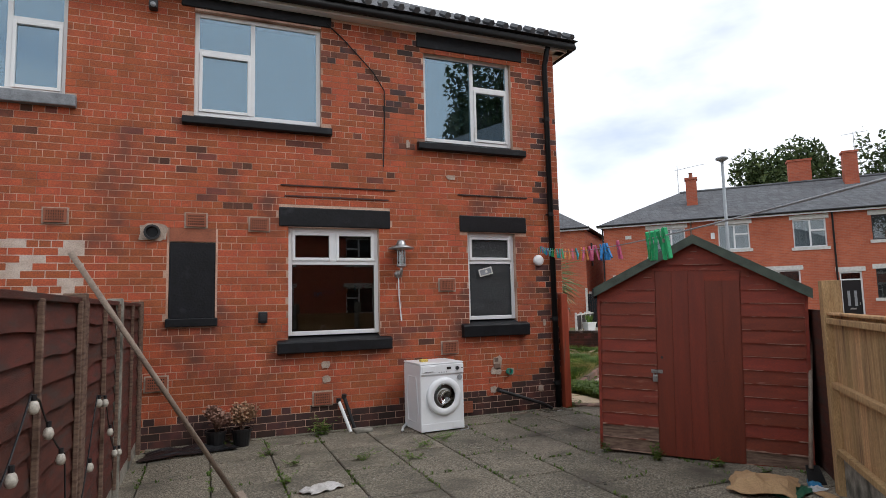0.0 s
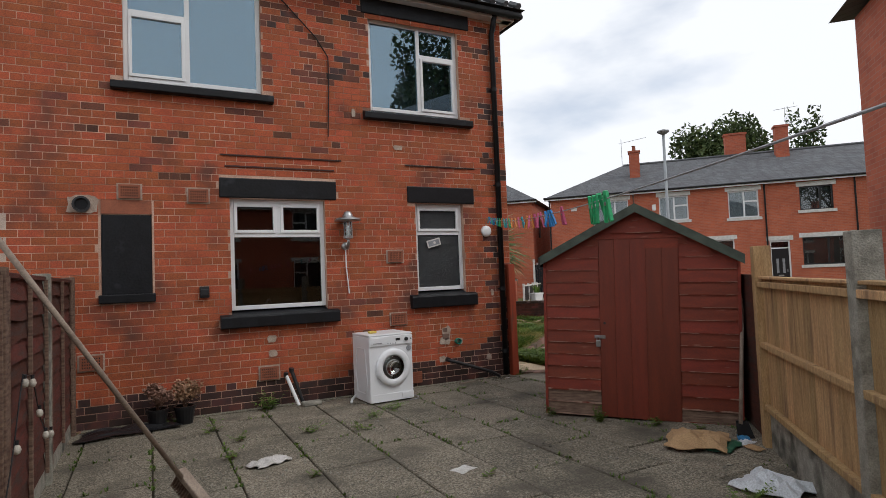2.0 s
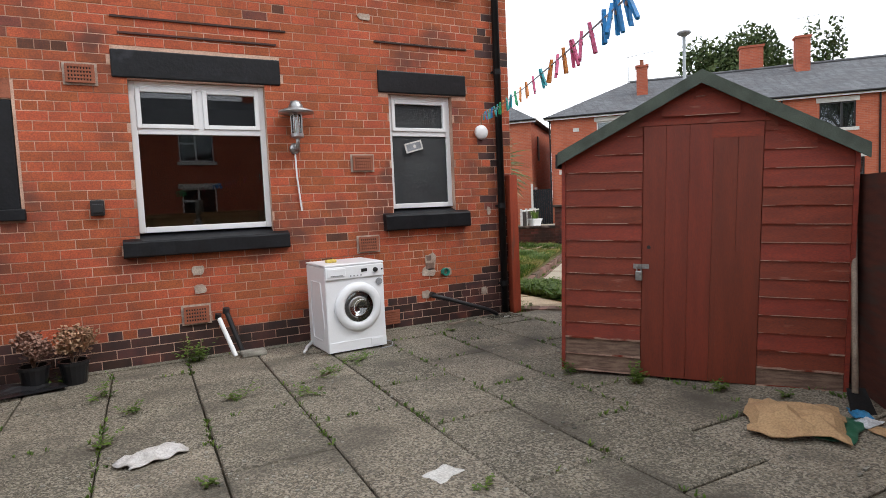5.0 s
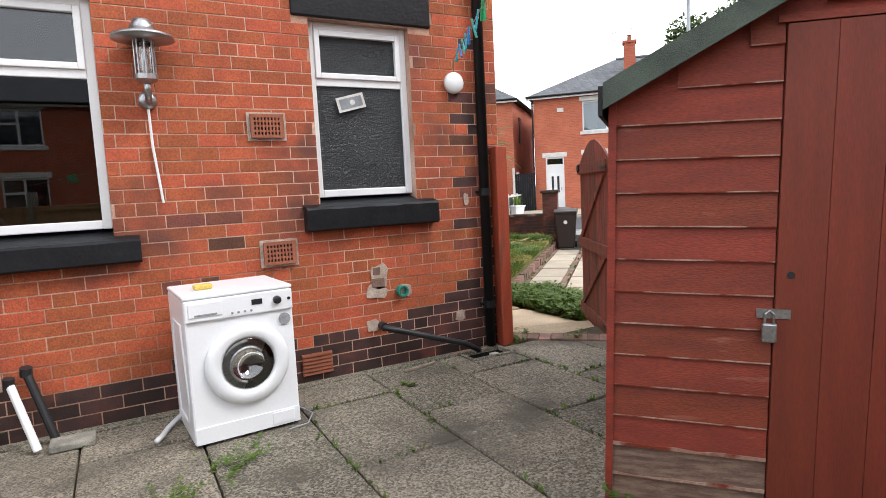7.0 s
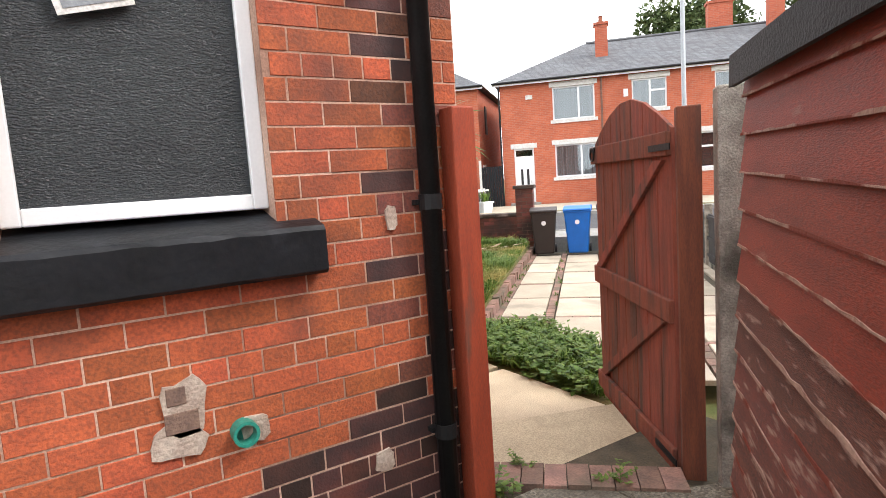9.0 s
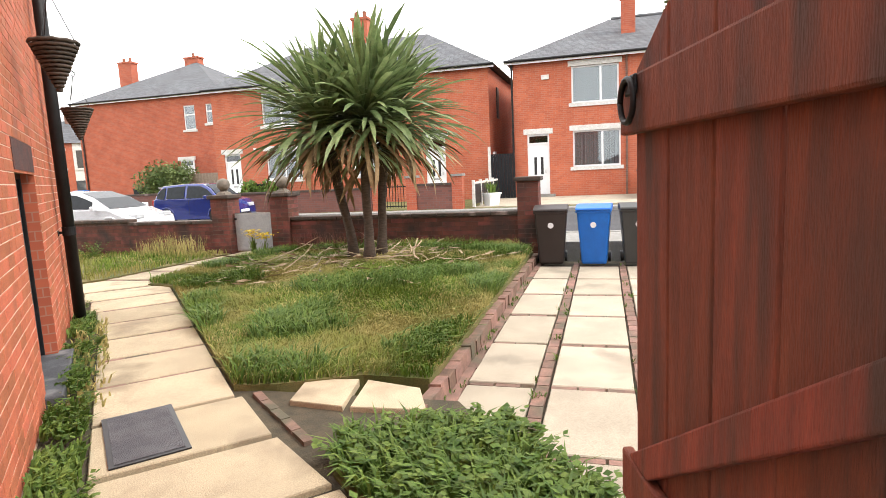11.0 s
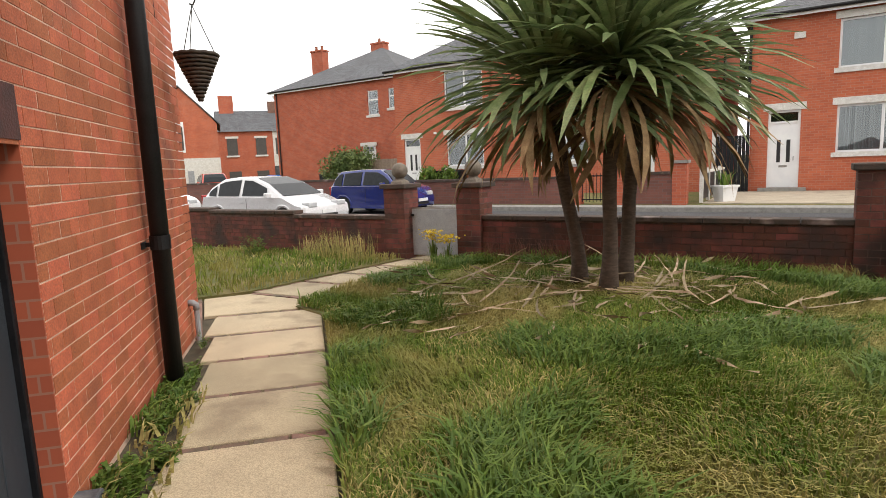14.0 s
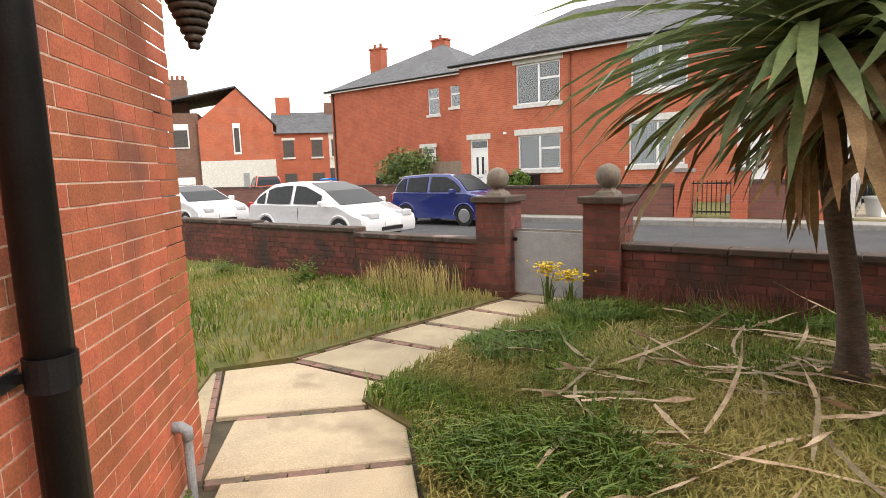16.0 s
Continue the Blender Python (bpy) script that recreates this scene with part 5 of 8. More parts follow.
part("dark_panel", Geo().box(1.95, 0.0, 0, 5.3, 0.04, 1.45), FENCE_RED, rf, "dark brown panel behind the shed")

# red fence along the plot's left boundary
lf = thing("panel_fence", pose(-0.15, 0, 0, 0, 0, 90), "dark red waney-lap fence panels between weathered posts", "fence")
for a, b in ((-2.0, 0.2), (0.3, 2.2), (2.3, 4.2), (4.3, 5.85), (5.98, 7.62)):
    z, k = 0.16, 0
    r = random.Random(int(a * 10) + 50)
    while z < 1.58:
        zz = [z + r.uniform(-0.012, 0.012) for _ in range(7)]
        n = 6
        g = Geo()
        for i in range(n):
            if i == 0:
                g.v = [p for q in range(n + 1) for p in ((a + (b - a) * q / n, -0.03, zz[q]), (a + (b - a) * q / n, -0.012, zz[q]), (a + (b - a) * q / n, -0.002, z + 0.17))]
            g.f += [(3 * i, 3 * i + 3, 3 * i + 5, 3 * i + 2), (3 * i + 1, 3 * i + 4, 3 * i + 3, 3 * i)]
        part("board", g, FENCE_RED, lf)
        z += 0.135
    part("back", Geo().box(a, 0.0, 0.14, b, 0.012, 1.6), FENCE_RED, lf)
    part("cap", Geo().box(a, -0.04, 1.64, b, 0.03, 1.675), FENCE_RED, lf, bevel=0.004)
    part("gravel_board", Geo().box(a, -0.02, -0.03, b, 0.03, 0.15), CONCRETE, lf, bevel=0.006)
    for x in (a + 0.03, (a + b) / 2, b - 0.06):
        part("batten", Geo().box(x, -0.055, 0.12, x + 0.035, -0.03, 1.65), BARE_WOOD, lf, bevel=0.004)
for x, m, lab in ((0.25, BARE_WOOD, ""), (2.25, BARE_WOOD, ""), (4.25, BARE_WOOD, ""), (5.915, CONCRETE, "grey concrete fence post"), (7.68, BARE_WOOD, "pale grey end post at the house wall")):
    part("post", Geo().box(x - 0.05, -0.06, -0.05, x + 0.05, 0.06, 1.70), m, lf, lab, bevel=0.006)
lights = thing("festoon_lights", pose(-0.09, 0, 0, 0, 0, 90), "string of small round bulbs hung on the red fence", "string lights")
cordpts, r = [], random.Random(4)
for i in range(36):
    x = 1.0 + i * 0.13
    cordpts.append((x, -0.03, 1.30 - 0.42 * abs(math.sin(x * 2.1)) - (0.55 if x > 3.6 else 0.0) * abs(math.sin(x * 1.3))))
part("cord", Geo().tube(cordpts, 0.004, 5), DARK_PLASTIC, lights)
bulb_glass = plain("bulb_glass", (0.62, 0.58, 0.5), 0.15)
for i in range(1, 36, 2):
    p = cordpts[i]
    bu = part("bulb", Geo().lathe([(0.006, -0.02), (0.018, -0.035), (0.023, -0.055), (0.016, -0.075), (0.004, -0.08)], 12, pose(p[0], p[1] - 0.01, p[2])), bulb_glass, lights, smooth=True)
    part("cap", Geo().cyl((p[0], p[1] - 0.01, p[2]), (p[0], p[1] - 0.01, p[2] - 0.025), 0.011, 0.011, 8), DARK_PLASTIC, bu)

# broom leaning on the fence
broom = thing("yard_broom", pose(0, 0, 0), "long-handled yard broom leaning on the red fence", "broom")
hA, hB = Vector((-0.15, 4.05, 1.93)), Vector((0.84, 4.74, 0.17))
part("handle", Geo().cyl(hA, hB, 0.017, 0.017, 12), WOOD_POLE, broom, smooth=True)
hm = Matrix.Translation((0.87, 4.70, 0.115)) @ Matrix.Rotation(radians(-52), 4, "Z") @ Matrix.Rotation(radians(38), 4, "Y")
part("head", Geo().box(-0.17, -0.04, 0.02, 0.17, 0.04, 0.065, hm), WOOD_POLE, broom, bevel=0.01)
bg = Geo()
for i in range(15):
    for j in range(4):
        bx, by = -0.155 + i * 0.022, -0.028 + j * 0.018
        bg.box(bx, by, -0.08, bx + 0.012, by + 0.01, 0.02, hm)
part("bristles", bg, BARE_WOOD, broom, "worn brown bristles")

# clothesline and pegs
line = thing("clothes_line", pose(0, 0, 0), "sagging washing line from the wall across the yard", "washing line")
LA, LINE_TURN, LINE_LENGTH = Vector((5.26, 7.78, 2.42)), radians(27.4), 12.0


def on_line(s):
    d = s * LINE_LENGTH
    return LA + Vector((-math.sin(LINE_TURN) * d, -math.cos(LINE_TURN) * d, -0.13 * d + 0.006 * d * d))


part("cord", Geo().tube([on_line(i / 30) for i in range(31)], 0.003, 6), GREY_PLASTIC, line)
part("tail", Geo().tube([(5.26, 7.80, 2.24), (5.25, 7.79, 2.34), (5.26, 7.78, 2.42)], 0.006, 6), LEAF_DRY, line)
PEGC = [plain("peg_teal", (0.02, 0.30, 0.36)), plain("peg_pink", (0.65, 0.12, 0.25)), plain("peg_blue", (0.02, 0.22, 0.55)), plain("peg_green", (0.03, 0.42, 0.16)), plain("peg_orange", (0.7, 0.25, 0.06)), plain("peg_mint", (0.05, 0.38, 0.33))]
r = random.Random(8)


def peg(s, colour, tilt, size=1.25):
    p = on_line(s)
    pg = thing("clothes_peg", Matrix.Translation(p) @ pose(0, 0, 0, r.uniform(-12, 12), tilt, 62 + r.uniform(-25, 25)) @ Matrix.Scale(size, 4), "bright plastic clothes peg clipped on the line", "clothes peg", "pegs on the line")
    for sg in (-1, 1):
        part("arm", Geo().prism([(sg * 0.001, -0.004, 0.02), (sg * 0.007, -0.004, 0.018), (sg * 0.016, -0.004, -0.055), (sg * 0.01, -0.004, -0.058), (sg * 0.002, -0.004, -0.02)], (0, 0.008, 0)), colour, pg)
    part("spring", Geo().cyl((0, -0.006, -0.012), (0, 0.006, -0.012), 0.005, 0.005, 8), STEEL, pg)


for i in range(16):
    peg(0.03 + 0.021 * i, PEGC[(0, 2, 5, 0, 2, 5, 0, 3, 4, 5, 0, 3, 4, 4, 1, 0)[i]], r.uniform(-20, 20))
for sp, c in ((0.366, 4), (0.378, 1), (0.389, 4), (0.402, 1), (0.413, 1), (0.424, 1), (0.437, 2), (0.443, 2), (0.448, 2), (0.455, 2), (0.481, 1), (0.532, 3), (0.537, 3), (0.542, 3), (0.547, 3), (0.553, 3)):
    peg(sp, PEGC[c], r.uniform(-18, 18) if c != 3 else r.uniform(-40, 40), 1.3 if c != 3 else 1.6)

# ---- yard clutter and weeds ----


def leaf_blades(n, spread, tall, wide, r, droop=0.5, z0=0.0):
    """A tuft of bent pointed blades round its own origin."""
    g = Geo()
    for _ in range(n):
        a, rad = r.uniform(0, 2 * math.pi), spread * r.random() ** 0.7
        h, w, out = tall * r.uniform(0.5, 1.1), wide * r.uniform(0.6, 1.2), tall * droop * r.uniform(0.3, 1.2)
        d, s = Vector((math.cos(a), math.sin(a), 0)), Vector((-math.sin(a), math.cos(a), 0))
        b = d * rad * r.uniform(0.2, 1.0) + Vector((0, 0, z0))
        m = b + d * out * 0.45 + Vector((0, 0, h * 0.75))
        t = b + d * out + Vector((0, 0, h))
        g.add([b - s * w * 0.35, b + s * w * 0.35, m + s * w * 0.5, m - s * w * 0.5, t], [(0, 1, 2, 3), (3, 2, 4)])
    return g


def sprig(n, spread, tall, wide, r):
    """Low stems, each carrying pairs of small oval leaves."""
    g = Geo()
    for _ in range(max(3, n // 2)):
        a, out, h = r.uniform(0, 2 * math.pi), spread * r.uniform(0.3, 1.2), tall * r.uniform(0.3, 1.05)
        d = Vector((math.cos(a), math.sin(a), 0))
        foot = Vector((r.gauss(0, spread * 0.25), r.gauss(0, spread * 0.25), 0))
        steps = r.randint(4, 7)
        for k in range(1, steps + 1):
            t = k / steps
            p = foot + d * out * t + Vector((0, 0, h * t * (1.25 - 0.4 * t)))
            for sg in (-1, 1):
                b = a + sg * r.uniform(0.5, 1.5)
                e = Vector((math.cos(b), math.sin(b), r.uniform(-0.3, 0.5)))
                s = Vector((-math.sin(b), math.cos(b), r.uniform(-0.3, 0.3)))
                L, w = wide * r.uniform(0.7, 1.4) * (1.25 - 0.6 * t), wide * r.uniform(0.25, 0.45)
                g.add([p, p + e * L * 0.45 + s * w, p + e * L, p + e * L * 0.45 - s * w], [(0, 1, 2, 3)])
        tip = foot + d * out + Vector((0, 0, h * 0.85))
        q = d.cross(Vector((0, 0, 1))) * 0.002
        g.add([foot - q, foot + q, tip], [(0, 1, 2)])
    return g


def weed(x, y, z, n=14, spread=0.08, tall=0.14, wide=0.03, seed=0, material=WEED, droop=0.8, label="clump of green weeds growing from a paving joint", cat="weed"):
    return single("weed", sprig(n, spread, tall, wide, random.Random(seed)), material, pose(x, y, z), label, cat, "weeds", kind="stuff")


for i, (x, y, n, sp, h) in enumerate(((1.95, 7.62, 40, 0.18, 0.30), (1.22, 6.9, 18, 0.12, 0.16), (1.4, 6.35, 14, 0.1, 0.12), (2.1, 6.25, 18, 0.14, 0.10), (1.28, 5.8, 12, 0.08, 0.10), (2.62, 6.05, 18, 0.14, 0.08), (3.2, 6.75, 26, 0.2, 0.08), (2.88, 6.5, 22, 0.18, 0.08), (4.72, 4.86, 26, 0.07, 0.2), (5.02, 4.42, 14, 0.08, 0.1), (5.3, 4.12, 10, 0.1, 0.08), (4.46, 5.3, 10, 0.05, 0.18), (4.08, 2.75, 26, 0.16, 0.12), (3.45, 2.9, 14, 0.12, 0.1), (1.8, 4.9, 10, 0.08, 0.07), (2.95, 4.1, 8, 0.06, 0.06), (0.85, 7.5, 10, 0.08, 0.12), (5.75, 7.75, 18, 0.09, 0.16), (5.95, 7.9, 10, 0.06, 0.1), (2.2, 3.2, 12, 0.12, 0.06), (4.5, 7.3, 8, 0.06, 0.05), (6.2, 7.5, 14, 0.08, 0.12))):
    weed(x, y, 0, n, sp, h, 0.022 + 0.06 * h, seed=20 + i)
moss = Geo()
r = random.Random(77)
for i in range(1700):
    k = r.randrange(-2, 9)
    x, y = 0.632 + 0.615 * k + r.uniform(-0.02, 0.02), r.uniform(1.5, 7.6)
    if r.random() < 0.35:
        x, y = x + r.uniform(0, 0.6), 7.72 - 0.915 * r.randrange(0, 7) - (0.46 if k % 2 else 0) + r.uniform(-0.015, 0.015)
    if noise.noise((x * 0.8, y * 0.8, 3)) < -0.05:
        continue
    b = leaf_blades(3, 0.02, 0.028, 0.012, r, 0.9)
    moss.add(b.v, b.f, pose(x, y, 0))
single("joint_moss", moss, WEED, pose(0, 0, 0), "small grass and moss in the paving joints", "moss", kind="stuff")
grit = Geo()
for i in range(1500):
    x, y = r.uniform(-0.05, 5.2), r.uniform(1.6, 7.7)
    if noise.noise((x * 0.9, y * 0.9, 9)) < 0.02:
        continue
    s = r.uniform(0.003, 0.011)
    grit.box(x - s, y - s * 0.7, 0.0, x + s, y + s * 0.7, s * 0.8, None)
single("grit", grit, CONCRETE, pose(0, 0, 0.001), "scattered grit and crumbs on the paving", "grit", kind="stuff")


def crumpled(name, w, l, h, material, at, label, cat, seed, n=14, smooth=True):
    """A crumpled sheet lying on the ground."""
    g, rr = Geo(), random.Random(seed)
    o = rr.uniform(0, 50)
    vs, fs = [], []
    for i in range(n + 1):
        for j in range(n + 1):
            u, v = i / n - 0.5, j / n - 0.5
            e = max(0.0, 1 - (4 * max(abs(u), abs(v)) ** 2))
            k = noise.noise((u * 5 + o, v * 5, 1)) * 0.5 + 0.5
            f = 1 + 0.25 * noise.noise((u * 3, v * 3 + o, 4))
            vs.append((u * w * f, v * l * f, 0.006 + h * k * (0.35 + 0.65 * e)))
    fs = [(i * (n + 1) + j, (i + 1) * (n + 1) + j, (i + 1) * (n + 1) + j + 1, i * (n + 1) + j + 1) for i in range(n) for j in range(n)]
    ob = single(name, g.add(vs, fs), material, at, label, cat, smooth=smooth)
    so = ob.modifiers.new("thickness", "SOLIDIFY")
    so.thickness = 0.006
    return ob


crumpled("rag", 0.34, 0.2, 0.09, CLOTH_WHITE, pose(1.53, 5.42, 0, 0, 0, 20), "crumpled dirty white rag on the paving", "rag", 1)
crumpled("cardboard", 0.55, 0.5, 0.2, CARD, pose(4.86, 3.80, 0, 0, 0, 35), "crushed brown cardboard lying by the shed", "cardboard", 2, 7, False)
crumpled("plastic_bag", 0.4, 0.2, 0.06, plain("green_bag", (0.03, 0.14, 0.08), 0.4), pose(5.0, 3.62, 0, 0, 0, 20), "dark green plastic wrapping beside the cardboard", "plastic bag", 3)
crumpled("plastic_bag", 0.38, 0.42, 0.17, BAG_WHITE, pose(4.42, 2.80, 0, 0, 0, 10), "crumpled white plastic bag by the fence foot", "plastic bag", 4, 12, False)
crumpled("bin_bag", 0.9, 0.4, 0.1, BAG_BLACK, pose(0.42, 7.45, 0, 0, 0, 8), "flattened black plastic sheet at the wall foot", "plastic sheet", 5, 16, False)
for k, (x, y) in enumerate(((5.2, 3.58), (5.32, 3.68), (5.12, 3.44))):
    crumpled("litter", 0.16, 0.1, 0.05, (BAG_WHITE, plain("blue_scrap", (0.03, 0.2, 0.4)), CARD)[k], pose(x, y, 0, 0, 0, 40 * k), "small scrap of rubbish beside the fence", "litter", 20 + k, 6, False)
spade = thing("garden_tool", pose(0, 0, 0), "long wooden-handled garden tool leaning behind the shed", "garden tool")
part("handle", Geo().cyl((5.35, 3.72, 0.12), (5.95, 4.05, 1.35), 0.018, 0.018, 10), WOOD_POLE, spade, smooth=True)
part("head", Geo().prism([(5.28, 3.70, 0.0), (5.40, 3.62, 0.0), (5.42, 3.70, 0.14), (5.34, 3.76, 0.14)], (0.01, 0.012, 0)), BLACK_METAL, spade)
crumpled("paint_splash", 0.18, 0.13, 0.003, WHITE_PAINT, pose(2.85, 4.35, 0, 0, 0, 20), "chalky white splash of dried paint on the paving", "paint splash", 9, 8)

PURPLE_FLOWER = mat("dry_purple_hydrangea", (0.30, 0.17, 0.13), (0.36, 0.21, 0.15), 0.9)
for i, x in enumerate((0.70, 0.98)):
    pot = thing("plant_pot", pose(x, 7.52, 0), "black plastic pot with a dried brown hydrangea", "plant pot", "pots at the wall")
    part("pot", Geo().lathe([(0.085, 0), (0.11, 0.17), (0.12, 0.17), (0.12, 0.2), (0.1, 0.2), (0.095, 0.15)], 18), BAG_BLACK, pot)
    rr = random.Random(i)
    st = Geo()
    for k in range(13):
        a, rad = rr.uniform(0, 6.28), rr.uniform(0.02, 0.13)
        c = Vector((rad * math.cos(a), rad * math.sin(a), rr.uniform(0.3, 0.42)))
        st.tube([(0, 0, 0.15), c * 0.6 + Vector((0, 0, 0.08)), c], 0.004, 5)
        fl = Geo()
        for _ in range(70):
            p = c + Vector((rr.gauss(0, 0.03), rr.gauss(0, 0.03), rr.gauss(0, 0.025)))
            b = leaf_blades(2, 0.004, 0.024, 0.028, rr, 1.2)
            fl.add(b.v, b.f, Matrix.Translation(p))
        tagged(part("flower_head", fl, (PURPLE_FLOWER, DRY_FLOWER)[i], pot, "dried flower head"), kind="stuff")
    tagged(part("stems", st, BARE_WOOD, pot), kind="stuff")

# ---- front garden ----
def from_street(u, v):
    return ((u + v) * 0.70711, (v - u) * 0.70711)


LAWN = [(6.93, 12.3), (7.22, 12.12), (7.85, 11.9), from_street(-2.31, 13.95), from_street(-2.31, 20.78), from_street(-7.45, 20.78), (9.30, 20.75), (8.95, 20.36), (7.45, 18.98), (6.88, 18.38), (6.62, 18.04), (6.93, 17.5)]
LAWN_LEFT = [(5.36, 17.5), (5.36, 19.02), (6.0, 19.18), (8.80, 21.32), from_street(-9.35, 20.78), from_street(-24.0, 20.78), (-8.0, 24.0), (-8.0, 17.5)]
WEEDY = [(7.25, 8.5), (7.95, 8.9), (8.25, 10.55), (7.95, 10.75), (7.3, 10.95), (7.15, 10.6), (7.2, 9.6)]


def lawn_z(x, y):
    d = math.hypot(x - 10.0, y - 17.0)
    return -0.17 + 0.13 * math.exp(-d * d / 7.0)


def inside(p, poly):
    x, y, c = p[0], p[1], False
    for i in range(len(poly)):
        (x0, y0), (x1, y1) = poly[i], poly[i - 1]
        if (y0 > y) != (y1 > y) and x < (x1 - x0) * (y - y0) / (y1 - y0) + x0:
            c = not c
    return c


lawn_g = Geo().prism([(x, y, -0.5) for x, y in LAWN], (0, 0, 0.325))
single("lawn_soil", lawn_g, SOIL_GRASS, pose(0, 0, 0), "mossy soil and thatch under the front lawn", "lawn", kind="structure")
single("lawn_soil", Geo().prism([(x, y, -0.5) for x, y in LAWN_LEFT], (0, 0, 0.325)), SOIL_GRASS, pose(0, 0, 0), "mossy soil and thatch under the overgrown lawn", "lawn", kind="structure")
single("lawn_soil", Geo().prism([(x, y, -0.5) for x, y in WEEDY], (0, 0, 0.29)), SOIL_GRASS, pose(0, 0, 0), "bare soil under the weedy patch by the gate", "lawn", kind="structure")
dome = Geo()
rings = [(0.05, 0.0)] + [(0.3 * k, 0) for k in range(1, 9)]
dv = [(10.0 + rr_ * math.cos(a * math.pi / 12), 17.0 + rr_ * math.sin(a * math.pi / 12), lawn_z(10 + rr_, 17.0) - 0.002) for rr_, _ in rings for a in range(24)]
dome.add(dv, [(i * 24 + a, i * 24 + (a + 1) % 24, (i + 1) * 24 + (a + 1) % 24, (i + 1) * 24 + a) for i in range(len(rings) - 1) for a in range(24)] + [tuple(range(23, -1, -1))])
single("lawn_mound", dome, SOIL_GRASS, pose(0, 0, 0), "low mound of dry thatch round the palm", "lawn", kind="structure", smooth=True)


def grass(name, poly, count, tall, material, seed, label, keep=lambda x, y, r: True, wide=0.007, lean=0.8):
    r, V, F = random.Random(seed), [], []
    xs, ys = [p[0] for p in poly], [p[1] for p in poly]
    made = 0
    while made < count:
        x, y = r.uniform(min(xs), max(xs)), r.uniform(min(ys), max(ys))
        if not inside((x, y), poly) or not keep(x, y, r):
            continue
        made += 1
        z = lawn_z(x, y)
        clump = noise.noise((x * 1.3, y * 1.3, seed)) * 0.5 + 0.5
        h = tall * r.uniform(0.45, 1.1) * (0.5 + 0.9 * clump)
        a = noise.noise((x * 0.5, y * 0.5, 7)) * 6 + r.gauss(0, 1.0)
        o = h * lean * r.uniform(0.2, 1.5)
        w = wide * r.uniform(0.7, 1.3)
        dx, dy = math.cos(a), math.sin(a)
        px, py = -math.sin(a + r.uniform(-0.8, 0.8)) * w, math.cos(a) * w
        n = len(V)
        hm = h * 0.7
        V += [(x - px, y - py, z - 0.01), (x + px, y + py, z - 0.01), (x + dx * o * 0.4 + px * 0.8, y + dy * o * 0.4 + py * 0.8, z + hm), (x + dx * o * 0.4 - px * 0.8, y + dy * o * 0.4 - py * 0.8, z + hm), (x + dx * o, y + dy * o, z + h * (1.0 if lean < 1 else 0.85))]
        F += [(n, n + 1, n + 2, n + 3), (n + 3, n + 2, n + 4)]
    g = Geo()
    g.v, g.f = V, F
    return single(name, g, material, pose(0, 0, 0), label, "grass", kind="stuff")


near_path = lambda x, y, r: r.random() < (1.0 if x + y < 27 else 0.55)
grass("lawn_grass", LAWN, 60000, 0.11, GRASS, 1, "uneven green and straw-coloured lawn grass", near_path, 0.005, 1.1)
grass("lawn_tufts", LAWN, 11000, 0.20, WEED, 13, "lush darker green tufts of long grass in the lawn", lambda x, y, r: noise.noise((x * 1.1, y * 1.1, 6)) > 0.12 and math.hypot(x - 9.7, y - 16.8) > 1.6, 0.008, 1.2)
grass("dry_grass", LAWN, 30000, 0.085, GRASS_DRY, 2, "flattened straw-coloured dry grass on the lawn", lambda x, y, r: noise.noise((x * 0.6, y * 0.6, 2)) > -0.02 or math.hypot(x - 10, y - 16.4) < 2.4, 0.0045, 1.6)
grass("lawn_grass", LAWN_LEFT, 34000, 0.12, GRASS, 3, "long overgrown grass behind the front wall", lambda x, y, r: r.random() < (1.0 if y < 24 else 0.35), 0.008, 0.6)
grass("dry_grass", LAWN_LEFT, 6500, 0.11, GRASS_DRY, 4, "long straw-coloured seeding grass behind the front wall", lambda x, y, r: noise.noise((x * 0.5, y * 0.5, 2)) > 0.02, 0.006, 1.1)
grass("weed_patch", WEEDY, 1900, 0.14, WEED, 5, "rank green weeds between the gate and the drive", wide=0.009, lean=1.2)
r = random.Random(55)
leafy = Geo()
for _ in range(150):
    x, y = r.uniform(7.2, 8.2), r.uniform(8.6, 10.8)
    if inside((x, y), WEEDY):
        b = sprig(12, 0.14, 0.17, 0.06, r)
        leafy.add(b.v, b.f, pose(x, y, -0.2))
single("weed_leaves", leafy, WEED, pose(0, 0, 0), "broad-leaved weeds among the grass by the gate", "weed", kind="stuff")
WALLFOOT = [from_street(-7.45, 20.35), from_street(-7.45, 20.78), from_street(-2.5, 20.78), from_street(-2.5, 20.35)]
grass("wall_grass", WALLFOOT, 2600, 0.2, GRASS, 6, "longer grass at the foot of the front wall", wide=0.007, lean=0.7)
STALKS = [from_street(-11.0, 20.2), from_street(-11.0, 20.75), from_street(-9.4, 20.75), from_street(-9.4, 20.0)]
grass("seed_stalks", STALKS, 420, 0.42, GRASS_DRY, 7, "tall seeding grass stalks at the front wall", wide=0.004, lean=0.35)
grass("seed_stalks", [from_street(-7.3, 20.4), from_street(-7.3, 20.75), from_street(-5.6, 20.75), from_street(-5.6, 20.4)], 260, 0.45, mat("red_dock_stalk", (0.22, 0.09, 0.06), None, 0.8, bump=0), 8, "dry reddish weed stalks at the front wall", wide=0.004, lean=0.3)
WALLSTRIP = [(5.70, 9.0), (5.96, 9.0), (5.93, 16.3), (5.70, 16.3)]
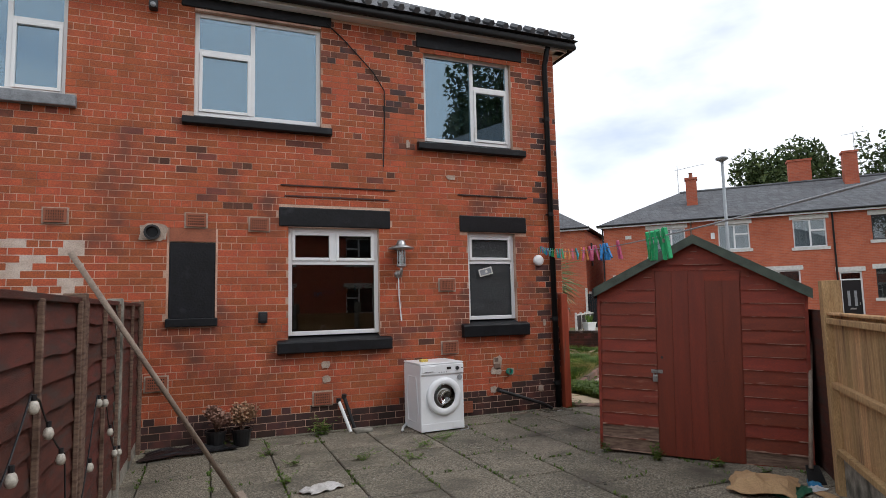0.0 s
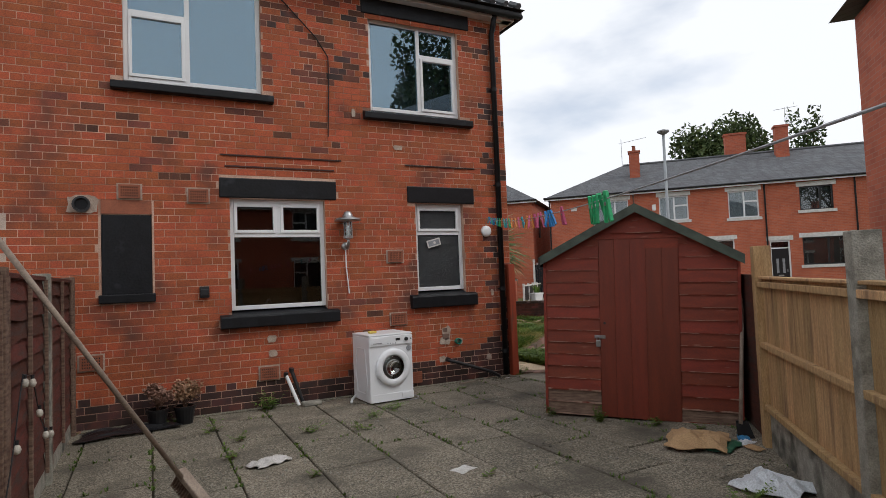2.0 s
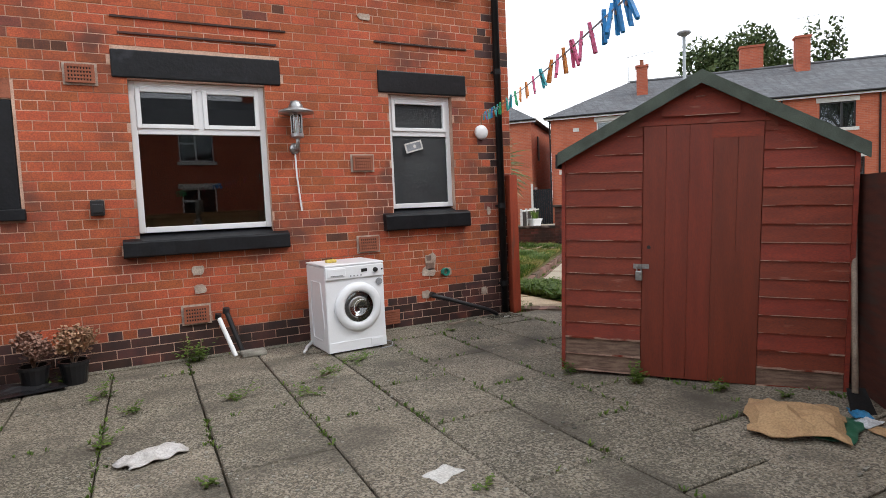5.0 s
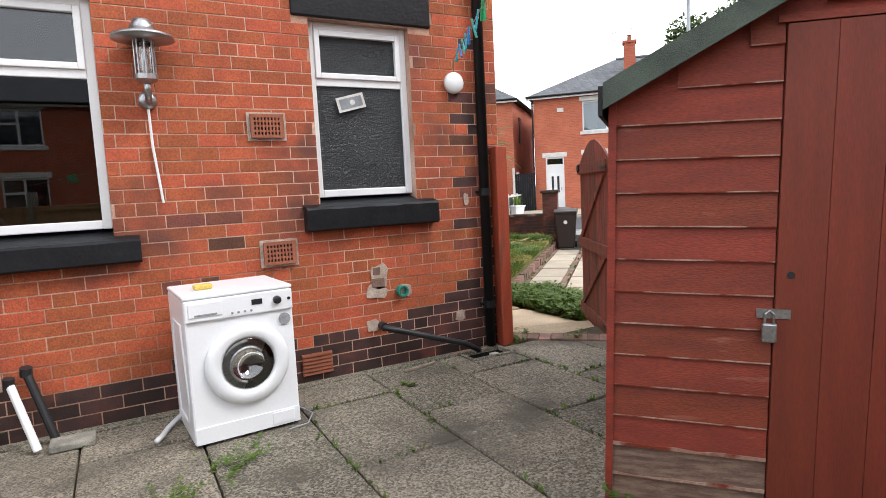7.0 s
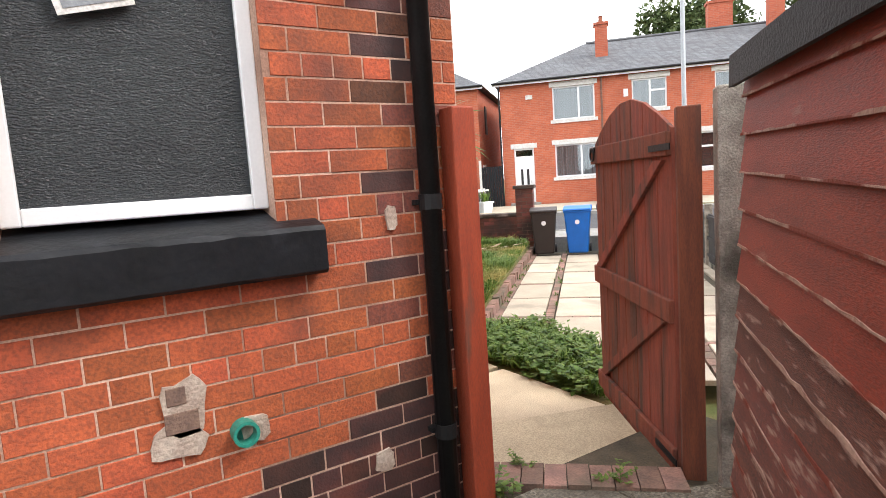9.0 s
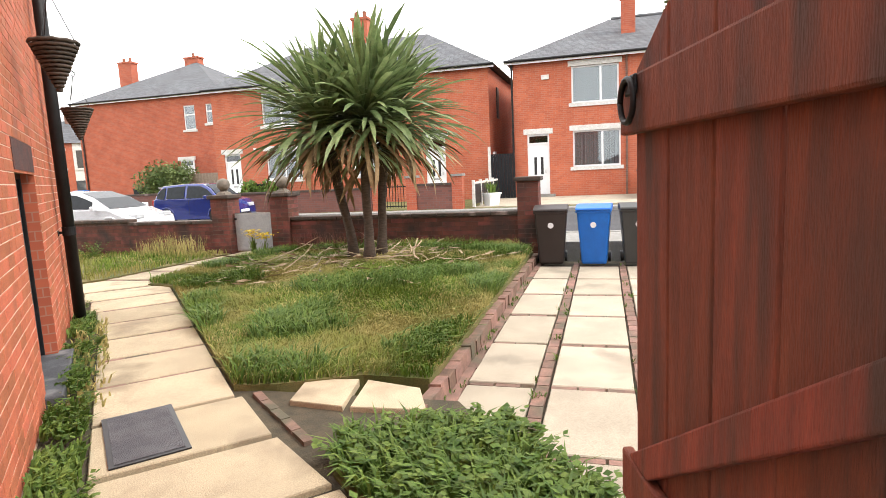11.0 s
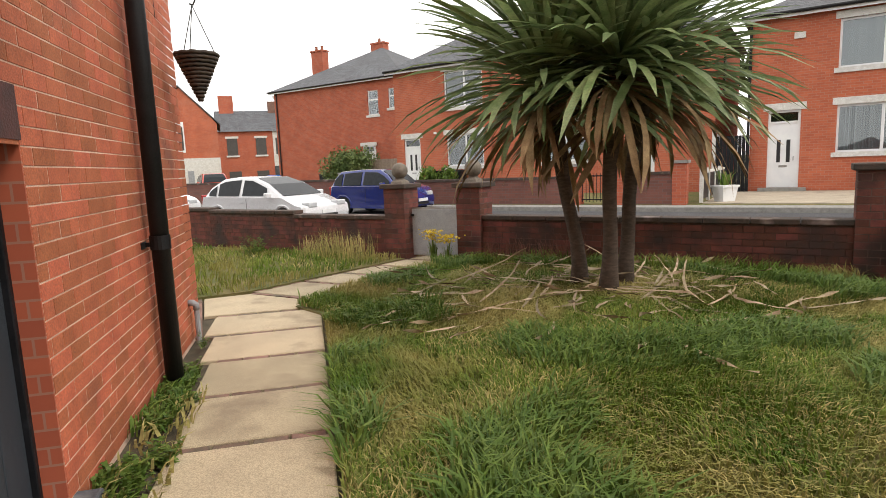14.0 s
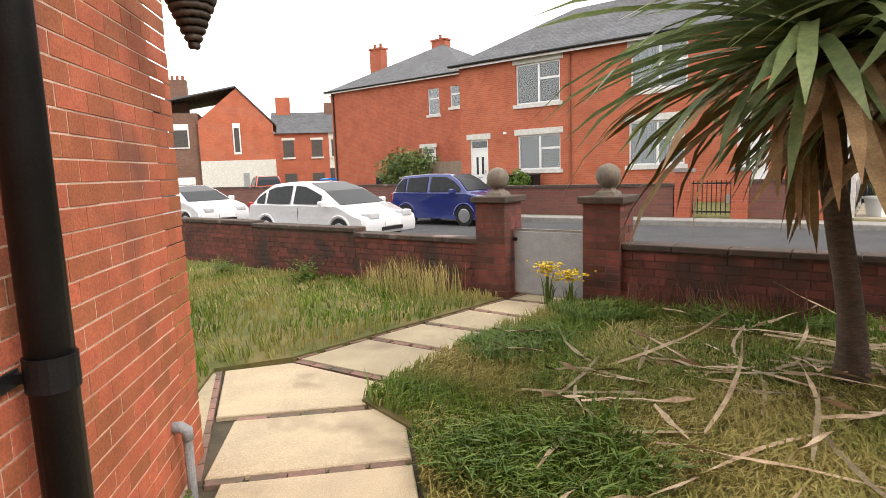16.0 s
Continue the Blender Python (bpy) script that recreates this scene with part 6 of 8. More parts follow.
grass("path_weeds", WALLSTRIP, 2000, 0.09, WEED, 9, "weeds and grass between the path and the house wall", lambda x, y, r: noise.noise((y * 1.2, 0, 5)) > -0.1, 0.011, 1.0)
grass("path_weeds", [(5.75, 12.4), (6.1, 12.4), (6.05, 15.5), (5.75, 15.5)], 320, 0.08, GRASS_DRY, 10, "yellowed weeds along the house wall", wide=0.009, lean=1.0)
r, leafy = random.Random(58), Geo()
for _ in range(46):
    y = r.uniform(9.4, 16.2)
    if noise.noise((y * 0.9, 0, 5)) > -0.15:
        b = sprig(10, 0.10, 0.13, 0.045, r)
        leafy.add(b.v, b.f, pose(r.uniform(5.76, 5.98), y, -0.2))
single("weed_leaves", leafy, WEED, pose(0, 0, 0), "broad-leaved weeds along the foot of the side wall", "weed", kind="stuff")
jg, r = Geo(), random.Random(14)
for i in range(420):
    u = r.choice((-2.2, -2.2, -1.5, -0.72, 0.06)) + r.uniform(-0.07, 0.07)
    v = r.uniform(13, 20.6)
    if noise.noise((u * 1.5, v * 1.5, 1)) < 0.05:
        continue
    x, y = from_street(u, v)
    b = leaf_blades(4, 0.03, 0.05, 0.012, r, 0.9)
    jg.add(b.v, b.f, pose(x, y, -0.36))
single("joint_grass", jg, WEED, pose(0, 0, 0), "tufts of grass in the joints of the drive", "grass", kind="stuff")
for i, (x, y, n, h) in enumerate(((8.75, 20.3, 26, 0.42), (8.95, 20.15, 18, 0.36))):
    w_ = thing("ragwort", pose(x, y, -0.17), "wild plant with yellow flowers beside the path", "plant", "yellow wild plants")
    tagged(part("stems", leaf_blades(n, 0.08, h, 0.02, random.Random(i), 0.25), WEED, w_), kind="stuff")
    fg, rr = Geo(), random.Random(i + 9)
    for _ in range(110):
        b = leaf_blades(3, 0.004, 0.02, 0.03, rr, 1.5)
        fg.add(b.v, b.f, pose(rr.gauss(0, 0.09), rr.gauss(0, 0.09), h * rr.uniform(0.9, 1.25)))
    tagged(part("flower_cluster", fg, YELLOW, w_, "small yellow flower heads"), kind="stuff")
weed(5.82, 16.7, -0.19, 12, 0.05, 0.16, 0.03, 60, label="tall weed by the house corner")
u_, v_ = -12.2, 20.4
weed(*from_street(u_, v_), -0.17, 90, 0.3, 0.4, 0.05, 61, label="leafy shrub-like weed by the front wall", cat="weed")
weed(*from_street(-14.2, 20.2), -0.17, 60, 0.25, 0.35, 0.05, 62, label="leafy shrub-like weed by the front wall", cat="weed")

# the palm
palm = thing("cordyline_palm", pose(10.0, 17.0, -0.06), "three-stemmed cabbage palm with a full spiky green crown", "tree")
HEADS = []
for (bx, by), (tx, ty, tz) in zip(((-0.16, 0.26), (-0.08, -0.24), (0.27, 0.05)), ((-0.55, 0.25, 2.28), (-0.02, -0.30, 2.44), (0.55, 0.10, 2.30))):
    pts = [(bx + (tx - bx) * k ** 1.3 + 0.02 * math.sin(k * 9), by + (ty - by) * k ** 1.3, (tz) * k) for k in [i / 9 for i in range(10)]]
    part("trunk", Geo().tube([(pts[0][0], pts[0][1], -0.1)] + pts[1:], [0.13, 0.09, 0.078, 0.075, 0.074, 0.076, 0.08, 0.085, 0.09, 0.09], 14), BARK, palm, smooth=True)
    HEADS.append(Vector((tx, ty, tz)))
leaf_mesh = []
r = random.Random(21)
for k in range(10):
    g, L, n = Geo(), 1.22 + 0.05 * k, 6
    bend = 0.035 + 0.055 * k
    vs, ang, p = [], 0.0, Vector((0.06, 0, 0))
    for i in range(n + 1):
        t = i / n
        w = 0.055 * (0.55 + 1.2 * t) * (1 - t) ** 0.55 + 0.002
        w = min(w, 0.035)
        fold = 0.25 * w
        vs += [(p.x, -w, p.z + fold), (p.x, 0, p.z), (p.x, w, p.z + fold)]
        ang = -bend * (t ** 1.5) * 2.1
        p = p + Vector((math.cos(ang), 0, math.sin(ang))) * (L / n)
    for i in range(n):
        for j in range(2):
            g.f.append((i * 3 + j, i * 3 + j + 1, (i + 1) * 3 + j + 1, (i + 1) * 3 + j))
    g.v = vs
    leaf_mesh.append(g.mesh("leaf", LEAF, True))
for hd in HEADS:
    for i in range(100):
        f = i / 100
        el = 64 - 74 * f ** 0.85 + r.uniform(-9, 9)
        az = i * 137.5 + r.uniform(-14, 14)
        k = min(9, max(0, int(2 + 7 * f + r.uniform(-2, 2))))
        part("leaf", leaf_mesh[k], None, palm, at=Matrix.Translation(hd + Vector((0, 0, 0.28 - 0.42 * f))) @ Euler((0, 0, radians(az))).to_matrix().to_4x4() @ Euler((r.uniform(-0.3, 0.3), -radians(el), 0)).to_matrix().to_4x4() @ Matrix.Scale(r.uniform(0.82, 1.18), 4))
more, dead = Geo(), Geo()
for hd in HEADS:
    for i in range(270):
        f = i / 270
        el, az = 76 - 98 * f + r.uniform(-12, 12), r.uniform(0, 360)
        k = min(9, max(0, int(2 + 7 * f + r.uniform(-2, 2))))
        me = leaf_mesh[k]
        m = Matrix.Translation(hd + Vector((0, 0, 0.25 - 0.5 * f))) @ Euler((0, 0, radians(az))).to_matrix().to_4x4() @ Euler((r.uniform(-0.4, 0.4), -radians(el), 0)).to_matrix().to_4x4() @ Matrix.Scale(r.uniform(0.7, 1.1), 4)
        (dead if f > 0.86 else more).add([v.co for v in me.vertices], [tuple(p.vertices) for p in me.polygons], m)
    for i in range(34):
        el, az = r.uniform(-88, -66), r.uniform(0, 360)
        me = leaf_mesh[r.randrange(0, 5)]
        m = Matrix.Translation(hd + Vector((0, 0, -0.05 - 0.3 * r.random()))) @ Euler((0, 0, radians(az))).to_matrix().to_4x4() @ Euler((r.uniform(-0.6, 0.6), -radians(el), 0)).to_matrix().to_4x4() @ Matrix.Scale(r.uniform(0.4, 0.7), 4)
        dead.add([v.co for v in me.vertices], [tuple(p.vertices) for p in me.polygons], m)
tagged(part("crown", more, LEAF, palm, smooth=True), kind="stuff")
tagged(part("dead_leaves", dead, LEAF_DRY, palm, "brown hanging dead leaves", smooth=True), kind="stuff")
litter_mesh = []
for k in range(6):
    rr = random.Random(k)
    g, n, vs = Geo(), 7, []
    L, cv = rr.uniform(0.5, 1.1), rr.uniform(-0.5, 0.5)
    for i in range(n + 1):
        t = i / n
        w = 0.0115 * math.sin(math.pi * min(1, 0.12 + t)) + 0.003
        vs += [(t * L, cv * t * t * 0.5 - w, 0.012 + 0.05 * rr.random() * t), (t * L, cv * t * t * 0.5 + w, 0.02 + 0.05 * rr.random() * t)]
    g.v, g.f = vs, [(2 * i, 2 * i + 1, 2 * i + 3, 2 * i + 2) for i in range(n)]
    litter_mesh.append(g.mesh("fallen_leaf", LEAF_STRAW, True))
r = random.Random(31)
for i in range(140):
    a, d = r.uniform(0, 6.28), 0.25 + 2.0 * r.random() ** 0.8
    x, y = 9.75 + d * math.cos(a), 17.0 + d * math.sin(a) * 0.9
    if not inside((x, y), LAWN):
        continue
    ob = new("fallen_leaf", litter_mesh[i % 6])
    ob.matrix_basis = pose(x, y, lawn_z(x, y) + 0.05, r.uniform(-20, 20), r.uniform(-5, 3) if r.random() < 0.95 else -14, r.uniform(0, 360))
    tagged(ob, "long dry straw-coloured palm leaf fallen on the lawn", "leaf", "fallen palm leaves")

crumpled("litter", 0.08, 0.06, 0.04, CLOTH_WHITE, pose(8.45, 15.08, -0.11, 0, 0, 30), "small white scrap of litter on the lawn", "litter", 41, 6, False)

# gable fittings
soil = thing("soil_pipe", pose(5.79, 15.72, 0), "thick black soil pipe on the side wall", "drainpipe")
part("pipe", Geo().cyl((0, 0, -0.2), (0, 0, 5.5), 0.064, 0.064, 18), BLACK_METAL, soil, smooth=True)
for z in (0.86, 2.9):
    part("collar", Geo().cyl((0, 0, z), (0, 0, z + 0.1), 0.071, 0.071, 18), BLACK_METAL, soil)
    part("bracket", Geo().box(-0.11, -0.012, z + 0.02, 0.0, 0.012, z + 0.05).box(-0.12, -0.1, z + 0.01, -0.1, 0.02, z + 0.06), BLACK_METAL, soil)
stub = thing("vent_pipe", pose(5.75, 16.95, 0), "short grey vent pipe at the foot of the side wall", "pipe")
part("pipe", Geo().cyl((0, 0, -0.2), (0, 0, 0.14), 0.024, 0.024, 12), GREY_PLASTIC, stub)
part("elbow", Geo().tube([(0, 0, 0.12), (0, 0, 0.17), (-0.03, 0, 0.19), (-0.08, 0, 0.19)], 0.03, 12), GREY_PLASTIC, stub, smooth=True)


def basket(x, y, z):
    """z: the rim's height."""
    b = thing("hanging_basket", pose(x, y, z), "dark wicker cone basket hanging from a wall bracket", "hanging basket", "baskets on the side wall")
    for k in range(13):
        t = k / 12
        rad = 0.165 * (1 - t) + 0.012
        part("weave", Geo().tube([(rad * math.cos(a) * (1 + 0.02 * math.sin(9 * a + k)), rad * math.sin(a), -0.38 * t + 0.004 * math.sin(11 * a + 2 * k)) for a in [j * math.pi / 12 for j in range(25)]], 0.016, 6), WICKER, b, smooth=True)
    part("liner", Geo().lathe([(0.15, 0.0), (0.01, -0.36)], 16), WICKER, b)
    for k in range(3):
        a = k * 2.1
        part("chain", Geo().cyl((0.16 * math.cos(a), 0.16 * math.sin(a), 0), (0, 0, 0.42), 0.004, 0.004, 5), BLACK_METAL, b)
    part("bracket", Geo().tube([(5.68 - x, 0, 0.30), (5.68 - x, 0, 0.5), (-0.12, 0, 0.53), (-0.02, 0, 0.50), (0.03, 0, 0.46), (0.01, 0, 0.42), (-0.02, 0, 0.43)], 0.008, 6), BLACK_METAL, b)
    return b


basket(5.99, 16.8, 2.42)
basket(5.98, 13.6, 2.60)
DOORMAT = mat("grey_doormat", (0.13, 0.13, 0.14), (0.09, 0.09, 0.1), 1.0, fine=180, bump=0.9)
mat_ob = thing("doormat", pose(6.28, 11.75, -0.184, 0, 0, 3), "flat grey rubber-backed doormat on the path", "doormat")
part("mat_top", Geo().box(-0.19, -0.39, 0, 0.19, 0.39, 0.015), DOORMAT, mat_ob)
part("border", wall_geo(-0.22, 0.22, -0.42, 0.42, 0.01, [(-0.19, 0.19, -0.39, 0.39)]), DARK_PLASTIC, mat_ob, "black rubber border", at=pose(0, 0, 0.01, -90))

# front garden wall, pillars, gate, bins
WALL_PIECES = [(-24.0, -18.0, 0.70), (-18.0, -14.2, 0.66), (-14.2, -11.6, 0.62), (-11.6, -9.3, 0.55), (-7.42, -2.58, 0.58)]
front_walls = []
for a, b, h in WALL_PIECES:
    w_ = thing("garden_wall", STREET @ pose(a, 20.86, 0), "low weathered brick garden wall with dark coping", "wall", kind="structure")
    part("core", Geo().box(0, 0.012, -0.45, b - a, 0.22, h - 0.07), GARDEN_MORTAR, w_)
    n = max(1, int((b - a) / 0.5))
    for i in range(n):
        part("coping", Geo().box((b - a) * i / n + 0.004, -0.03, h - 0.07, (b - a) * (i + 1) / n - 0.004, 0.26, h), COPING, w_, bevel=0.012)
    front_walls.append((w_, b - a, h - 0.07))


def pillar(u, w, top, ball, v=20.78, bed=-0.45):
    p = thing("gate_pillar", STREET @ pose(u, v, 0), "weathered brick gate pillar" + (" topped by a stone ball" if ball else " with a flat stone cap"), "pillar", "pillars of the front wall")
    part("core", Geo().box(0.012, 0.012, bed, w - 0.012, w - 0.012, top - 0.08), GARDEN_MORTAR, p)
    for side, m in enumerate((pose(0, 0.012, 0), pose(w - 0.012, 0, 0, 0, 0, 90), pose(w, w - 0.012, 0, 0, 0, 180), pose(0.012, w, 0, 0, 0, -90))):
        if side == 2:
            continue
        g, k, z = Geo(), 0, bed + 0.1
        while z < top - 0.1:
            cut = w * (0.62 if (k + side) % 2 else 0.34)
            for x0, x1 in ((0.014, cut - 0.005), (cut + 0.005, w - 0.014)):
                bb = brick_geo(x1 - x0, min(0.076, top - 0.085 - z))
                g.add(bb.v, bb.f, m @ pose((x0 + x1) / 2, 0, z))
            z, k = z + 0.086, k + 1
        tagged(part("brickwork", g, GARDEN_BRICK, p), kind="stuff")
    part("cap", Geo().box(-0.04, -0.04, top - 0.08, w + 0.04, w + 0.04, top), COPING, p, bevel=0.015)
    if ball:
        part("plinth", Geo().lathe([(0.17, 0), (0.15, 0.04), (0.09, 0.07), (0.07, 0.10)], 4, pose(w / 2, w / 2, top, 0, 0, 45)), mat("weathered_stone", (0.24, 0.2, 0.16), (0.16, 0.14, 0.115), 0.95, scale=12, bump=0.6) if "weathered_stone" not in bpy.data.materials else bpy.data.materials["weathered_stone"], p)
        prof = [(0.14 * math.sin(math.pi * k / 12) + 0.001, top + 0.22 - 0.14 * math.cos(math.pi * k / 12)) for k in range(13)]
        part("ball", Geo().lathe(prof, 20, pose(w / 2, w / 2, 0)), bpy.data.materials["weathered_stone"], p, "round stone ball finial", smooth=True)
    return p


pillar(-9.32, 0.45, 1.10, True)
pillar(-7.86, 0.45, 1.10, True)
pillar(-2.60, 0.42, 1.22, False)
pillar(0.57, 0.44, 1.24, False)
fgate = thing("front_gate", STREET @ pose(-8.85, 20.95, -0.16), "low solid grey-painted sheet gate between pillars", "gate")
part("sheet", Geo().box(0.02, 0, 0.04, 0.97, 0.02, 0.82), mat("grey_gate_paint", (0.42, 0.44, 0.46), (0.36, 0.38, 0.40), 0.6, bump=0.1), fgate, bevel=0.004)
part("frame", Geo().box(0.0, 0.021, 0.02, 0.03, 0.05, 0.85).box(0.96, 0.021, 0.02, 0.99, 0.05, 0.85).box(0.03, 0.021, 0.8, 0.96, 0.05, 0.85).box(0.03, 0.021, 0.02, 0.96, 0.05, 0.06), STEEL, fgate)
part("latch", Geo().box(0.0, -0.02, 0.7, 0.06, 0.0, 0.74), BLACK_METAL, fgate)


def wheelie_bin(u, v, colour, label, turn=0):
    b = thing("wheelie_bin", STREET @ pose(u, v, -0.355, 0, 0, turn), label, "bin", "wheelie bins on the drive")
    g = Geo()
    g.add([(-0.21, -0.24, 0.03), (0.21, -0.24, 0.03), (0.21, 0.2, 0.03), (-0.21, 0.2, 0.03), (-0.28, -0.32, 0.95), (0.28, -0.32, 0.95), (0.28, 0.33, 0.95), (-0.28, 0.33, 0.95)], [(3, 2, 1, 0), (4, 5, 6, 7), (0, 1, 5, 4), (1, 2, 6, 5), (2, 3, 7, 6), (3, 0, 4, 7)])
    part("body", g, colour, b, bevel=0.03)
    part("rim", Geo().box(-0.295, -0.335, 0.93, 0.295, 0.345, 0.975), colour, b, bevel=0.01)
    lid = Geo().prism([(-0.30, -0.36, 0.978), (-0.30, -0.34, 1.01), (-0.30, -0.1, 1.06), (-0.30, 0.2, 1.06), (-0.30, 0.36, 1.02), (-0.30, 0.36, 0.978)], (0.6, 0, 0))
    part("lid", lid, colour, b, bevel=0.015)
    part("handle", Geo().tube([(-0.2, 0.36, 0.98), (-0.2, 0.41, 0.98), (0.2, 0.41, 0.98), (0.2, 0.36, 0.98)], 0.016, 8), colour, b, smooth=True)
    for x in (-0.24, 0.24):
        part("wheel", Geo().cyl((x - 0.025, 0.24, 0.1), (x + 0.025, 0.24, 0.1), 0.1, 0.1, 18), DARK_PLASTIC, b)
    part("emblem", Geo().lathe([(0.05, 0), (0.05, 0.004)], 18, pose(0, -0.305, 0.72, 85)), WHITE_PVC, b, "round white emblem")
    return b


wheelie_bin(-1.93, 20.42, plain("brown_black_bin", (0.035, 0.025, 0.022), 0.5), "dark brown wheelie bin with closed lid", 2)
wheelie_bin(-1.18, 20.40, plain("bright_blue_bin", (0.008, 0.16, 0.62), 0.45), "bright blue wheelie bin with closed lid", -3)
wheelie_bin(-0.47, 20.42, plain("grey_bin", (0.05, 0.052, 0.05), 0.5), "dark grey wheelie bin with closed lid", 2)
wheelie_bin(0.16, 20.40, plain("green_bin", (0.02, 0.075, 0.035), 0.5), "dark green wheelie bin with closed lid", 4)
df = thing("panel_fence", STREET @ pose(1.12, 0, -0.4, 0, 0, 90), "dark brown low fence panels with pale concrete posts by the drive", "fence")
for a, b in ((14.5, 16.3), (16.4, 18.2), (18.3, 20.1)):
    part("panel", Geo().box(a, 0, 0.02, b, 0.03, 0.95), mat("dark_fence_panel", (0.05, 0.048, 0.048), (0.035, 0.033, 0.033), 0.8, scale=6, bump=0.4) if "dark_fence_panel" not in bpy.data.materials else bpy.data.materials["dark_fence_panel"], df)
    for z in (0.2, 0.5, 0.86):
        part("rail", Geo().box(a, 0.031, z, b, 0.055, z + 0.06), bpy.data.materials["dark_fence_panel"], df)
    part("gravel_board", Geo().box(a, -0.01, -0.1, b, 0.04, 0.1), CONCRETE, df)
for a in (16.35, 18.25, 20.15):
    part("post", Geo().box(a - 0.05, -0.04, -0.1, a + 0.05, 0.08, 1.12), CONCRETE, df, "pale concrete fence post", bevel=0.008)
lp = thing("street_lamp", STREET @ pose(1.26, 21.6, -0.1), "grey steel street lamp on the footway", "street lamp")
part("pole", Geo().tube([(0, 0, 0), (0, 0, 1.2), (0, 0, 1.25), (0, 0, 6.2)], [0.075, 0.075, 0.055, 0.045], 14), plain("grey_steel_paint", (0.33, 0.36, 0.38), 0.5), lp, smooth=True)
part("head", Geo().lathe([(0.05, 6.15), (0.2, 6.24), (0.19, 6.29), (0.05, 6.33)], 18), plain("lamp_head", (0.25, 0.26, 0.27), 0.4), lp, smooth=True)

# ---- houses across the street ----
FAR_RED2 = brick_far("far_orange_brick", (0.49, 0.128, 0.06), (0.40, 0.098, 0.048), (0.40, 0.2, 0.14))
BLIND = mat("vertical_blind", (0.5, 0.51, 0.5), (0.2, 0.2, 0.2), 0.9, scale=3, fine=8, bump=0, stretch=(9, 9, 0.02))
BLACK_DOOR = plain("black_door", (0.012, 0.012, 0.014), 0.3)


def far_window(house, x0, x1, z0, z1, panes, frame_mat=WHITE_PVC, blind=None, lintel=0.0, sill=True, ajar=None, y=0.0, stone=WHITE_PAINT):
    """A window of a far house as a part: frame, panes, stone sill and lintel."""
    w, h, f = x1 - x0, z1 - z0, 0.07
    win = part("window", Geo().box(x0, y + 0.08, z0, x0 + f, y + 0.16, z1).box(x1 - f, y + 0.08, z0, x1, y + 0.16, z1).box(x0 + f, y + 0.08, z0, x1 - f, y + 0.16, z0 + f).box(x0 + f, y + 0.08, z1 - f, x1 - f, y + 0.16, z1), frame_mat, house)
    for a, b, c, d in panes:
        if b < 0.99:
            part("mullion", Geo().box(x0 + b * w - 0.045, y + 0.075, z0 + f + c * (h - 2 * f), x0 + b * w + 0.045, y + 0.155, z0 + f + d * (h - 2 * f)), frame_mat, win)
        if d < 0.99:
            part("transom", Geo().box(x0 + max(a * w, f), y + 0.077, z0 + d * h - 0.045, x0 + min(b * w, w - f), y + 0.15, z0 + d * h + 0.045), frame_mat, win)
        turn = None
        pane = part("pane", Geo().box(x0 + max(a * w, f), y + 0.11, z0 + max(c * h, f), x0 + min(b * w, w - f), y + 0.12, z0 + min(d * h, h - f), turn), FAR_GLASS, win)
        pane.visible_shadow = False
    # Without a blind, a dark sheet stands for the shaded room.
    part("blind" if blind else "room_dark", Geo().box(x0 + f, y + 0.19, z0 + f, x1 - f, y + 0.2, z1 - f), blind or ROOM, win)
    if sill:
        part("sill", Geo().box(x0 - 0.12, y - 0.07, z0 - 0.16, x1 + 0.12, y + 0.08, z0), stone, win)
    if lintel:
        part("lintel", Geo().box(x0 - 0.14, y - 0.03, z1, x1 + 0.14, y + 0.1, z1 + lintel), stone, win)


def far_door(house, x0, x1, z0, z1, colour, lintel=True, frame_mat=WHITE_PVC, y=0.0):
    d = part("door", Geo().box(x0, y + 0.06, z0, x0 + 0.08, y + 0.16, z1).box(x1 - 0.08, y + 0.06, z0, x1, y + 0.16, z1).box(x0 + 0.08, y + 0.06, z1 - 0.08, x1 - 0.08, y + 0.16, z1).box(x0 + 0.08, y + 0.06, z1 - 0.45, x1 - 0.08, y + 0.16, z1 - 0.38), frame_mat, house)
    part("leaf", Geo().box(x0 + 0.08, y + 0.09, z0, x1 - 0.08, y + 0.14, z1 - 0.45), colour, d)
    part("fanlight", Geo().box(x0 + 0.08, y + 0.1, z1 - 0.38, x1 - 0.08, y + 0.12, z1 - 0.08), GLASS_DARK, d)
    # Dark sheet as the shade behind the fanlight.
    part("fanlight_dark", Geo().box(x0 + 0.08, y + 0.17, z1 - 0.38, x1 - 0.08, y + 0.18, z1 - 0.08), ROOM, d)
    xm = (x0 + x1) / 2
    for k in (-1, 1):
        part("glazing", Geo().box(xm + k * 0.15 - 0.06, y + 0.083, z0 + 0.9, xm + k * 0.15 + 0.06, y + 0.092, z0 + 1.7), DARK_PLASTIC if colour is not BLACK_DOOR else GREY_PLASTIC, d)
    part("letter_plate", Geo().box(xm - 0.13, y + 0.08, z0 + 0.72, xm + 0.13, y + 0.09, z0 + 0.8), STEEL, d)
    part("handle", Geo().box(x1 - 0.2, y + 0.04, z0 + 0.95, x1 - 0.17, y + 0.09, z0 + 1.1), STEEL, d)
    part("step", Geo().box(x0 - 0.25, y - 0.35, z0 - 0.3, x1 + 0.25, y + 0.1, z0), KERB, d)
    if lintel:
        part("lintel", Geo().box(x0 - 0.16, y - 0.03, z1, x1 + 0.16, y + 0.1, z1 + 0.25), WHITE_PAINT, d)


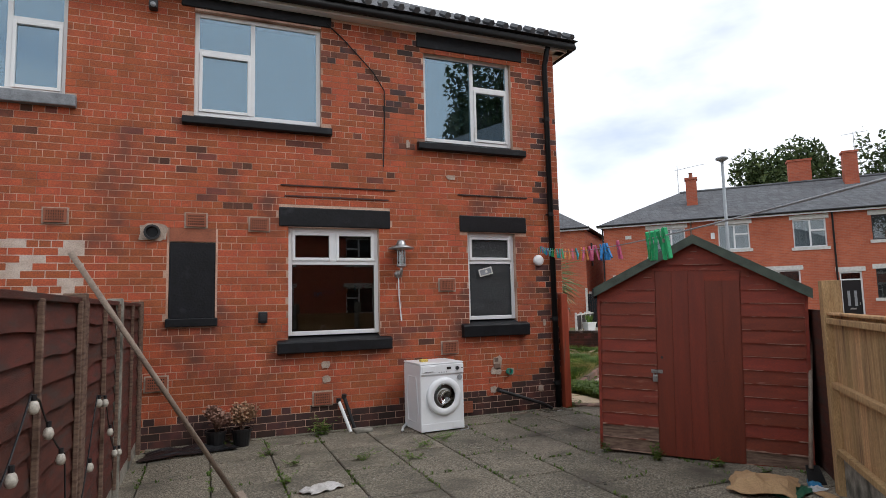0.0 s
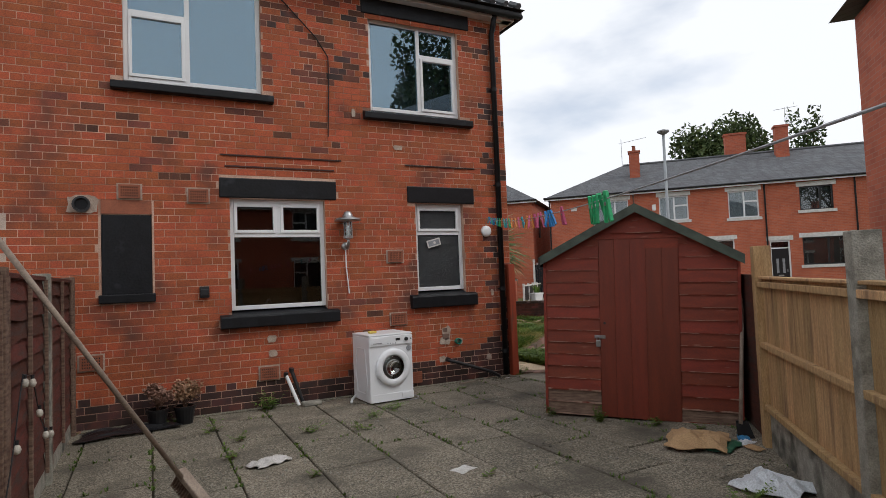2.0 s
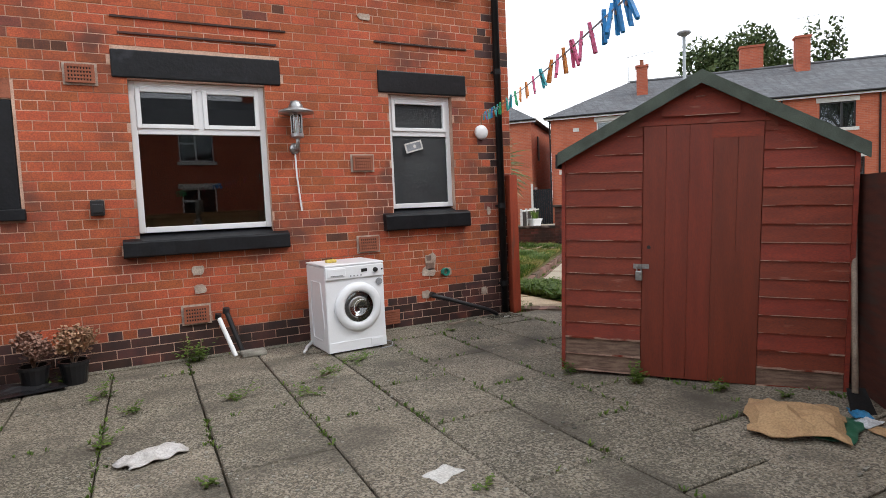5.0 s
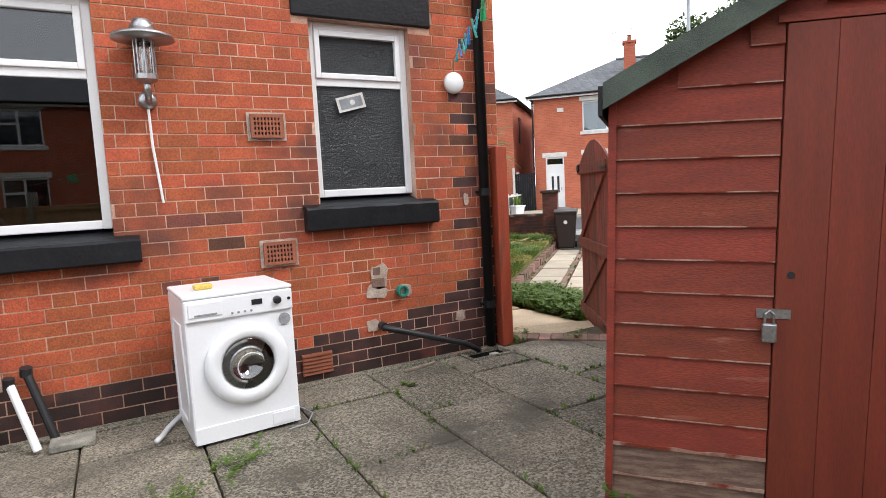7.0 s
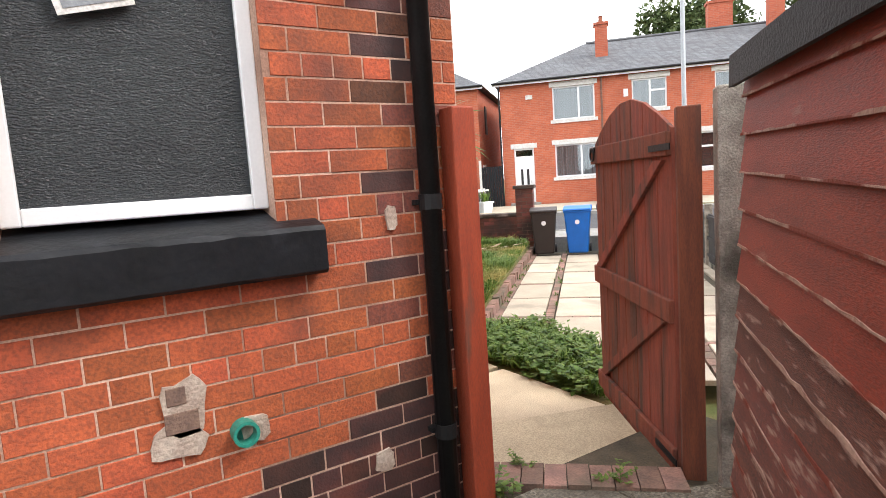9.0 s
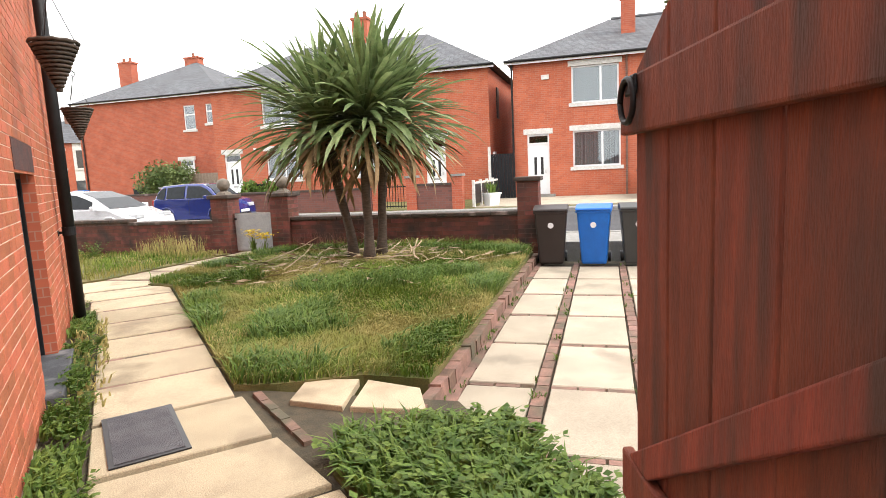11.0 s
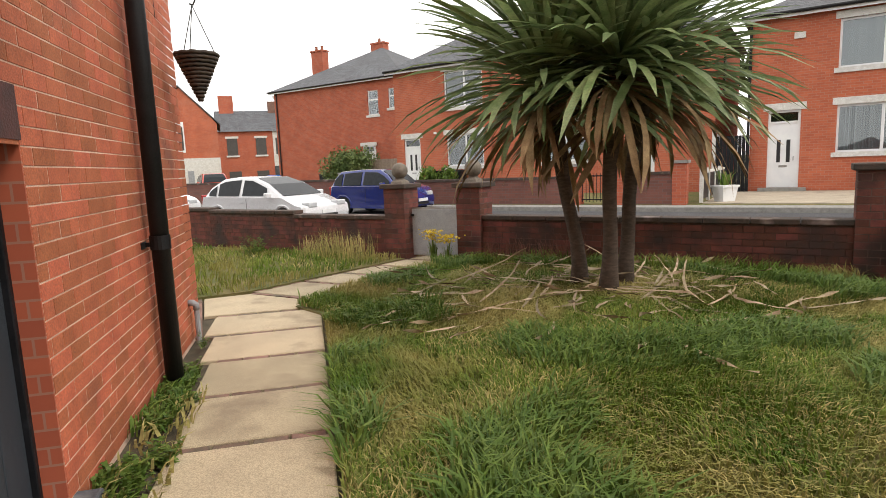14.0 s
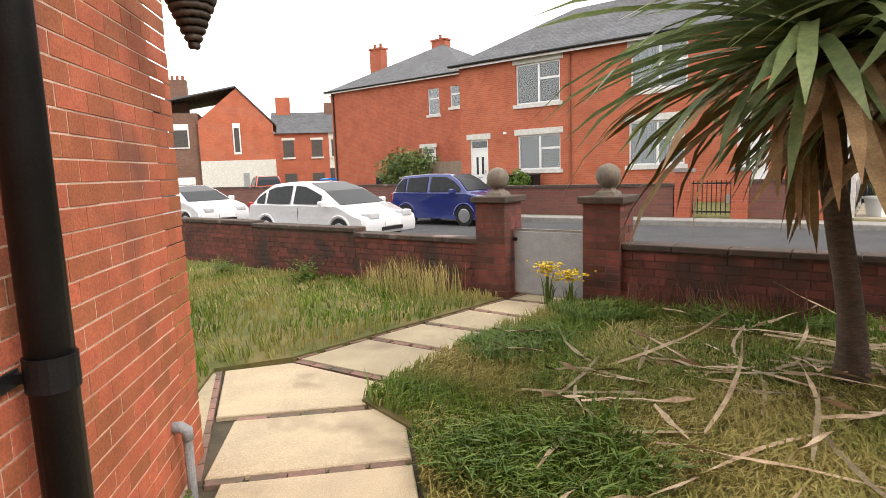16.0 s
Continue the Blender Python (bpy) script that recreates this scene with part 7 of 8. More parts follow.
def chimney(house, x, y, z0, z1, w=0.7, d=0.55, pots=2, material=None):
    c = part("chimney", Geo().box(x - w / 2, y - d / 2, z0, x + w / 2, y + d / 2, z1), material or FAR_BRICK, house)
    part("chimney_cap", Geo().box(x - w / 2 - 0.06, y - d / 2 - 0.06, z1 - 0.12, x + w / 2 + 0.06, y + d / 2 + 0.06, z1), material or FAR_BRICK, c)
    for k in range(pots):
        px = x + (k - (pots - 1) / 2) * w / max(1, pots)
        part("chimney_pot", Geo().lathe([(0.12, z1), (0.1, z1 + 0.3), (0.13, z1 + 0.34)], 10, pose(px, y, 0)), TERRACOTTA, c)


def ridge_tiles(house, a, b):
    part("ridge", Geo().tube([a, b], 0.09, 8), SLATE, house)


def shell(house, x0, x1, depth, eave, holes, material, base=-0.2, over=0.35, rise=2.3, hip_l=True, hip_r=True, gable_fill=False):
    part("wall", Geo().add(*[(lambda q: (q.v, q.f))(wall_geo(x0, x1, base, eave, 0.25, holes))][0]), material, house)
    part("side_wall", Geo().box(x0, 0.25, base, x0 + 0.25, depth, eave), material, house)
    part("side_wall", Geo().box(x1 - 0.25, 0.25, base, x1, depth, eave), material, house)
    part("back_wall", Geo().box(x0 + 0.25, depth - 0.25, base, x1 - 0.25, depth, eave), material, house)
    part("roof", hip_roof(x0, x1, 0, depth, eave + 0.08, rise, over, hip_l, hip_r), SLATE_ROWS, house)
    if gable_fill:
        for xe in (x0, x1 - 0.25):
            part("gable", Geo().prism([(xe, 0, eave), (xe, depth, eave), (xe, depth / 2, eave + rise - 0.2)], (0.25, 0, 0)), material, house)
    part("gutter", Geo().tube([(x0 - over, -over - 0.02, eave + 0.06), (x1 + over, -over - 0.02, eave + 0.06)], 0.06, 8), BLACK_METAL, house)
    part("fascia", Geo().box(x0 - over + 0.02, -over + 0.06, eave - 0.08, x1 + over - 0.02, -over + 0.09, eave + 0.09), WHITE_PVC, house)
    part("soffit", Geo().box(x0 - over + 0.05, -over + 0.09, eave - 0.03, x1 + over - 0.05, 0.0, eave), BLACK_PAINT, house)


P2 = [(0, 0.62, 0, 1), (0.62, 1, 0, 1)]
P3 = [(0, 0.52, 0, 1), (0.52, 1, 0.6, 1), (0.52, 1, 0, 0.6)]
# terrace opposite: two houses and those going on to the right
hr = thing("terraced_house", STREET @ pose(0, 37.15, 0), "red brick terrace with white window surrounds and slate roof", "house")
HRX = [(-2.37, -0.3, 1.30, 2.90, P2, BLIND), (-2.40, -0.37, 4.12, 5.72, P2, CURTAIN), (1.36, 2.95, 4.30, 5.72, P3, CURTAIN), (3.12, 5.25, 1.32, 3.0, P3, None), (5.05, 6.60, 4.2, 5.72, P3, CURTAIN), (8.6, 10.2, 4.4, 5.70, P2, None), (8.6, 10.6, 1.4, 2.9, P2, None), (12.2, 13.8, 4.3, 5.7, P3, CURTAIN), (15.2, 16.8, 4.3, 5.7, P3, CURTAIN), (18.5, 20.0, 4.3, 5.7, P3, CURTAIN), (12.2, 14.0, 1.3, 2.9, P2, None)]
HRD = [(-4.42, -3.42, 0.12, 2.85), (0.85, 1.90, 0.25, 2.95), (7.0, 8.0, 0.1, 2.8)]
shell(hr, -5.0, 24.0, 8.5, 6.05, [(a, b, c, d) for a, b, c, d, *_ in HRX] + [(a, b, c, d) for a, b, c, d in HRD], FAR_RED2, rise=2.35)
for i, (a, b, c, d, p, bl) in enumerate(HRX):
    dark = i in (5, 6)
    far_window(hr, a, b, c, d, p, DARK_PLASTIC if dark else WHITE_PVC, bl, 0.24, True)
for i, (a, b, c, d) in enumerate(HRD):
    far_door(hr, a, b, c, d, (WHITE_PVC, BLACK_DOOR, BLACK_DOOR)[i])
for x in (-0.05, 6.9, 11.2):
    part("downpipe", Geo().cyl((x, -0.06, 0), (x, -0.06, 6.0), 0.045, 0.045, 8), FAR_BROWN if x < 0 else BLACK_METAL, hr)
part("downpipe", Geo().cyl((-5.05, -0.06, 0), (-5.05, -0.06, 6.0), 0.045, 0.045, 8), BLACK_METAL, hr)
part("alarm_box", Geo().box(-3.72, -0.08, 5.25, -3.38, 0, 5.45), WHITE_PAINT, hr, "cream alarm box")
part("alarm_box", Geo().box(0.98, -0.08, 4.95, 1.18, 0, 5.3), WHITE_PVC, hr, "white alarm box")
chimney(hr, 0.1, 2.2, 6.4, 9.0, 0.62, 0.6, 1)
chimney(hr, 6.2, 4.5, 7.5, 9.9, 1.2, 0.6, 0)
chimney(hr, 8.6, 3.5, 7.3, 9.9, 0.7, 0.6, 0)
chimney(hr, 15.0, 4.0, 7.5, 9.8, 0.8, 0.6, 2)
ridge_tiles(hr, (-0.65, 4.25, 8.5), (19.6, 4.25, 8.5))
part("aerial", Geo().cyl((-0.7, 4.2, 8.4), (-0.7, 4.2, 10.3), 0.02, 0.02, 5).cyl((-0.9, 4.2, 10.0), (0.9, 4.2, 10.25), 0.015, 0.015, 5), STEEL, hr)
part("aerial", Geo().cyl((8.9, 3.5, 9.9), (8.9, 3.5, 11.0), 0.02, 0.02, 5).cyl((8.3, 3.5, 10.9), (9.6, 3.5, 11.0), 0.015, 0.015, 5), STEEL, hr)
for u0, u1, v0, v1 in ((0.35, 0.75, 33.2, 36.7), (2.55, 3.0, 33.0, 36.7)):
    single("low_wall", Geo().box(u0, v0, -0.05, u1, v1, 1.0).box(u0 - 0.04, v0 - 0.04, 1.0, u1 + 0.04, v1, 1.07), FAR_WALL_BRICK, STREET, "short brick wall beside the front steps", "wall", "walls before the doors")
rl = thing("iron_railing", STREET @ pose(1.0, 34.0, -0.03), "black iron railing before the black door", "railing")
for i in range(12):
    part("bar", Geo().cyl((i * 0.13, 0, 0), (i * 0.13, 0, 0.75), 0.012, 0.012, 6), BLACK_METAL, rl)
for z in (0.08, 0.7):
    part("rail", Geo().box(-0.03, -0.015, z, 1.46, 0.015, z + 0.04), BLACK_METAL, rl)

hl = thing("terraced_house", STREET @ pose(0, 37.4, 0), "red brick house pair with white doors and grey slate roof", "house")
HLX = [(-18.25, -16.15, 4.15, 5.85, P3, None), (-18.2, -16.15, 1.35, 2.85, P3, None), (-13.25, -11.15, 1.38, 3.05, P3, BLIND), (-13.2, -11.1, 4.2, 5.85, P3, BLIND)]
HLD = [(-20.75, -19.75, 0.3, 2.80), (-9.4, -8.4, 0.25, 2.95)]
shell(hl, -21.25, -6.2, 8.0, 6.1, [(a, b, c, d) for a, b, c, d, *_ in HLX] + HLD, FAR_RED2, rise=2.6)
for a, b, c, d, p, bl in HLX:
    far_window(hl, a, b, c, d, p, WHITE_PVC, bl, 0.25)
for a, b, c, d in HLD:
    far_door(hl, a, b, c, d, WHITE_PVC)
part("downpipe", Geo().cyl((-15.7, -0.06, 0), (-15.7, -0.06, 6.0), 0.05, 0.05, 8), TERRACOTTA, hl)
part("vent", Geo().box(-18.9, -0.05, 2.95, -18.75, 0, 3.05), WHITE_PVC, hl)
chimney(hl, -14.0, 4.0, 7.6, 10.0, 0.9, 0.6, 2)
# side windows of the right flank
part("window", Geo().box(-6.2, 2.0, 3.9, -6.14, 2.5, 5.4), DARK_PLASTIC, hl)
part("meter_box", Geo().box(-6.2, 0.6, 1.7, -6.08, 1.0, 2.2), WHITE_PVC, hl)

# house with its flank to the street, further back
hg = thing("semi_detached_house", STREET @ pose(0, 46, 0), "red brick house seen from its flank, hipped slate roof", "house")
shell(hg, -39.4, -26.9, 12.4, 7.55, [(-29.95, -29.0, 5.15, 6.85), (-28.1, -27.2, 5.5, 6.85)], FAR_BRICK, rise=3.5)
far_window(hg, -29.95, -29.0, 5.15, 6.85, [(0, 1, 0.62, 1), (0, 1, 0, 0.62)], sill=True)
far_window(hg, -28.1, -27.2, 5.5, 6.85, [(0, 1, 0.62, 1), (0, 1, 0, 0.62)], sill=True)
far_door(hg, -30.5, -29.4, 0.4, 3.0, WHITE_PVC, y=-0.17)
chimney(hg, -37.6, 3.6, 8.0, 11.1, 1.2, 0.7, 2)
chimney(hg, -33.6, 6.5, 8.0, 11.6, 1.3, 0.7, 1)
bay = part("bay_window", Geo().box(-40.10, 1.2, 0.0, -39.40, 4.0, 2.0).box(-40.10, 1.2, 3.6, -39.40, 4.0, 4.6), FAR_BROWN, hg, "brick bay with white windows")
for z0, z1 in ((2.0, 3.6), (4.6, 6.9)):
    part("bay_frame", Geo().box(-40.15, 1.15, z0, -39.40, 1.25, z1).box(-40.15, 1.15, z0, -40.05, 4.05, z1).box(-40.15, 3.95, z0, -39.40, 4.05, z1), WHITE_PVC, bay)
part("bay_gable", Geo().prism([(-40.20, 1.0, 6.9), (-39.40, 1.0, 6.9), (-39.40, 1.0, 7.6), (-40.80, 1.0, 7.6)], (0, 3.2, 0)), WHITE_PAINT, bay)
part("downpipe", Geo().cyl((-39.10, -0.06, 0), (-39.10, -0.06, 7.5), 0.06, 0.06, 8), BRICK_DARK, hg)

# gabled house and terrace far down the road
fg_ = thing("end_terrace_house", pose(-4.0, 66.0, 0, 0, 0, 8), "orange brick gable end with a white-painted lower storey", "house")
part("gable", Geo().prism([(-2.6, 0, 2.9), (3.4, 0, 2.9), (3.4, 0, 5.9), (0.6, 0, 8.9), (-2.6, 0, 6.2)], (0, 9, 0)), FAR_RED2, fg_)
part("render_band", Geo().box(-2.6, -0.04, -0.3, 3.45, 8.9, 2.9), WHITE_PAINT, fg_, "white-painted lower wall")
part("roof", Geo().prism([(0.6, -0.2, 8.95), (0.6, 9, 8.95), (-8.5, 9, 7.3), (-8.5, -0.2, 7.0)], (0, 0, 0.12)).prism([(0.6, -0.1, 8.9), (3.7, -0.1, 5.7), (3.7, 9.0, 5.7), (0.6, 9.0, 8.9)], (0, 0, 0.12)), SLATE_ROWS, fg_)
part("wing", Geo().box(-9.0, 0.4, -0.3, -2.62, 8.6, 6.9), FAR_BROWN, fg_, "brown brick wing")
part("chimney", Geo().box(-5.4, 3.0, 7.0, -3.6, 4.0, 10.0), FAR_BROWN, fg_)
for k in range(4):
    part("chimney_pot", Geo().cyl((-5.15 + k * 0.42, 3.5, 10.0), (-5.15 + k * 0.42, 3.5, 10.4), 0.12, 0.12, 8), TERRACOTTA, fg_)
part("window", Geo().box(0.1, -0.05, 3.4, 0.7, 0.05, 6.0), WHITE_PVC, fg_)
part("window", Geo().box(0.2, -0.08, 3.6, 0.6, -0.04, 5.6), ROOM, fg_)
part("window", Geo().box(0.7, -0.1, 0.3, 1.2, -0.03, 1.8), GREY_PLASTIC, fg_)
part("window", Geo().box(-5.0, 0.33, 4.0, -3.4, 0.42, 6.0), WHITE_PVC, fg_)
part("window", Geo().box(-4.9, 0.3, 4.1, -3.5, 0.34, 5.5), ROOM, fg_)
part("window", Geo().box(-4.6, 0.33, 0.6, -3.2, 0.42, 1.6), WHITE_PVC, fg_)
ft = thing("terraced_house", pose(2.5, 86, 0, 0, 0, 4), "far brick terrace with a white-rendered end house", "house")
part("wall", Geo().box(-6, 0, -0.3, 0.5, 8, 6.4), FAR_BRICK, ft)
part("rendered_wall", Geo().box(0.5, -0.02, 2.2, 5.0, 8, 6.4), WHITE_PAINT, ft)
part("rendered_base", Geo().box(0.5, -0.03, -0.3, 5.0, 8, 2.2), SLATE, ft)
part("roof", Geo().prism([(-6.2, -0.3, 6.4), (-6.2, 8.3, 6.4), (-6.2, 4, 9.2)], (11.5, 0, 0)), SLATE_ROWS, ft)
for x in (-4.2, -0.9, 1.4, 4.0):
    wn = part("window", Geo().box(x - 0.6, -0.06, 3.6, x + 0.6, 0.0, 5.6), ROOM, ft)
    part("sill", Geo().box(x - 0.75, -0.12, 3.4, x + 0.75, 0.0, 3.6), WHITE_PAINT, wn)
    part("lintel", Geo().box(x - 0.75, -0.1, 5.6, x + 0.75, 0.0, 5.85), WHITE_PAINT, wn)
for x in (-4.0, -0.8):
    part("window", Geo().box(x - 0.8, -0.06, 0.2, x + 0.6, 0.0, 1.7), ROOM, ft)
part("chimney", Geo().box(-5.6, 3.5, 8.4, -3.9, 4.5, 11.0), FAR_BRICK, ft)
part("chimney", Geo().box(0.2, 3.5, 8.6, 1.4, 4.5, 10.3), FAR_BROWN, ft)

# neighbouring house beyond the right-hand fence, and the houses behind the yard
nr = thing("semi_detached_house", STREET @ pose(4.10, 4.0, 0), "neighbouring red brick house beyond the tan fence", "house")
shell(nr, 0, 9, 8.0, 5.65, [], FAR_BRICK, rise=2.4, over=0.3)
hb = thing("terraced_house", pose(8, -17, 0, 0, 0, 180), "red brick terrace behind the yard with white windows", "house")
HBX = [(x, x + 1.6, z, z + 1.5, P3, CURTAIN) for x in (-6.0, -1.5, 3.0, 7.5, 12.0, 16.5) for z in (1.2, 4.0)]
shell(hb, -9, 20, 8.0, 5.65, [(a, b, c, d) for a, b, c, d, *_ in HBX], FAR_BRICK, rise=2.0)
for a, b, c, d, p, bl in HBX:
    far_window(hb, a, b, c, d, p, WHITE_PVC, None, 0.24)
for x in (0.5, 9.5):
    chimney(hb, x, 4.0, 7.0, 9.0)

# wall, gates and fences across the street
def far_wall(u0, u1, h=0.88, v=31.05):
    w = thing("garden_wall", STREET @ pose(u0, v, 0), "brown brick garden wall across the street", "wall", "far garden walls", "structure")
    part("wall", Geo().box(0, 0, -0.2, u1 - u0, 0.22, h - 0.08), FAR_WALL_BRICK, w)
    part("coping", Geo().box(-0.02, -0.04, h - 0.08, u1 - u0 + 0.02, 0.26, h), COPING, w)


far_wall(-32.0, -19.5, 1.0)
far_wall(-19.3, -9.75)
far_wall(-8.1, -6.35, 0.95)
for u in (-9.7, -8.3, -6.5, -19.5):
    pl_ = thing("gate_pillar", STREET @ pose(u, 30.98, 0), "red brick gate pillar across the street", "pillar", "far pillars")
    part("shaft", Geo().box(0, 0, -0.2, 0.4, 0.36, 1.18), FAR_BRICK, pl_)
    part("cap", Geo().box(-0.04, -0.04, 1.18, 0.44, 0.4, 1.27), KERB, pl_)
fgt = thing("iron_gate", STREET @ pose(-9.28, 31.1, 0), "black iron bar gate across the street", "gate")
for i in range(9):
    part("bar", Geo().cyl((0.03 + i * 0.115, 0, 0.05), (0.03 + i * 0.115, 0, 0.95), 0.012, 0.012, 6), BLACK_METAL, fgt)
for z in (0.1, 0.85):
    part("rail", Geo().box(0, -0.015, z, 0.97, 0.015, z + 0.04), BLACK_METAL, fgt)
bf = thing("timber_fence", STREET @ pose(-6.1, 36.9, 0), "black-stained close-board gate between the houses", "fence")
for i in range(9):
    part("board", Geo().box(i * 0.125, 0, 0, i * 0.125 + 0.115, 0.03, 2.05), BLACK_PAINT, bf)
part("post", Geo().box(-0.12, -0.06, 0, 0.0, 0.06, 2.4), WHITE_PAINT, bf, "white post")
wf = thing("ranch_fence", STREET @ pose(-5.75, 31.3, 0, 0, 0, 90), "low black panel fence with white posts beside the drive", "fence")
for i in range(4):
    part("post", Geo().box(i * 1.3, -0.05, 0, i * 1.3 + 0.1, 0.05, 1.0), WHITE_PAINT, wf)
    part("panel", Geo().box(i * 1.3 + 0.1, -0.02, 0.1, i * 1.3 + 1.3, 0.02, 0.85), BLACK_PAINT, wf)
    part("rail", Geo().box(i * 1.3 + 0.1, -0.03, 0.85, i * 1.3 + 1.3, 0.03, 0.93), WHITE_PAINT, wf)
tp = thing("plant_pot", STREET @ pose(-5.2, 32.0, 0), "white square planter with a small plant on the drive", "plant pot")
part("pot", Geo().lathe([(0.28, 0), (0.36, 0.42), (0.4, 0.42), (0.4, 0.48), (0.3, 0.48)], 4), WHITE_PVC, tp)
part("plant", leaf_blades(40, 0.25, 0.5, 0.05, random.Random(2), 0.5, 0.42), WEED, tp)
wfence = thing("timber_fence", STREET @ pose(-29.2, 44.5, 0), "grey weathered board fence beside the flank house", "fence")
for i in range(22):
    part("board", Geo().box(i * 0.25, 0, 0, i * 0.25 + 0.23, 0.04, 2.0), WOOD_POLE, wfence)
for x, y, w_ in ((-33.0, 43.8, 1.2), (-19.0, 36.6, 2.0)):
    single("storage_box", Geo().box(x, y, 0, x + w_, y + 0.6, 1.1).box(x - 0.03, y - 0.03, 1.1, x + w_ + 0.03, y + 0.63, 1.16), BLACK_PAINT, STREET, "dark storage box in a far front garden", "storage box", bevel=0.03)
fb = wheelie_bin(-33.0, 38.0, bpy.data.materials["bright_blue_bin"], "bright blue wheelie bin across the street", 0)
fb.matrix_basis = STREET @ pose(-33.5, 40, 0.0) @ Matrix.Scale(1.15, 4)


def bush(name, at, rx, ry, rz, n, seed, label, cat, leaf=0.1, material=TREE_LEAF, trunk=None, blobs=8, loose=0.42):
    """A shrub or crown of many small leaves in uneven clumps."""
    r = random.Random(seed)
    t = thing(name, at, label, cat)
    cl = [Vector((r.gauss(0, loose) * rx, r.gauss(0, loose) * ry, rz * (0.9 + r.uniform(-0.5, 0.65) * loose / 0.42))) for _ in range(blobs)]
    g = Geo()
    for _ in range(n):
        c = r.choice(cl)
        d = Vector((r.gauss(0, 1), r.gauss(0, 1), r.gauss(0, 1))).normalized() * (r.random() ** 0.4) * 0.5
        p = c + Vector((d.x * rx, d.y * ry, d.z * rz))
        if p.z < 0.02:
            p.z = r.uniform(0.02, 0.2)
        a, b = Vector((r.gauss(0, 1), r.gauss(0, 1), r.gauss(0, 1))).normalized() * leaf, Vector((r.gauss(0, 1), r.gauss(0, 1), r.gauss(0, 1))).normalized() * leaf * 0.6
        g.add([p - a, p + b, p + a, p - b], [(0, 1, 2, 3)])
    if trunk:
        h, rad = trunk
        part("trunk", Geo().tube([(0, 0, -h), (0.1, 0, -h / 2), (0, 0.1, 0.2), (0, 0, rz * 0.8)], [rad, rad * 0.8, rad * 0.6, rad * 0.2], 10), BARK, t, smooth=True)
        for c in cl[:6]:
            part("limb", Geo().tube([(0, 0, -h * 0.1), c * 0.5, c], [rad * 0.5, rad * 0.3, rad * 0.08], 7), BARK, t)
    tagged(part("crown", g, material, t), kind="stuff")
    return t


bush("hedge_bush", STREET @ pose(-30.0, 43.5, 0), 2.3, 1.8, 1.8, 6000, 1, "rounded clipped green shrub beside the flank house", "shrub", 0.11, mat("shrub_leaf", (0.08, 0.14, 0.03), (0.13, 0.17, 0.05), 0.6, scale=1, bump=0, vary=0.4), None, 14, 0.22)
bush("garden_shrub", STREET @ pose(-18.3, 36.2, 0.2), 0.9, 0.6, 0.7, 900, 2, "leafy garden shrub under a window", "shrub", 0.11, WEED)
bush("broadleaf_tree", STREET @ pose(6.8, 50, 6.6), 3.6, 3.0, 3.3, 9000, 3, "broadleaf tree rising behind the terrace roof", "tree", 0.2, TREE_LEAF, (7.0, 0.35), 16)
bush("broadleaf_tree", STREET @ pose(12.3, 52, 6.6), 1.3, 1.3, 3.9, 900, 4, "thin broadleaf tree behind the terrace roof", "tree", 0.2, TREE_LEAF, (7.0, 0.25), 9)
bush("broadleaf_tree", STREET @ pose(22, 60, 5.5), 3.5, 3.0, 3.2, 3500, 5, "far broadleaf tree behind the roofs", "tree", 0.22, TREE_LEAF, (5.6, 0.3), 10)
bush("broadleaf_tree", STREET @ pose(-5.6, 54, 4.5), 2.0, 2.0, 2.2, 1500, 6, "dark tree between the far houses", "tree", 0.2, TREE_LEAF, (4.6, 0.2), 8)
bush("broadleaf_tree", pose(14.8, -12.5, 7.5), 2.6, 2.4, 4.2, 6000, 7, "broadleaf tree behind the back yard", "tree", 0.18, TREE_LEAF, (8.0, 0.3), 14)
single("backdrop_house", Geo().box(-6.4, 55, -0.2, -1.0, 62, 5.0).prism([(-6.6, 54.8, 5.0), (-6.6, 62.2, 5.0), (-6.6, 58.5, 7.4)], (6.0, 0, 0)), FAR_BROWN, STREET, "brown brick building seen between the houses", "building")

# ---- parked cars ----
RUBBER = plain("tyre_rubber", (0.012, 0.012, 0.012), 0.8)
CARGLASS = mat("car_glass", (0.02, 0.024, 0.028), (0.014, 0.017, 0.02), 0.2, bump=0, spec=0.15)
CHROME = plain("alloy_rim", (0.5, 0.5, 0.52), 0.3, 0.8)


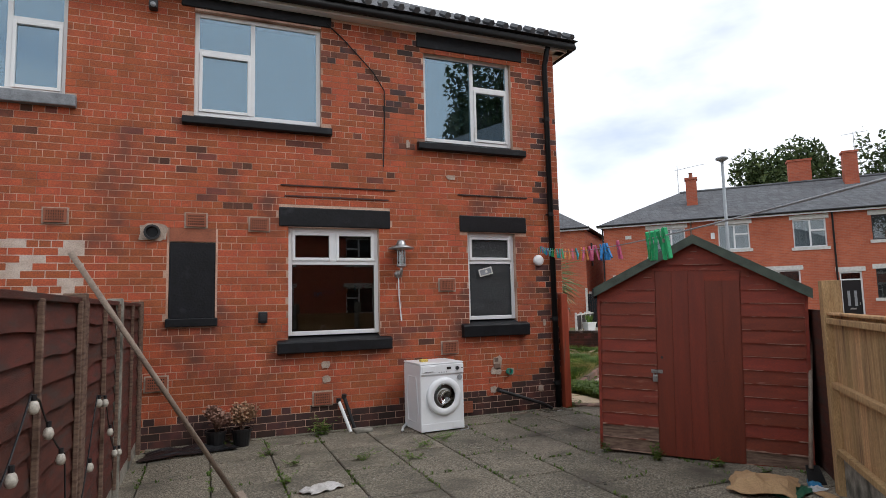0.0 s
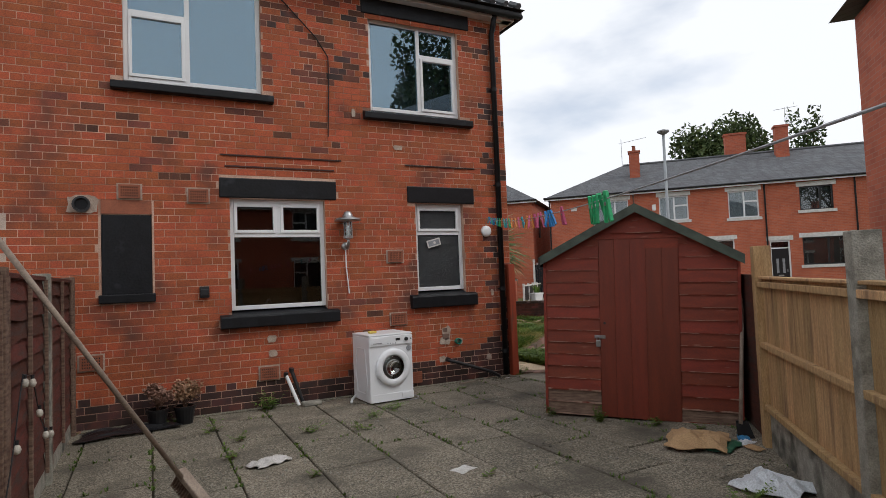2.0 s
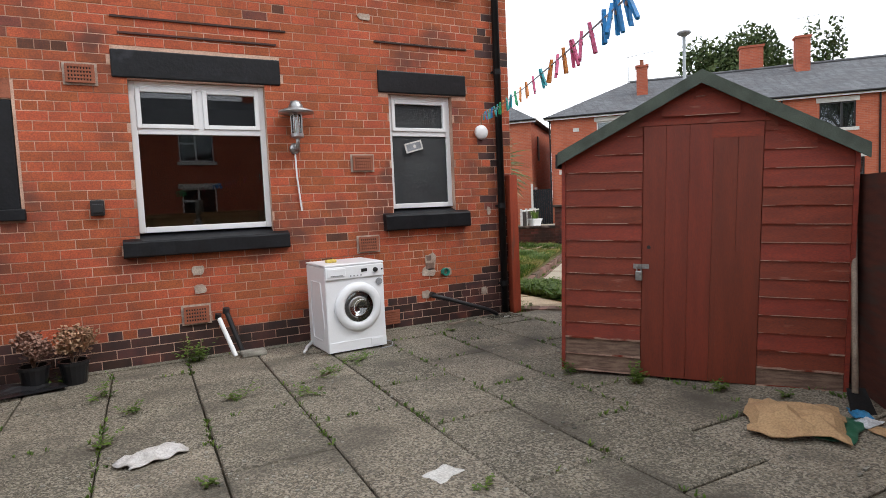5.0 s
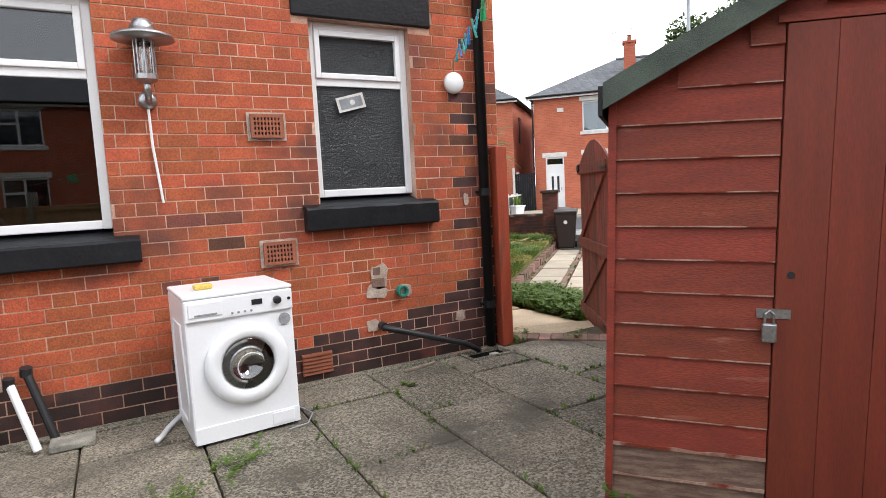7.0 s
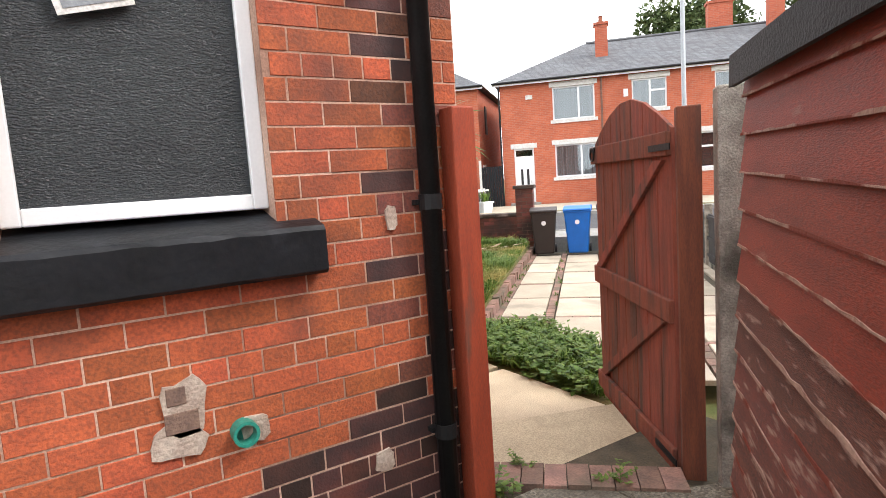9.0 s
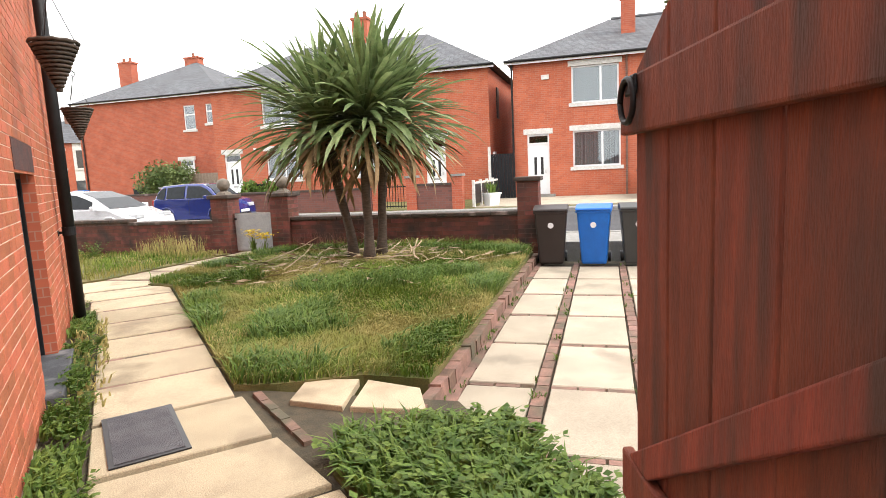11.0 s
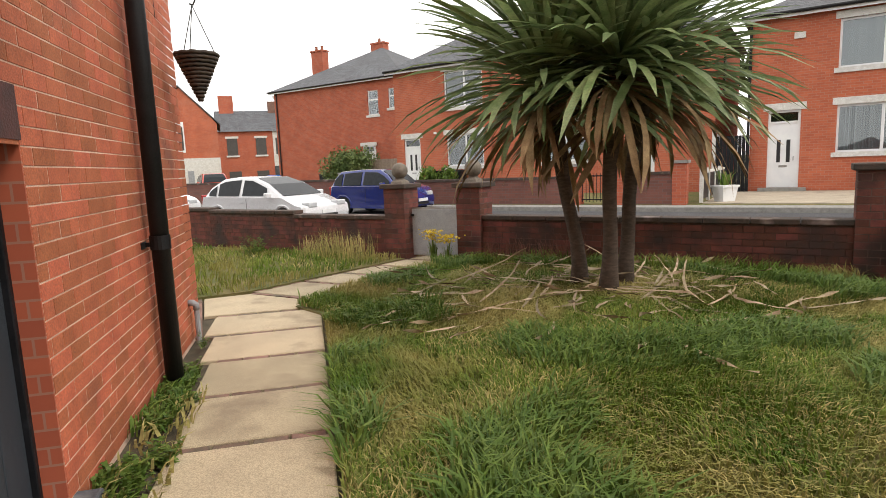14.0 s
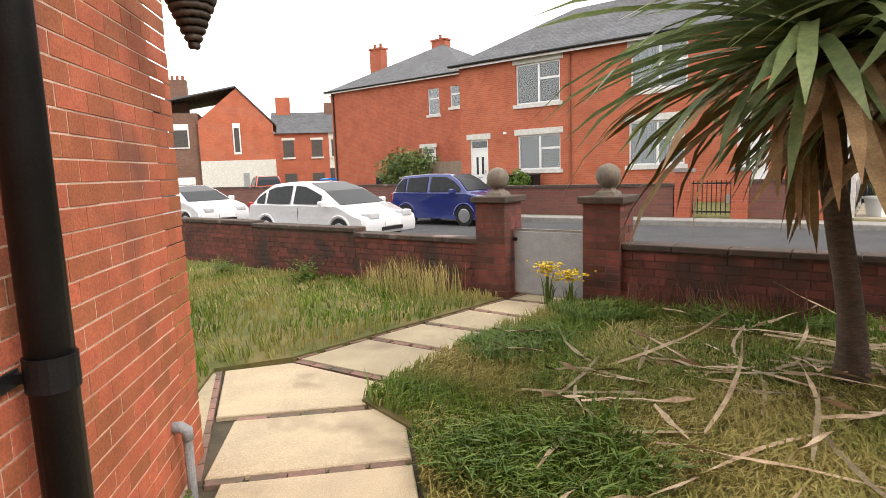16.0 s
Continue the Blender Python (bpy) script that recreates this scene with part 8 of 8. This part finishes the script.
def car(at, L, W, H, colour, label, roof, belt=0.9, nose=0.78):
    """roof: (foot of windscreen, front edge of roof, rear edge of roof, foot of rear window) as shares of the length from the front."""
    c = thing("parked_car", at, label, "car", "parked cars")
    a, b, d, e = (x * L for x in roof)
    half = W / 2
    prof = [(0.03, 0.22), (0.0, 0.42), (0.04, 0.62), (0.12 * L * 0.5, nose - 0.04), (a, belt), (e, belt + 0.03), (L - 0.05, belt - 0.02), (L, 0.55), (L - 0.04, 0.25)]
    g, n = Geo(), len(prof)
    rows = [(-half, 1.0, 0.0), (-half * 0.93, 1.0, 0.012), (half * 0.93, 1.0, 0.012), (half, 1.0, 0.0)]
    vs = []
    for y, s, dz in rows:
        edge = abs(y) > half * 0.95
        for x, z in prof:
            vs.append((x + (0.12 * (1 - 2 * x / L) if edge else 0), y * (0.985 if edge and z > 0.8 else 1.0), z - (0.05 if edge and z > 0.6 else 0)))
    fs = [(i * n + k, i * n + (k + 1) % n, (i + 1) * n + (k + 1) % n, (i + 1) * n + k) for i in range(3) for k in range(n)] + [tuple(range(n)), tuple(range(4 * n - 1, 3 * n - 1, -1))]
    body = part("body", g.add(vs, fs), colour, c, bevel=0.05, smooth=True)
    line = [(a, belt - 0.04), (a + (b - a) * 0.55, belt + (H - belt) * 0.62), (b, H - 0.03), (b + (d - b) * 0.45, H), (d, H - 0.05), (d + (e - d) * 0.6, belt + (H - belt) * 0.5), (e, belt - 0.02)]

    def side_y(z):
        return half - 0.07 - 0.2 * max(0.0, (z - belt) / (H - belt)) ** 1.2

    m_ = len(line)
    cv = [(x, -side_y(z), z) for x, z in line] + [(x, side_y(z), z) for x, z in line]
    cf = [(k, k + 1, m_ + k + 1, m_ + k) for k in range(m_ - 1)] + [tuple(range(m_ - 1, -1, -1)), tuple(range(m_, 2 * m_))]
    part("cabin", Geo().add(cv, cf), colour, c, bevel=0.04, smooth=True)

    def roof_z(x):
        for (x0, z0), (x1, z1) in zip(line, line[1:]):
            if x0 <= x <= x1:
                return z0 + (z1 - z0) * (x - x0) / (x1 - x0)
        return belt

    for sg in (-1, 1):
        for f0, f1 in ((0.10, 0.49), (0.53, 0.80), (0.83, 0.95)):
            xs = [a + (e - a) * (f0 + (f1 - f0) * q / 4) for q in range(5)]
            top = [(x, roof_z(x) - 0.085) for x in xs if roof_z(x) - 0.085 > belt + 0.06]
            if len(top) < 2:
                continue
            pts = [(top[0][0], belt + 0.035), (top[-1][0], belt + 0.045)] + top[::-1]
            part("side_window", Geo().prism([(x, sg * (side_y(z) + 0.004), z) for x, z in pts], (0, sg * 0.008, 0)), CARGLASS, c)
    for name, (p, q) in (("windscreen", ((a + 0.1, belt + 0.03), (b - 0.06, H - 0.1))), ("rear_window", ((e - 0.06, belt + 0.09), (d + 0.1, H - 0.14)))):
        mid = ((p[0] + q[0]) / 2, roof_z((p[0] + q[0]) / 2))
        pts = [(x, roof_z(x)) for x in (p[0], mid[0], q[0])]
        g = Geo()
        vs = [(x + (-0.012 if name == "windscreen" else 0.012), y, z + 0.014) for x, z in pts for y in (-side_y(z) + 0.09, side_y(z) - 0.09)]
        part(name, g.add(vs, [(0, 1, 3, 2), (2, 3, 5, 4)]), CARGLASS, c)
    for x in (0.19 * L, 0.81 * L):
        for sg in (-1, 1):
            y = sg * (half - 0.09)
            wl = part("wheel", Geo().cyl((x, y - 0.1, 0.3), (x, y + 0.1, 0.3), 0.31, 0.31, 22), RUBBER, c)
            part("rim", Geo().cyl((x, y + sg * 0.101, 0.3), (x, y + sg * 0.108, 0.3), 0.2, 0.19, 18), CHROME, wl)
            part("arch", Geo().tube([(x + 0.36 * math.cos(k * math.pi / 8), sg * (half + 0.0), 0.3 + 0.36 * math.sin(k * math.pi / 8)) for k in range(9)], 0.025, 6), colour, c)
    for sg in (-1, 1):
        part("headlight", Geo().box(0.01, sg * half * 0.62 - 0.16, 0.58, 0.3, sg * half * 0.62 + 0.16, 0.72), plain("headlight_glass", (0.6, 0.62, 0.64), 0.15) if "headlight_glass" not in bpy.data.materials else bpy.data.materials["headlight_glass"], c, bevel=0.03)
        part("tail_light", Geo().box(L - 0.12, sg * half * 0.85 - 0.08, 0.65, L - 0.005, sg * half * 0.85 + 0.08, 0.95), plain("tail_light_red", (0.4, 0.02, 0.02), 0.2) if "tail_light_red" not in bpy.data.materials else bpy.data.materials["tail_light_red"], c, bevel=0.02)
        part("mirror", Geo().box(a + 0.35, sg * (half + 0.02), belt - 0.02, a + 0.5, sg * (half + 0.19), belt + 0.12), colour, c, bevel=0.03)
        part("sill_trim", Geo().box(0.28 * L, sg * (half - 0.03), 0.2, 0.72 * L, sg * (half - 0.005), 0.3), RUBBER, c)
        part("door_seam", Geo().box(0.52 * L, sg * (half - 0.004), 0.35, 0.523 * L, sg * (half + 0.003), belt - 0.06), RUBBER, c)
        part("door_handle", Geo().box(0.55 * L, sg * (half - 0.0), belt - 0.16, 0.59 * L, sg * (half + 0.02), belt - 0.12), colour, c)
    part("number_plate", Geo().box(-0.03, -0.26, 0.4, 0.0, 0.26, 0.5), WHITE_PVC, c, "plain pale plate")
    part("grille", Geo().box(-0.01, -0.35, 0.3, 0.03, 0.35, 0.38), RUBBER, c)
    return c


HATCH = (0.19, 0.50, 0.79, 0.975)
car(STREET @ pose(-14.05, 29.0, -0.16, 0, 0, 180), 3.5, 1.58, 1.52, mat("deep_blue_car_paint", (0.006, 0.02, 0.17), (0.005, 0.017, 0.15), 0.2, bump=0, coat=1.0), "small deep blue hatchback parked at the far kerb", (0.16, 0.38, 0.88, 0.98), 0.95, 0.9)
car(STREET @ pose(-14.2, 24.6, -0.16, 0, 0, 180), 4.34, 1.80, 1.45, mat("white_car_paint", (0.74, 0.75, 0.77), (0.7, 0.71, 0.73), 0.2, bump=0, coat=1.0), "white five-door hatchback parked behind the front wall", HATCH, 0.88, 0.7)
car(STREET @ pose(-21.5, 25.0, -0.16, 0, 0, 180), 4.3, 1.8, 1.42, bpy.data.materials["white_car_paint"], "white car parked further along the road", HATCH, 0.9, 0.8)
car(STREET @ pose(-34, 36.0, -0.1, 0, 0, 150), 4.3, 1.8, 1.6, mat("orange_red_car_paint", (0.5, 0.06, 0.03), (0.45, 0.05, 0.03), 0.25, bump=0, coat=0.8), "orange-red car parked on a far drive", (0.2, 0.38, 0.9, 0.98), 0.95, 0.85)

# ---- bricks of the near walls ----
def dark_rear(x, z, i):
    """1 for the blackened courses at the foot and behind the pipe, 2 for sooty bricks in worn patches."""
    grain, patch = noise.noise((x * 7.3, z * 13.1, 2.5)), noise.noise((x * 0.75, z * 1.3, 8.2))
    if i < 3.0 + max(0.0, x - 4.3) * 2.4 + 1.2 * grain:
        return 1
    if x > 5.3 and grain > 0.12 + 0.12 * (z > 2.2):
        return 1 if grain > 0.3 else 2
    if 1.95 < x < 3.45 and z > 4.2 and patch > -0.3 and grain > 0.1:
        return 2 if grain < 0.42 else 1
    if 3.2 < z < 3.9 and x < 3.2 and grain > 0.36:
        return 2
    return 2 if patch > 0.3 and grain > 0.3 and x > 0.5 else 0


lay_bricks(wall_rear, -3.6, 5.68, 0.0, 5.53, [(h[0], h[1], h[2], h[3]) for h in REAR_HOLES] + [(1.43, 2.92, 2.64, 2.89), (3.97, 5.07, 2.63, 2.87), (0.24, 2.12, 5.4, 5.62), (3.36, 5.1, 5.32, 5.58), (1.41, 2.9, 1.01, 1.15), (3.96, 5.02, 1.11, 1.26), (0.27, 2.11, 3.87, 4.02), (3.34, 5.07, 3.79, 3.95), (-2.6, -0.85, 3.95, 4.09), (0.13, 0.7, 1.39, 2.58)],
           lambda x, z: x > 3.9 and 0.25 < z < 2.0, dark_at=dark_rear, rng=random.Random(5))
lay_bricks(wall_gable, 0.0, 9.6, -0.19, 5.53, [(4.95, 6.2, -0.2, 1.55), (4.85, 6.3, -0.3, -0.12)], lambda x, z: x > 6.6 and 0.0 < z < 1.75, BRICK_GABLE_LIT, rng=random.Random(6))
for w_, length_, top_ in front_walls:
    lay_bricks(w_, 0.0, length_, -0.2, top_ + 0.01, [], lambda x, z: False, GARDEN_BRICK, rng=random.Random(9))

# ---- the side wall, front garden and street run a little off square to the rear wall ----
FRONT_TURN = pose(5.68, 7.83, 0, 0, 0, -1.2) @ pose(-5.68, -7.83, 0)
YARD_SIDE = {"garden_gate", "hinge_post", "concrete_post", "gate_post", "threshold", "clothes_line", "clothes_peg", "garden_shed", "roof", "wall_front", "downpipe"}
GABLE_SIDE = {"wall_gable", "door_1", "door_step", "reveal_brick", "reveal_back"}
bpy.context.view_layer.update()
for ob in [o for o in scene.objects if o.parent is None and o.type in ("MESH", "EMPTY")]:
    kind_name = ob.name.split(".")[0]
    pts = [o.matrix_world @ Vector(c) for o in [ob] + list(ob.children) if o.type == "MESH" for c in o.bound_box]
    mid = (Vector([min(p[k] for p in pts) for k in range(3)]) + Vector([max(p[k] for p in pts) for k in range(3)])) / 2
    if kind_name in GABLE_SIDE or (kind_name not in YARD_SIDE and (mid.y > 17.45 or (mid.x > 5.66 and mid.y > 7.85))):
        ob.matrix_basis = FRONT_TURN @ ob.matrix_basis
